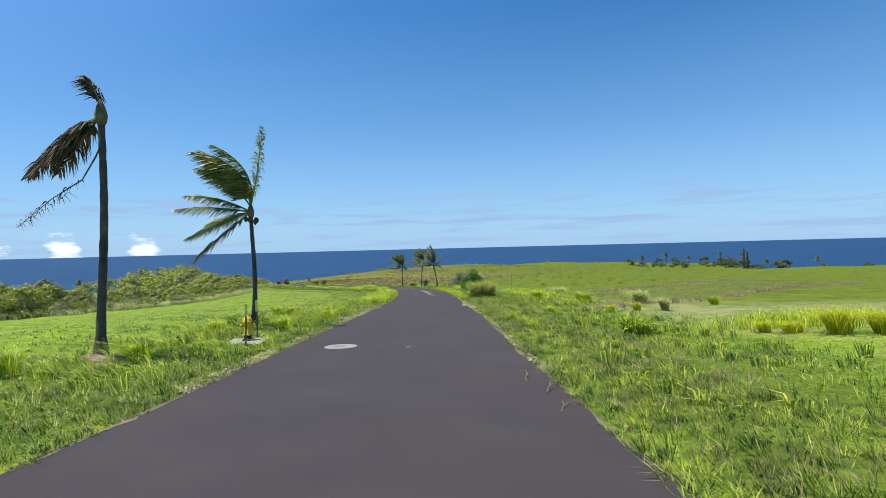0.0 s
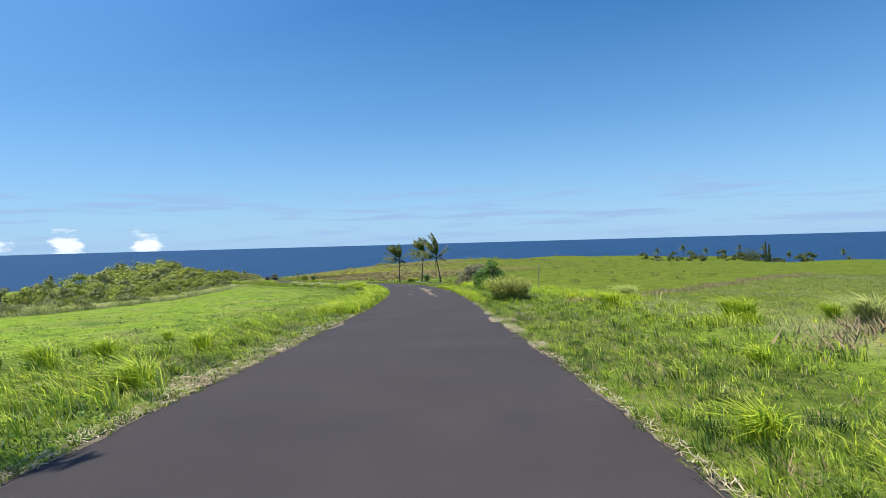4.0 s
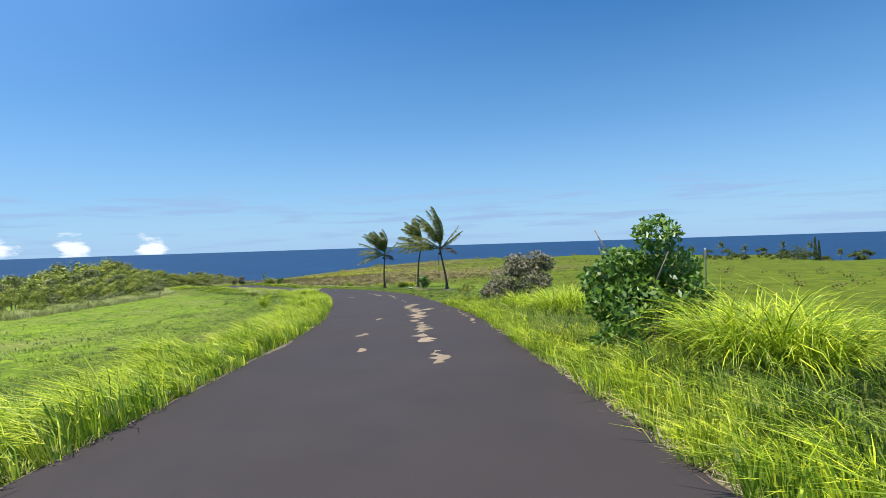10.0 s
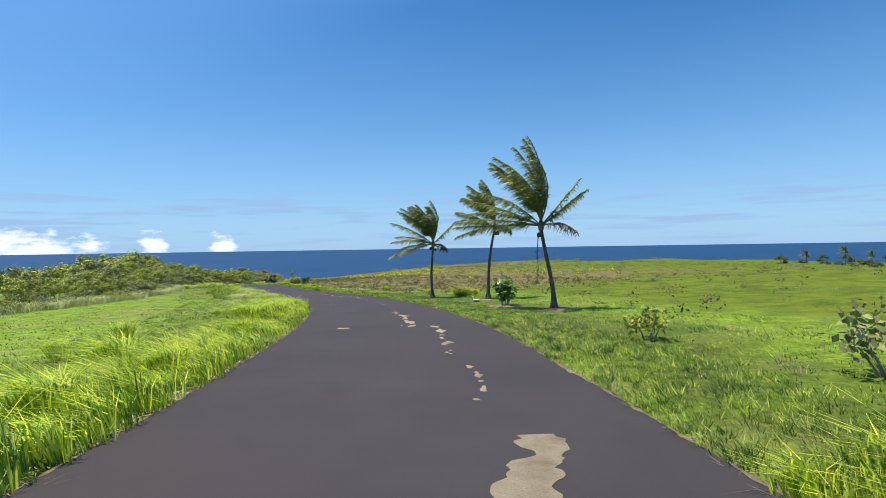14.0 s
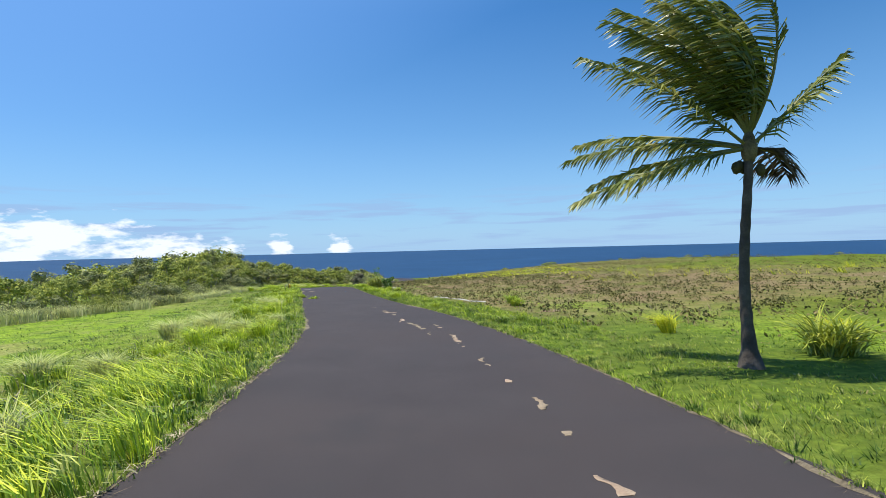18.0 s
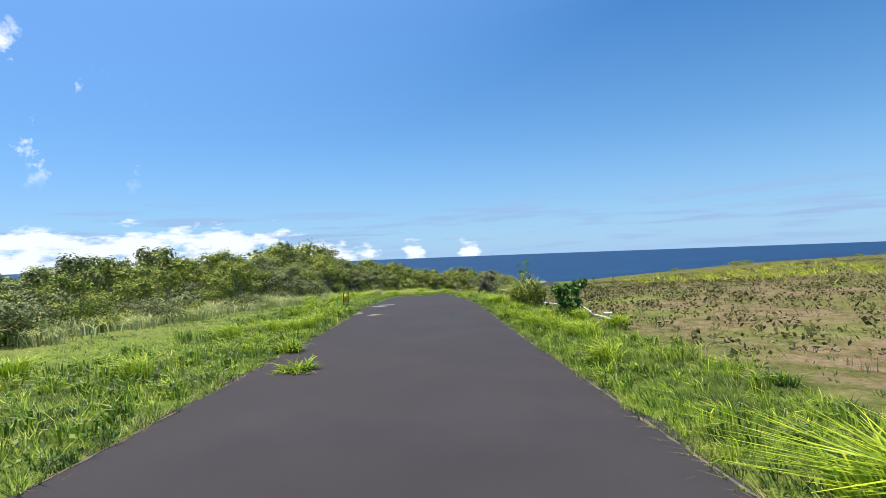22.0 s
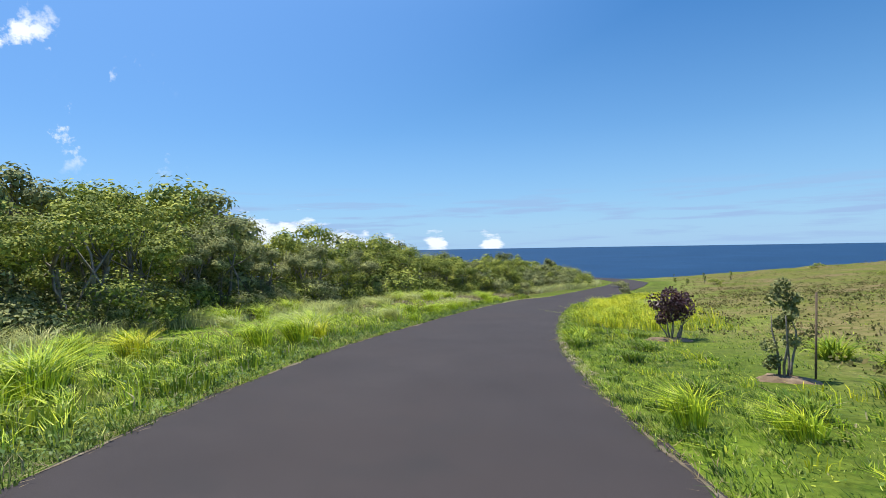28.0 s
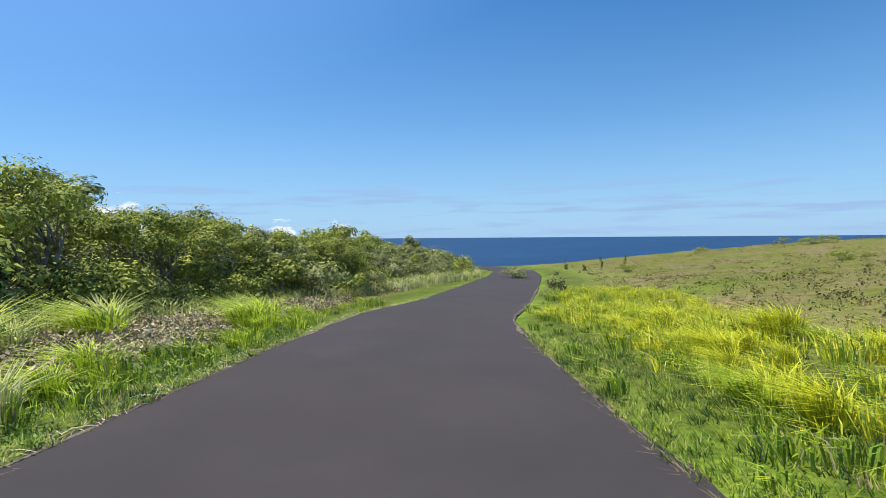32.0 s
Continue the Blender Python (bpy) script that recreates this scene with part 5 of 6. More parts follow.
TREE_LABELS = ("wind-shaped tree with an olive-green domed crown", "grey-green coastal tree with bare twisted stems")
row = 0
for depth, step in ((1.0, 3.2), (4.5, 3.6), (9.0, 4.6), (15.0, 6.0), (23.0, 8.0), (34.0, 11.0)):
    t = rng.uniform(0, step)
    while t < seg_b[-1]:
        p = belt_at(t)
        q = belt_at(min(seg_b[-1], t + 1)) - belt_at(max(0, t - 1))
        nrm = np.array((-q[1], q[0])) / np.linalg.norm(q)
        x, y = p + nrm * (depth + rng.uniform(-1.4, 1.4))
        k = rng.randint(0, 6)
        tr_m, cr_m = (NEAR_KINDS if depth < 3 and 148 < y < 235 else MID_KINDS if depth < 8 and y > 145 else TREE_KINDS if depth < 12 else FAR_KINDS)[k]
        h = tree_height(y, depth) * rng.uniform(0.66, 1.14)
        ob = thing("coastal_tree", x, y, TREE_LABELS[0 if k in (0, 1, 4) else 1], "tree", "coastal tree belt", turn=rng.uniform(-0.5, 0.5))
        ob.scale = (h / 5 * rng.uniform(1.0, 1.25), h / 5 * rng.uniform(1.0, 1.25), h / 5)
        part("trunk", tr_m, None, ob), part("crown", cr_m, None, ob)
        t += step * rng.uniform(0.75, 1.3)

ob = thing("coastal_tree", -71.0, 165.8, "tall narrow tree with bare grey stems and a small crown", "tree", "coastal tree belt")
ob.scale = (0.85, 0.85, 1.75)
part("trunk", NEAR_KINDS[5][0], None, ob), part("crown", NEAR_KINDS[5][1], None, ob)

# a thicket of shrubs along the foot of the trees
SHRUBS = [tree_meshes(370 + k, 1.7, 1.45, 0.085, m, 10, 210, 0.7, "foliage", "stem") for k, m in enumerate((leaf_mat, leaf_grey, leaf_mat, leaf_grey))]
for near, far, size, stride in ((-1.6, 0.8, 1.0, 2.4), (0.4, 2.6, 1.40, 3.4)):
    t = 8.0 if size == 1.0 else 120.0
    while t < seg_b[-1] - 4:
        p = belt_at(t)
        q = belt_at(min(seg_b[-1], t + 1)) - belt_at(max(0, t - 1))
        x, y = p + np.array((-q[1], q[0])) / np.linalg.norm(q) * rng.uniform(near, far)
        k = rng.randint(4)
        ob = thing("thicket_shrub", x, y, ("dense olive-green shrub at the foot of the trees", "rounded grey-green shrub at the foot of the trees")[k % 2], "shrub", "thicket shrubs", turn=rng.uniform(0, 6))
        sc = rng.uniform(0.65, 1.25) * (1.25 if y > 150 else 0.8) * size
        ob.scale = (sc * rng.uniform(0.9, 1.3), sc * rng.uniform(0.9, 1.3), sc)
        part("stem", SHRUBS[k][0], None, ob), part("foliage", SHRUBS[k][1], None, ob)
        t += stride * rng.uniform(0.65, 1.4)

# a lone palm standing out of the trees
palm(-118, 182, 5.0, (0.3, 0), 90, "distant palm rising above the tree belt", fronds=8, length=1.9, wind=0.4, nuts=0)

# ---- far trees, palms and houses along the ridge ----
FAR_KIND = tree_meshes(88, 5.0, 2.8, 0.50, leaf_far, 8, 60, 0.8)
for k in range(84):
    x = 112 + k * 3.3 + rng.uniform(-3, 3)
    y = 248 + 0.10 * (x - 95) + rng.uniform(-8, 22)
    ob = thing("ridge_tree", x, y, "dark distant tree on the ridge above the sea", "tree", "ridge trees", turn=rng.uniform(0, 6))
    h = rng.uniform(1.6, 4.2) * (1.35 if x > 185 else 1.0) / 5
    ob.scale = (h * 1.35, h * 1.35, h)
    part("trunk", FAR_KIND[0], None, ob), part("crown", FAR_KIND[1], None, ob)
for k in range(17):
    x = 118 + k * 14 + rng.uniform(-6, 6)
    palm(x, 246 + 0.08 * x + rng.uniform(-8, 8), rng.uniform(3.0, 6.0) * (1.4 if x > 200 else 1.0), (0.2, 0), 100 + k, "distant coconut palm on the ridge", fronds=6, length=2.4, wind=0.5, nuts=0, dry=0, leaflets=14, lee=3, limp=2)
bush("ironwood_tree", 163, 252, 8.5, 7.5, leaf_far, "broad grey-green ironwood on the ridge", "tree", 120, 0.42, 1800, 5, 0.1, group="ridge trees", lump=0.40)
for k, (x, y, h) in enumerate(((170, 252, 11.0), (172.5, 253, 9.5))):
    sr_rng = np.random.RandomState(125 + k)
    ob = thing("cypress_tree", x, y, "tall dark spire of a tree on the ridge", "tree", "ridge trees")
    zz = sr_rng.uniform(0.03, 1, 900)
    rr = 0.85 * (1 - zz) ** 0.6 * sr_rng.uniform(0.4, 1, 900) + 0.06
    aa = sr_rng.uniform(0, 6.28, 900)
    q = Quads()
    q.add(*leaves(np.stack([rr * np.cos(aa), rr * np.sin(aa), zz * h], 1), 0.45, sr_rng, 0.1, 0.5))
    part("trunk", mesh_from("trunk", *tube([(0, 0, -0.3), (0, 0, h * 0.5), (0, 0, h * 0.95)], [0.2, 0.12, 0.03], 6), (tree_bark,)), tree_bark, ob)
    part("foliage", q.mesh("foliage", (leaf_far,), False), None, ob)
for k in range(30):
    x, y = rng.uniform(-120, 120), rng.uniform(232, 300)
    ob = thing("coastal_shrub", x, y, "low dark scrub near the coast", "shrub", "coastal scrub", turn=rng.uniform(0, 6))
    h = rng.uniform(0.35, 0.85)
    ob.scale = (h * 1.5, h * 1.5, h)
    part("stem", SHRUBS[k % 4][0], None, ob), part("foliage", SHRUBS[k % 4][1], None, ob)


# ---- edges of the road ----
EDGE_RNG = np.random.RandomState(33)
for sgn, nm in ((-1, "verge_west"), (1, "verge_east")):
    kk = np.arange((START - 8) * 2, (START + 240) * 2, 0.34)
    at = lambda arr: np.interp(kk, np.arange(len(arr)), arr)
    lx, ly, lz, nx, ny = at(LINE[:, 0]), at(LINE[:, 1]), at(LINE[:, 2]), at(RIGHT[:, 0]), at(RIGHT[:, 1])
    broad = np.convolve(EDGE_RNG.randn(len(kk) + 24), np.hanning(25), "valid") * 0.022
    inner = ROAD_HALF + 0.01 - np.maximum(0, broad * 1.5 - 0.11) - np.abs(EDGE_RNG.randn(len(kk))) * 0.030
    outer = np.full(len(kk), ROAD_HALF + 0.07)
    vv = []
    for c, r in ((inner, 0.001), (inner + 0.02, 0.009), ((inner + outer) / 2, 0.013), (outer, 0.006)):
        px, py = lx + nx * c * sgn, ly + ny * c * sgn
        vv.append(np.stack([px, py, np.maximum(lz + 0.004 + r - 0.05 * np.clip((c - ROAD_HALF) / 0.07, 0, 1), land(px, py) + 0.004 if c is outer else -99)], 1))
    v = np.stack(vv, 1).reshape(-1, 3)
    ii = (np.arange(len(kk) - 1)[:, None] * 4 + np.arange(3)[None]).ravel()
    f = np.stack([ii, ii + 1, ii + 5, ii + 4], 1)
    tagged(new(nm, mesh_from(nm, v, f if sgn > 0 else f[:, ::-1], (edge_mat,))), "crumbling tan edge of soil and dry thatch", "verge", kind="structure")


# ---- worn pale patches in the asphalt ----
def strip_noise(rng, n, scale):
    """Smooth random line of n steps with features about scale steps long."""
    k = np.hanning(int(scale) * 2 + 1)
    return np.convolve(rng.randn(n + len(k) - 1), k / math.sqrt((k ** 2).sum()), "valid")[:n]


def worn_run(s0, s1, d0, d1, width, cover, seed):
    """A ragged, broken ribbon where the asphalt has worn through to the pale base, in separate scabs."""
    r = np.random.RandomState(seed)
    step = 0.05
    n = max(6, int((s1 - s0) / step))
    t = np.linspace(0, 1, n)
    mid = d0 + (d1 - d0) * t + width * (0.14 * strip_noise(r, n, 5) + 0.18 * strip_noise(r, n, 12) + 0.15 * strip_noise(r, n, 26))
    half = 0.72 * width * (cover + 0.42 * strip_noise(r, n, 6) + 0.30 * strip_noise(r, n, 18) + 0.20 * strip_noise(r, n, 2)) / 2
    half = np.minimum(half, width * 0.55) * np.clip(np.minimum(t, 1 - t) * n / 3.0, 0, 1)
    i = 0
    while i < n:
        if half[i] <= 0.012:
            i += 1
            continue
        j = i
        while j < n and half[j] > 0.012 and j - i < 60:
            j += 1
        if j - i >= 3:
            ss = s0 + (s1 - s0) * t[i:j]
            v = []
            for off, up in ((-1.0, 0.0030), (-0.8, 0.0060), (0.8, 0.0060), (1.0, 0.0030)):
                side = mid[i:j] + half[i:j] * off + (0.012 * r.randn(j - i) if abs(off) == 1 else 0)
                k = (ss + START) * 2
                at = lambda arr: np.interp(k, np.arange(len(arr)), arr)
                v.append(np.stack([at(LINE[:, 0]) + at(RIGHT[:, 0]) * side, at(LINE[:, 1]) + at(RIGHT[:, 1]) * side, at(LINE[:, 2]) + 0.012 * (1 - (side / ROAD_HALF) ** 2) + up], 1))
            v = np.stack(v, 1).reshape(-1, 3)
            ii = (np.arange(j - i - 1)[:, None] * 4 + np.arange(3)[None]).ravel()
            part("worn_patch", mesh_from("worn_patch", v, np.stack([ii, ii + 1, ii + 5, ii + 4], 1), (patch_mat,)), patch_mat, road)
        i = j


# from, to, side at both ends, width, how much of it is worn, seed
RUNS = ((52.8, 58.0, 0.92, 0.75, 0.42, 0.75, 1), (58.0, 64.0, 0.75, 0.85, 0.50, 0.85, 2), (63.6, 70.6, 0.85, 1.40, 0.46, 1.15, 3), (66.0, 67.4, 1.55, 1.75, 0.35, 0.7, 4), (71.6, 74.4, 1.15, 1.25, 0.22, 0.5, 5),
        (75.0, 81.0, 1.2, 1.3, 0.26, 0.25, 6), (80.8, 83.6, 0.65, 0.75, 0.30, 0.95, 7), (83.6, 87.5, 0.82, 0.85, 0.28, 0.55, 8), (87.5, 95.0, 0.85, 1.15, 0.20, 0.35, 9), (95.5, 108.0, 1.2, 1.5, 0.18, 0.12, 10),
        (105.0, 111.0, 0.9, 0.7, 0.26, 0.35, 11), (112.6, 113.4, 0.75, 0.85, 0.22, 0.9, 12), (113.8, 115.8, 0.82, 0.92, 0.40, 1.0, 13), (118.1, 118.9, 0.75, 0.95, 0.42, 1.1, 14),
        (80.9, 81.5, -1.62, -1.58, 0.40, 1.0, 15), (81.0, 81.4, -1.28, -1.25, 0.32, 1.0, 16), (81.1, 81.4, 0.38, 0.42, 0.16, 0.9, 17),
        (54.7, 55.4, -0.82, -0.78, 0.16, 1.0, 19), (57.6, 58.4, -1.08, -1.02, 0.22, 0.9, 20), (62.0, 63.6, -0.8, -0.75, 0.20, 0.4, 21), (145.1, 145.9, -1.85, -1.65, 0.55, 0.9, 22), (146.0, 147.3, -2.86, -2.80, 0.34, 1.0, 23),
        (60.0, 65.5, 2.55, 2.75, 0.24, 0.3, 27))
for run in RUNS:
    worn_run(*run[:6], 500 + run[6])


# ---- grass ----
def scatter(rng, n, s0, s1, d0, d1, power=1.0):
    """Random places beside the road: along it from s0 to s1, to its right from d0 to d1."""
    k = (rng.uniform(s0, s1, n) + START) * 2
    d = d0 + (d1 - d0) * rng.uniform(0, 1, n) ** power
    i = np.clip(k.astype(int), 0, len(LINE) - 2)
    fr = (k - i)[:, None]
    p = LINE[i, :2] + (LINE[i + 1, :2] - LINE[i, :2]) * fr + RIGHT[i] * d[:, None]
    z = land(p[:, 0], p[:, 1])
    z = np.where(np.abs(d) < ROAD_HALF + 0.5, np.maximum(z, LINE[i, 2] - 0.02), z)
    return np.stack([p[:, 0], p[:, 1], z - 0.01], 1), k / 2 - START, d


CLEAR = [(-4.85, 14.5, 0.75), (-38.8, 141.1, 0.6), (-7.0, 11.5, 0.35), (0.15, 93.9, 0.4), (-23.6, 137.0, 0.4)]
CLEAR += [(o.location.x, o.location.y, 0.75) for o in scene.objects if o.name.startswith(("mulch_ring", "bare_earth"))]


def off_beds(base):
    """Which places lie clear of pads, boxes and soil beds."""
    m = np.ones(len(base), bool)
    for cx, cy, cr in CLEAR:
        m &= (base[:, 0] - cx) ** 2 + (base[:, 1] - cy) ** 2 > cr * cr
    return m


class Sward:
    """One kind of grass, gathered into one mesh."""

    def __init__(self, name, mat, label):
        self.q, self.name, self.mat, self.label = Quads(3), name, mat, label

    def sow(self, rng, n, span, side, height, width, lean=0.6, curve=0.5, spread=0.4, power=1.0, tuft=None, keep=None, single=False, per=1, radius=0.1):
        n = n // per
        base, s, d = scatter(rng, n, *span, *side, power)
        if tuft:
            size, seed = tuft
            w = wave(base[:, 0], base[:, 1], size, seed)
            m = w > -0.35 + rng.uniform(-0.4, 0.4, n)
            base, s, d = base[m], s[m], d[m]
        m = ~((s > 107) & (s < 163) & (d > 5.4) & (d < 45) & (rng.uniform(0, 1, len(s)) < 0.80) & (self.mat is not dry_mat))
        m &= off_beds(base)
        m &= ~(((base[:, 0] - 8.2) * 0.634 - (base[:, 1] - 40.4) * 0.774 > 0) & (d > 9) & (s > 8) & (rng.uniform(0, 1, len(s)) < 0.7))
        m &= ~((s > 203) & (d < -5.2) & (d > -11) & (rng.uniform(0, 1, len(s)) < 0.75) & (self.mat is not dry_mat))
        if keep:
            m &= keep(s, d)
        m &= rng.uniform(0, 1, len(s)) > 0.6 * lawn(s, d) * (self.mat is not grass_mat)
        trim = 1 - 0.42 * lawn(s, d)[m]
        base = base[m]
        k = len(base)
        if not k:
            return
        hv = 1 + 0.30 * wave(base[:, 0], base[:, 1], 1.7, 41) + 0.25 * wave(base[:, 0], base[:, 1], 5.0, 43) + 0.32 * wave(base[:, 0], base[:, 1], 0.55, 47)
        h = rng.uniform(*height, k) * np.clip(hv, 0.25, 1.9) * trim
        push = np.broadcast_to(WIND * lean, (k, 3))
        if per > 1:
            # blades stand in tufts and lean outwards from the middle of each
            size = radius * rng.uniform(0.6, 1.5, (k, 1))
            ang, r = rng.uniform(0, 6.28, (k, per)), np.sqrt(rng.uniform(0, 1, (k, per)))
            off = np.stack([np.cos(ang) * r, np.sin(ang) * r, np.zeros((k, per))], -1)
            base = (base[:, None] + off * size[:, :, None]).reshape(-1, 3)
            push = (push[:, None] + off * 0.5).reshape(-1, 3)
            h = (h[:, None] * rng.uniform(0.6, 1.05, (k, per))).ravel()
            k = k * per
        self.q.add(*blades(base, h, rng.uniform(*width, k), push, rng, curve, spread, single=single))

    def done(self):
        tagged(new(self.name, self.q.mesh(self.name, (self.mat,), False)), self.label, "grass", kind="stuff")


rng = np.random.RandomState(21)
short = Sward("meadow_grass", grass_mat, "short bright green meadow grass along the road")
tall = Sward("tall_grass", tall_mat, "tall wind-blown yellow-green grass on the verges")
pale = Sward("pale_grass", pale_mat, "pale seeding cane grass along the trees")
dry = Sward("dry_grass", dry_mat, "dry tan grass and thatch on the road edge")
weeds, clippings = Quads(), Quads()
stubble = Sward("stubble", stubble_mat, "dull tan-green stubble on a strip of the field")

EL, ER = -(ROAD_HALF + 0.02), ROAD_HALF + 0.02
FULL = (-6, 214)
crop = lambda s, d: ~((d > 8) & (s > 20) & (s < 88))
sparse = lambda s, d: ~((d < -4.2) & (s > 170) & (np.sin(s * 37.0 + d * 91.0) > -0.2))
for e, o in ((EL, -1), (ER, 1)):
    short.sow(rng, 270000, FULL, (e + o * 0.02, e + o * 2.6), (0.09, 0.23), (0.010, 0.019), 0.30, 0.7, 0.34, 1.0, per=14, radius=0.10, single=True, keep=sparse)
    short.sow(rng, 20000, FULL, (e - o * 0.07, e + o * 0.22), (0.07, 0.17), (0.007, 0.013), 0.20, 0.9, 0.6, per=6, radius=0.05)
    short.sow(rng, 105000, FULL, (e + o * 2.4, e + o * 8), (0.08, 0.19), (0.013, 0.024), 0.35, 0.7, 0.36, 1.1, single=True, per=9, radius=0.14, keep=sparse)
    short.sow(rng, 32000, (-6, 225), (e + o * 7.6, e + o * 24), (0.06, 0.16), (0.025, 0.05), 0.35, 0.6, 0.4, 1.4, single=True, per=6, radius=0.25, keep=crop)
    dry.sow(rng, 15000, FULL, (e - o * 0.07, e + o * 0.22), (0.04, 0.14), (0.006, 0.012), 0.2, 1.3, 1.2, per=5, radius=0.07, single=True)
    dry.sow(rng, 8000, FULL, (e, e + o * 6), (0.08, 0.24), (0.006, 0.012), 0.3, 0.8, 0.5, tuft=(6.0, 61), per=9, radius=0.10)
short.sow(rng, 16000, (-4, 46), (ER + 0.1, ER + 7), (0.16, 0.36), (0.007, 0.013), 0.45, 0.7, 0.35, tuft=(5.0, 66), per=10, radius=0.10)
# the row of tall grass on the west side before and in the bend
tall.sow(rng, 34000, (37, 76), (EL - 0.02, EL - 1.7), (0.30, 0.70), (0.011, 0.020), 0.80, 0.85, 0.25, 1.2, per=22, radius=0.14)
tall.sow(rng, 14000, (74, 101), (EL - 0.05, EL - 2.2), (0.26, 0.66), (0.011, 0.020), 0.95, 0.9, 0.25, 1.2, tuft=(4.0, 71), per=22, radius=0.14)
tall.sow(rng, 8000, (8, 40), (EL - 0.3, EL - 3.5), (0.22, 0.55), (0.008, 0.015), 0.8, 0.8, 0.3, tuft=(5.0, 72), per=18, radius=0.12)
tall.sow(rng, 10000, (100, 160), (EL - 0.1, EL - 3.5), (0.18, 0.45), (0.008, 0.016), 0.6, 0.7, 0.3, tuft=(4.5, 73), per=18, radius=0.12)
tall.sow(rng, 11000, (165, 222), (EL - 0.4, EL - 6.0), (0.26, 0.64), (0.011, 0.020), 0.6, 0.8, 0.3, tuft=(4.5, 74), per=20, radius=0.14)
# the east side: bright grass by the bushes, loose tufts later, a golden stand at the end
tall.sow(rng, 15000, (44, 69), (ER, ER + 1.5), (0.28, 0.62), (0.011, 0.020), 0.45, 0.85, 0.3, per=20, radius=0.13)
short.sow(rng, 24000, (44, 69), (ER + 0.7, ER + 3.6), (0.36, 0.78), (0.011, 0.020), 0.45, 0.9, 0.35, per=20, radius=0.15)
tall.sow(rng, 6000, (6, 44), (ER + 0.2, ER + 5), (0.14, 0.32), (0.008, 0.015), 0.4, 0.7, 0.35, tuft=(4.0, 75), per=14, radius=0.10)
tall.sow(rng, 11000, (104, 190), (ER + 0.05, ER + 2.8), (0.18, 0.46), (0.008, 0.015), 0.4, 0.8, 0.35, tuft=(3.5, 76), per=16, radius=0.10)
tall.sow(rng, 9000, (28, 60), (ER + 5, ER + 9), (0.22, 0.5), (0.014, 0.026), 0.5, 0.8, 0.4, tuft=(6.0, 78), per=14, radius=0.2)
gold = Sward("golden_grass", gold_mat, "tall golden-yellow grass beside the bend")
gold.sow(rng, 22000, (203, 236), (ER + 1.5, ER + 7.5), (0.34, 0.72), (0.013, 0.024), 0.42, 1.1, 0.38, tuft=(2.8, 77), per=26, radius=0.20)
gold.sow(rng, 6000, (191, 204), (ER + 0.9, ER + 6), (0.46, 0.88), (0.013, 0.024), 0.42, 1.05, 0.35, tuft=(2.6, 85), per=26, radius=0.22)
gold.sow(rng, 9000, (120, 215), (24, 48), (0.35, 0.8), (0.05, 0.10), 0.4, 0.7, 0.35, tuft=(9.0, 83), per=8, radius=0.4, single=True)
gold.sow(rng, 2600, (166, 190), (ER + 0.9, ER + 4.5), (0.22, 0.45), (0.010, 0.018), 0.3, 0.6, 0.35, tuft=(4.0, 82), per=20, radius=0.16)
dry.sow(rng, 14000, (112, 165), (9, 40), (0.12, 0.36), (0.015, 0.04), 0.3, 0.6, 0.5, tuft=(5.0, 79), per=8, radius=0.2, single=True)
dry.sow(rng, 12000, (188, 225), (EL - 0.8, EL - 7), (0.10, 0.28), (0.007, 0.014), 0.3, 0.8, 0.5, tuft=(4.0, 84), per=9, radius=0.12)
dry.sow(rng, 9000, (190, 235), (EL - 5, EL - 13), (0.12, 0.34), (0.012, 0.026), 0.3, 0.6, 0.5, tuft=(5.0, 80), per=9, radius=0.2)
dry.sow(rng, 30000, (100, 290), (9, 70), (0.12, 0.36), (0.015, 0.045), 0.3, 0.6, 0.5, tuft=(7.0, 81), per=8, radius=0.25, single=True)
# dull straw-coloured grass on the first stretch of the east verge and among the tall tufts at the end
dry.sow(rng, 15000, (-6, 34), (ER + 0.1, ER + 3.2), (0.10, 0.26), (0.008, 0.015), 0.35, 0.7, 0.4, tuft=(3.5, 62), per=9, radius=0.10, single=True)
dry.sow(rng, 8000, (22, 40), (EL, EL - 2.4), (0.08, 0.22), (0.008, 0.015), 0.35, 0.8, 0.5, tuft=(2.6, 64), per=9, radius=0.10, single=True)
dry.sow(rng, 12000, (186, 226), (EL - 1.2, EL - 8), (0.12, 0.34), (0.009, 0.018), 0.35, 0.8, 0.45, tuft=(3.0, 63), per=11, radius=0.14)
# coarse grass in arching tufts, mostly past the palms
coarse = Sward("coarse_grass", coarse_mat, "coarse mid-green grass in dense arching tufts")
for n, span, side, hh in ((26000, (88, 165), (EL - 0.25, EL - 4.5), (0.22, 0.50)), (20000, (163, 224), (EL - 0.3, EL - 5.5), (0.26, 0.58)), (24000, (104, 200), (ER + 0.25, ER + 3.0), (0.15, 0.36)), (9000, (198, 232), (ER + 0.3, ER + 5), (0.26, 0.52)),
                          (7000, (-4, 46), (ER + 1.0, ER + 7), (0.22, 0.46)), (5000, (-4, 38), (EL - 0.4, EL - 4.5), (0.18, 0.40))):
    coarse.sow(rng, n, span, side, hh, (0.017, 0.034), 0.32, 1.1, 0.30, tuft=(3.2, 87), per=30, radius=0.17)
pale.sow(rng, 11000, (194, 236), (EL - 2.5, EL - 10), (0.28, 0.62), (0.010, 0.020), 0.6, 0.9, 0.35, tuft=(4.0, 88), per=18, radius=0.18)
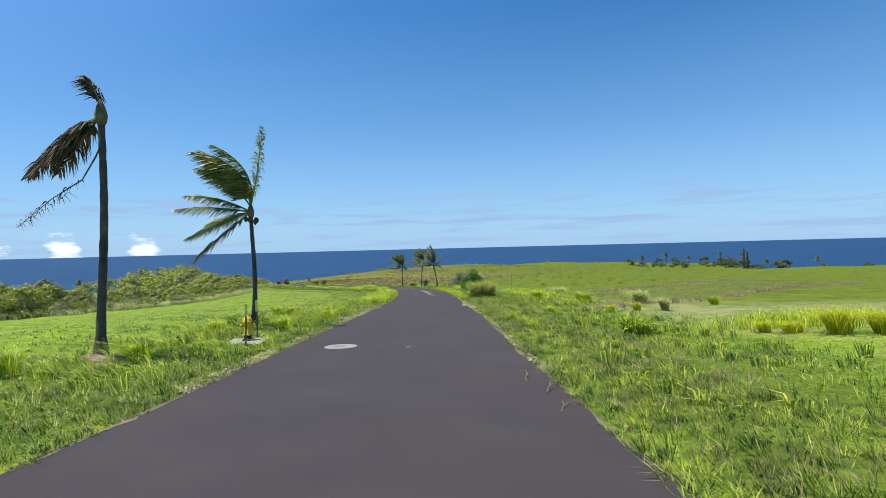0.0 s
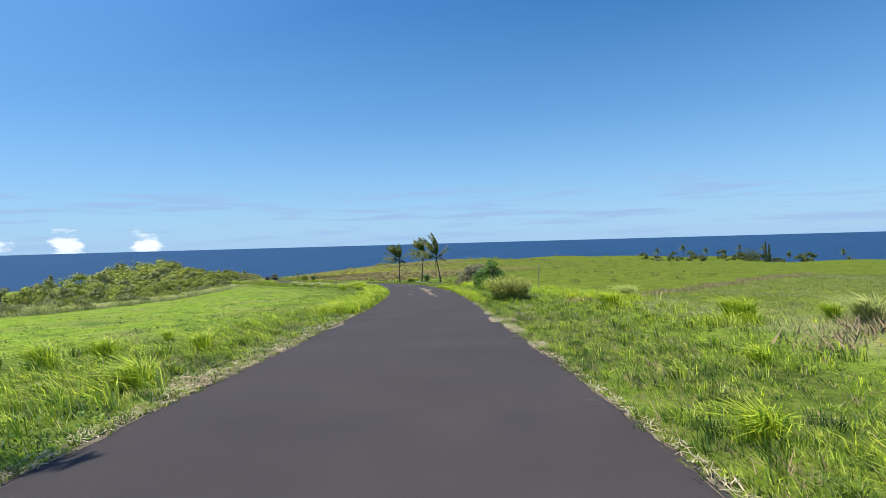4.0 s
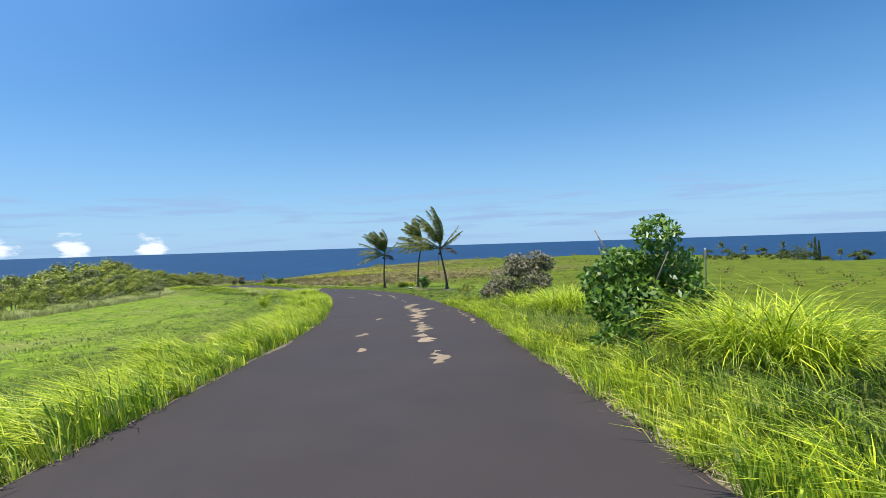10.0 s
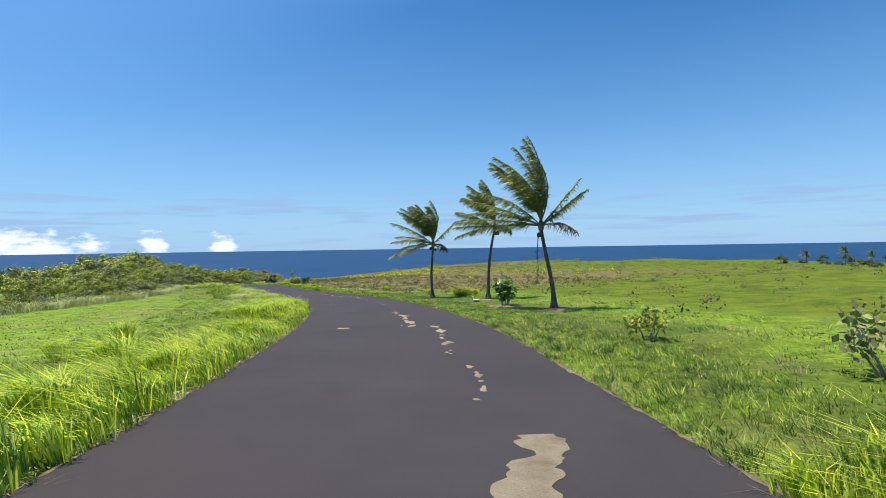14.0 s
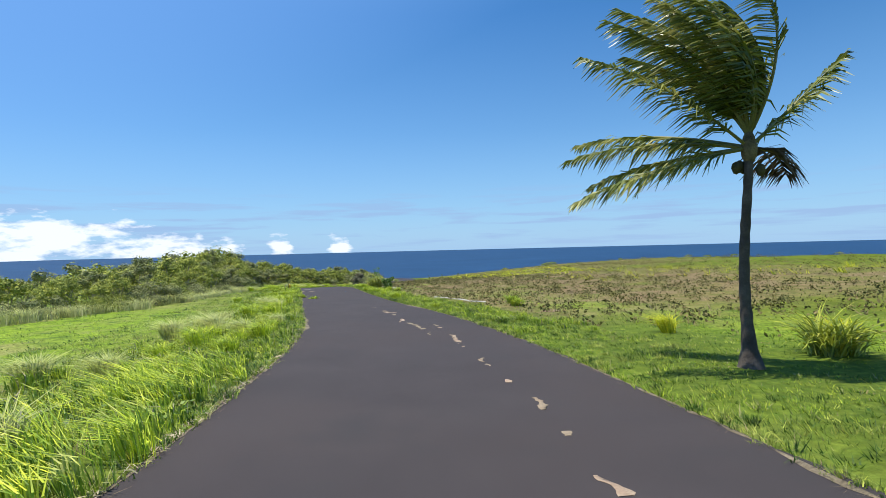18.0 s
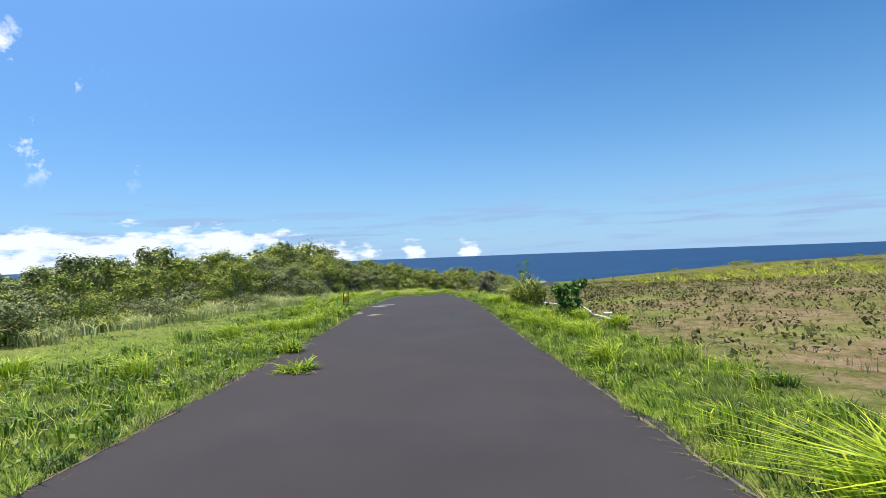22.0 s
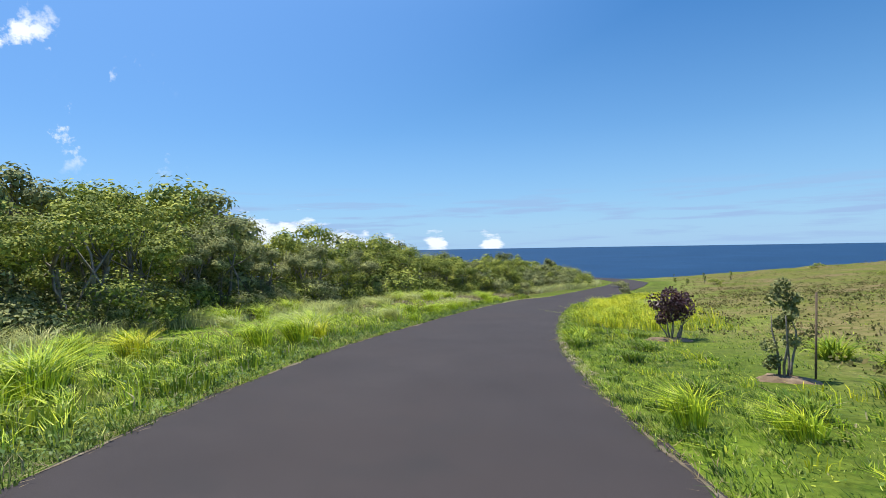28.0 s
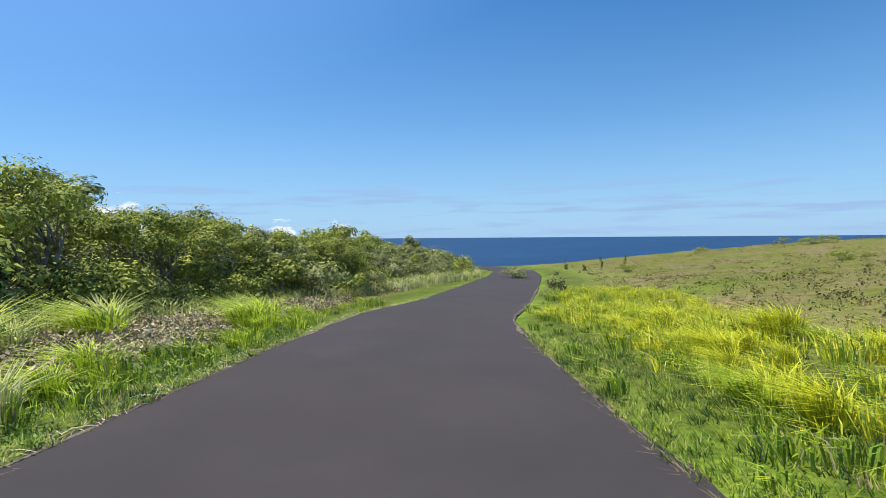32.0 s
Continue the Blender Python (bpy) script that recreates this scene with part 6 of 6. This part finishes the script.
# two dry field edges running off to the north-east, and yellow stands on the first of them
for (ax, ay), (bx, by), n in (((8.5, 24.0), (62, 67), 3000), ((8.2, 40.4), (48, 73), 3000)):
    u = rng.uniform(0, 1, n) ** 1.15
    p = np.stack([ax + (bx - ax) * u, ay + (by - ay) * u], 1) + rng.normal(0, 0.45, (n, 2))
    b = np.stack([p[:, 0], p[:, 1], land(p[:, 0], p[:, 1])], 1)
    dry.q.add(*blades(b, rng.uniform(0.12, 0.42, n), rng.uniform(0.03, 0.07, n), WIND * 0.3, rng, 0.5, 0.6, single=True))
for cx, cy, sx, sy, n in ((10.6, 14.0, 2.6, 0.7, 900), (14.5, 17.5, 2.4, 1.2, 900), (10.6, 44.0, 0.9, 3.0, 1500), (11.5, 41.0, 1.2, 0.8, 700), (9.2, 28.2, 1.0, 0.8, 400)):
    p = np.array((cx, cy)) + rng.normal(0, 0.5, (n, 2)) * (sx, sy)
    b = np.stack([p[:, 0], p[:, 1], land(p[:, 0], p[:, 1])], 1)
    tall.q.add(*blades(b, rng.uniform(0.25, 0.6, n), rng.uniform(0.012, 0.024, n), WIND * 0.4, rng, 0.7, 0.5))
# stubble on the strip of field between those two edges
u, w = rng.uniform(0, 1, 30000) ** 1.5, rng.uniform(0, 1, 30000)
p = np.stack([8.8 + 42 * u, 24 + 16.0 * w + 34.0 * u], 1) + rng.normal(0, 0.15, (30000, 2))
keep = wave(p[:, 0], p[:, 1], 2.2, 99) > -0.55
p = p[keep]
b = np.stack([p[:, 0], p[:, 1], land(p[:, 0], p[:, 1])], 1)
stubble.q.add(*blades(b, rng.uniform(0.07, 0.20, len(b)), 0.010 + 0.0009 * p[:, 0] * rng.uniform(0.5, 1.2, len(b)), WIND * 0.3, rng, 0.5, 0.6, single=True))
# cut grass lying along the edges of the lane
for s0, s1, d0, d1, n, deep in ((22, 35.6, EL + 0.02, EL - 0.75, 5200, 0.05), (35, 44, EL + 0.03, EL - 0.32, 2400, 0.04), (8, 24, EL + 0.02, EL - 0.30, 2200, 0.03), (31.9, 33.7, ER - 0.30, ER + 0.55, 1500, 0.07), (35.4, 36.6, ER - 0.16, ER + 0.12, 420, 0.04), (33.3, 35.0, ER + 0.9, ER + 1.7, 500, 0.10), (28.6, 31.2, ER - 0.12, ER + 0.25, 700, 0.05),
                            (25.6, 26.6, ER - 0.10, ER + 0.25, 300, 0.04), (36, 52, ER - 0.03, ER + 0.14, 1100, 0.03), (9, 26, ER - 0.03, ER + 0.14, 1100, 0.03), (37.6, 39.4, 4.3, 5.6, 380, 0.10), (60, 110, EL + 0.02, EL - 0.14, 1800, 0.03), (205, 226, EL + 0.03, EL - 0.3, 900, 0.04), (180, 200, ER - 0.03, ER + 0.2, 700, 0.03)):
    b, s_, d_ = scatter(rng, n, s0, s1, d0, d1)
    if d1 < d0:
        b = b[(wave(b[:, 0], b[:, 1], 1.1, 98) > -0.45)]
    m = len(b)
    b[:, 2] += 0.022 + rng.uniform(0, 1, m) ** 2 * deep
    a, pitch = rng.uniform(0, 6.28, m), rng.normal(0, 0.16, m)
    along_v = np.stack([np.cos(a), np.sin(a), pitch], 1) * rng.uniform(0.03, 0.11, m)[:, None]
    across = np.stack([-np.sin(a), np.cos(a), rng.normal(0, 0.4, m)], 1) * rng.uniform(0.0025, 0.0055, m)[:, None]
    bend = np.array((0, 0, 1.0)) * rng.uniform(0.0, 0.022, m)[:, None] + across * rng.uniform(-4, 4, m)[:, None]
    v = np.stack([b - along_v - across, b - along_v + across, b + bend + across, b + bend - across, b + along_v + across, b + along_v - across], 1).reshape(-1, 3)
    o = np.arange(m)[:, None] * 6
    clippings.add(v, np.concatenate([o + np.array([[0, 1, 2, 3]]), o + np.array([[3, 2, 4, 5]])]))
tagged(new("cut_grass", clippings.mesh("cut_grass", (cut_mat,), False)), "pale dry cut grass lying along the lane's edge", "cut grass", kind="stuff")
# broad-leaved weeds
for n, span, side, size in ((13000, FULL, (EL, EL - 4), 0.055), (9000, (96, 165), (EL, EL - 3.5), 0.07), (9000, FULL, (ER + 0.4, ER + 6), 0.05), (8000, (150, 222), (EL, EL - 3), 0.06), (8000, (-4, 160), (EL - 4, EL - 16), 0.075), (20000, (150, 216), (EL + 0.02, EL - 1.6), 0.045), (8000, (0, 60), (EL, EL - 1.4), 0.045)):
    b, s, d = scatter(rng, n, *span, *side)
    w = wave(b[:, 0], b[:, 1], 3.0, 91)
    b = b[w > (0.0 if size > 0.05 else -0.55)]
    b[:, 2] += rng.uniform(0.03, 0.20, len(b)) * (1 if size > 0.05 else 0.8)
    weeds.add(*leaves(b, size * rng.uniform(0.6, 1.3, len(b)), rng, 0.9, 0.7))
# pale cane grass along the foot of the trees
for depth, n, hh in ((-0.6, 9000, (0.5, 1.1)), (-2.6, 5000, (0.35, 0.8))):
    t = rng.uniform(20, seg_b[-1] - 5, n)
    t = t[wave(t, t * 0.3, 7.0, 95) > -0.4]
    p = np.stack([np.interp(t, seg_b, BELT[:, 0]), np.interp(t, seg_b, BELT[:, 1])], 1)
    g = np.stack([np.interp(t + 1, seg_b, BELT[:, 0]), np.interp(t + 1, seg_b, BELT[:, 1])], 1) - p
    nr = np.stack([-g[:, 1], g[:, 0]], 1)
    p = p + nr * (depth + rng.normal(0, 0.55, (len(t), 1)))
    b = np.stack([p[:, 0], p[:, 1], land(p[:, 0], p[:, 1])], 1)
    pale.q.add(*blades(b, rng.uniform(*hh, len(b)), rng.uniform(0.025, 0.05, len(b)), WIND * 0.6, rng, 0.7, 0.4))
# low scrub dotted over the eastern fields
scrub = Quads()
for n, span, side, hgt in ((1000, (104, 168), (5.6, 30), 0.28), (500, (100, 290), (7.5, 60), 0.28), (700, (165, 250), (7.5, 30), 0.24), (700, (100, 290), (25, 120), 0.55), (90, (60, 108), (10, 40), 0.35), (420, (200, 238), (EL - 2.5, EL - 9), 0.26)):
    c, s, d = scatter(rng, n, *span, *side)
    for p in c:
        m = 24
        r = hgt * rng.uniform(0.5, 1.3)
        pts = clump_points(rng, m, p + np.array((0, 0, r * 0.6)), (r * 1.3, r * 1.3, r * 0.7))
        scrub.add(*leaves(pts, np.minimum(r, 0.32) * rng.uniform(0.32, 0.62, m), rng, 0.5, 0.6))
# withered creeper on the bank below the trees
creeper = Quads()
b, s_, d_ = scatter(rng, 44000, 203, 222, EL - 1.5, EL - 8.0)
w = wave(b[:, 0], b[:, 1], 1.3, 97)
b = b[w > -0.5]
w = w[w > -0.5]
b[:, 2] += rng.uniform(0.08, 0.42, len(b)) + 0.16 * w
creeper.add(*leaves(b, 0.085 * rng.uniform(0.5, 1.4, len(b)), rng, 0.7, 0.7))
tagged(new("withered_creeper", creeper.mesh("withered_creeper", (creeper_mat,), False)), "withered brown creeper tangled over the bank", "creeper", kind="stuff")
b, s_, d_ = scatter(rng, 30000, 100, 290, 8.5, 70, 1.3)
scrub.add(*leaves(b + np.array((0, 0, 0.06)), rng.uniform(0.08, 0.19, len(b)), rng, 0.4, 0.45))
tagged(new("field_scrub", scrub.mesh("field_scrub", (field_mat,), False)), "low brown-olive scrub dotted over the fields", "scrub", kind="stuff")
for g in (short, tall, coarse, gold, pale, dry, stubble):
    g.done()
tagged(new("broad_leaf_weeds", weeds.mesh("broad_leaf_weeds", (weed_mat,), False)), "low broad-leaved green weeds among the grass", "weeds", kind="stuff")


# ---- single tussocks that stand out from the sward ----
def stand(k, p, sx, sy, sz, turn):
    ob = tagged(new("grass_tussock", TUSSOCKS[k]), TUSSOCK_LABELS[k], "grass", "grass tussocks on the verges")
    ob.location, ob.scale, ob.rotation_euler = p, (sx, sy, sz), (0, 0, turn)


def tussock_mesh(seed, n, height, width, mat, lean=0.7):
    r = np.random.RandomState(seed)
    a = r.uniform(0, 6.28, n)
    b = np.stack([np.cos(a), np.sin(a), np.zeros(n)], 1) * (r.uniform(0, 1, (n, 1)) ** 0.7) * 0.20
    out = b / 0.20 * 0.65
    q = Quads()
    q.add(*blades(b - np.array((0, 0, 0.03)), r.uniform(0.55, 1.0, n) * height, r.uniform(0.6, 1.2, n) * width, out + WIND * lean, r, 0.92, 0.24))
    return q.mesh("blades", (mat,), False)


TUSSOCKS = [tussock_mesh(300, 300, 1.1, 0.021, tall_mat, 0.45), tussock_mesh(301, 260, 0.85, 0.020, tall_mat, 0.32), tussock_mesh(302, 290, 1.15, 0.021, pale_mat, 0.45),
            tussock_mesh(303, 230, 0.5, 0.019, grass_mat, 0.15), tussock_mesh(304, 320, 1.05, 0.018, gold_mat, 0.42), tussock_mesh(305, 90, 0.75, 0.017, tall_mat, 0.2)]
TUSSOCK_LABELS = ("tall arching tussock of yellow-green grass", "wind-bent tussock of bright green grass", "pale tussock of seeding cane grass", "low dark green tussock of coarse grass",
                  "golden-yellow tussock of tall grass beside the bend", "open tussock of stiff light green blades")
for span, side, kinds, n, big in (((8, 34), (EL - 0.6, EL - 4.5), (0, 1, 3), 12, 0.7), ((38, 76), (EL - 0.4, EL - 1.8), (0, 1), 16, 1.0), ((76, 116), (EL - 0.4, EL - 4.5), (0, 1, 1, 2), 20, 0.8), ((104, 165), (EL - 0.5, EL - 5), (1, 3, 3), 12, 1.0),
                             ((164, 196), (EL - 1.2, EL - 9), (0, 1, 2, 0), 22, 1.15), ((190, 226), (EL - 0.3, EL - 2.2), (0, 1, 5), 24, 1.0), ((196, 232), (EL - 5.5, EL - 9), (2, 0, 0), 14, 1.3),
                             ((104, 190), (ER + 0.3, ER + 2.6), (1, 3, 3), 20, 0.9), ((201, 226), (ER + 1.0, ER + 6.5), (4, 4, 4, 0), 30, 0.75), ((192, 202), (ER + 0.5, ER + 4), (1, 1, 3), 12, 0.9), ((168, 192), (ER + 0.8, ER + 4), (1, 3), 8, 0.9),
                             ((20, 48), (ER + 5, ER + 13), (0, 2), 8, 1.0), ((4, 48), (ER + 0.6, ER + 5), (1, 3, 5), 12, 0.6)):
    pts, ss, dd = scatter(rng, n, *span, *side)
    pts = pts[off_beds(pts)]
    for p in pts:
        k = kinds[rng.randint(len(kinds))]
        sc = rng.uniform(0.6, 1.1) * big
        stand(k, p, sc * rng.uniform(0.9, 1.5), sc * rng.uniform(0.9, 1.5), sc, rng.uniform(-0.5, 0.5))
# the large ones that stand out, singly
for k, s, d, size in ((1, 106.3, -4.0, 0.95), (2, 106.9, -4.6, 0.8), (2, 107.8, -5.6, 1.0), (2, 108.6, -7.0, 0.9), (2, 110.3, -6.2, 0.85), (1, 103.6, -4.3, 0.75), (0, 115.2, -4.3, 0.95), (0, 117.8, -4.2, 1.0), (0, 116.5, -5.4, 0.95), (1, 113.0, -4.4, 0.8),
                      (0, 207.5, -9.0, 1.6), (2, 208.6, -9.8, 1.6), (0, 209.2, -7.4, 1.7), (2, 210.4, -8.6, 1.6), (2, 206.4, -8.0, 1.4), (0, 212.0, -7.0, 1.5), (2, 213.5, -8.2, 1.6), (1, 204.0, -6.5, 1.2), (2, 202.5, -8.5, 1.3), (1, 208.6, -4.7, 1.1), (5, 200.6, -4.3, 1.0), (0, 214.2, -4.4, 1.3), (0, 216.0, -4.8, 1.3), (2, 205.0, -10.5, 1.2),
                      (2, 206.0, -3.9, 0.85), (2, 205.2, -4.5, 0.95), (2, 209.8, -7.4, 1.2), (2, 186.2, -4.6, 0.9), (2, 187.0, -5.6, 1.0), (4, 185.6, -4.0, 0.85),
                      (4, 203.2, 5.4, 0.85), (4, 204.6, 6.2, 0.8), (4, 207.0, 8.0, 0.9), (4, 206.0, 5.0, 0.75), (4, 215.0, 7.0, 0.9), (2, 203.6, 8.2, 1.0), (4, 210.5, 6.0, 0.85), (4, 212.0, 8.4, 1.2),
                      (0, 178.5, -5.4, 1.1), (0, 179.4, -6.2, 1.0), (5, 177.6, -5.0, 1.0), (0, 185.2, -4.3, 1.1), (0, 186.6, -4.6, 1.2), (0, 184.0, -4.9, 1.0), (4, 182.5, -7.2, 1.0), (1, 176.0, -6.6, 1.0),
                      (2, 121.4, -4.3, 0.9), (1, 122.3, -4.1, 0.8), (2, 122.8, -5.0, 1.0), (0, 125.4, -4.3, 1.0), (0, 126.4, -3.9, 1.0), (1, 124.0, -4.6, 0.8), (0, 83.6, -4.6, 1.15), (0, 84.3, -4.2, 1.0), (0, 85.6, -3.9, 1.15), (0, 86.5, -4.1, 1.0), (0, 87.4, -4.4, 1.0), (1, 136.0, 4.4, 0.8), (1, 136.7, 4.3, 0.75), (5, 135.4, 4.4, 0.9), (1, 138.0, 4.1, 0.8), (1, 139.2, 3.7, 0.7), (1, 137.5, 5.8, 0.8),
                      (1, 140.6, 3.8, 0.7), (3, 134.0, 3.9, 0.9), (1, 132.5, 3.7, 0.7), (1, 138.5, -5.3, 0.95), (1, 140.0, -3.9, 0.8), (1, 140.2, -4.6, 0.8), (5, 136.5, -3.9, 0.9), (1, 141.2, -3.7, 0.8), (1, 143.0, -3.8, 0.7), (0, 147.5, 3.9, 0.8), (1, 149.0, 3.8, 0.7), (1, 151.0, 3.7, 0.7), (1, 153.0, 4.4, 0.6), (0, 17.6, -4.3, 0.75), (0, 11.2, -5.4, 0.7), (1, 18.4, -4.6, 0.65)):
    x, y = place(s, d)
    stand(k, (x, y, land1(x, y) - 0.02), size * 1.25, size * 1.2, size, rng.uniform(-0.4, 0.4))
# yellow-green cane standing in the eastern field
for x, y, size in ((10.7, 12.2, 0.95), (11.1, 12.5, 0.8), (11.9, 12.1, 1.0), (12.4, 12.6, 0.9), (9.4, 13.1, 0.5), (9.8, 12.7, 0.5), (10.1, 12.8, 0.45), (9.1, 23.1, 0.6), (10.3, 23.0, 0.6), (10.2, 42.2, 0.6), (9.4, 43.4, 0.6), (10.0, 44.6, 0.6), (-3.4, 104.1, 0.7), (-0.4, 102.2, 0.8), (0.1, 102.8, 0.7)):
    stand(4, (x, y, land1(x, y) - 0.02), size * 1.2, size * 1.1, size, rng.uniform(-0.4, 0.4))
# pale clumps of cane at the foot of the trees
clumps = Quads()
t = 62.0
while t < seg_b[-1] - 30:
    p = belt_at(t)
    g = belt_at(t + 1) - belt_at(t - 1)
    x, y = p - np.array((-g[1], g[0])) / np.linalg.norm(g) * rng.uniform(0.8, 3.0)
    n, size = 190, rng.uniform(0.9, 1.5)
    off = rng.normal(0, 0.32, (n, 3)) * (1, 1, 0)
    clumps.add(*blades(off * size + np.array((x, y, land1(x, y) - 0.03)), rng.uniform(0.55, 1.05, n) * size, rng.uniform(0.016, 0.034, n), off * 1.1 + WIND * 0.35, rng, 0.9, 0.25))
    t += rng.uniform(1.2, 2.8)
tagged(new("cane_grass", clumps.mesh("cane_grass", (pale_mat,), False)), "pale seeding clumps of cane grass below the trees", "grass", kind="stuff")
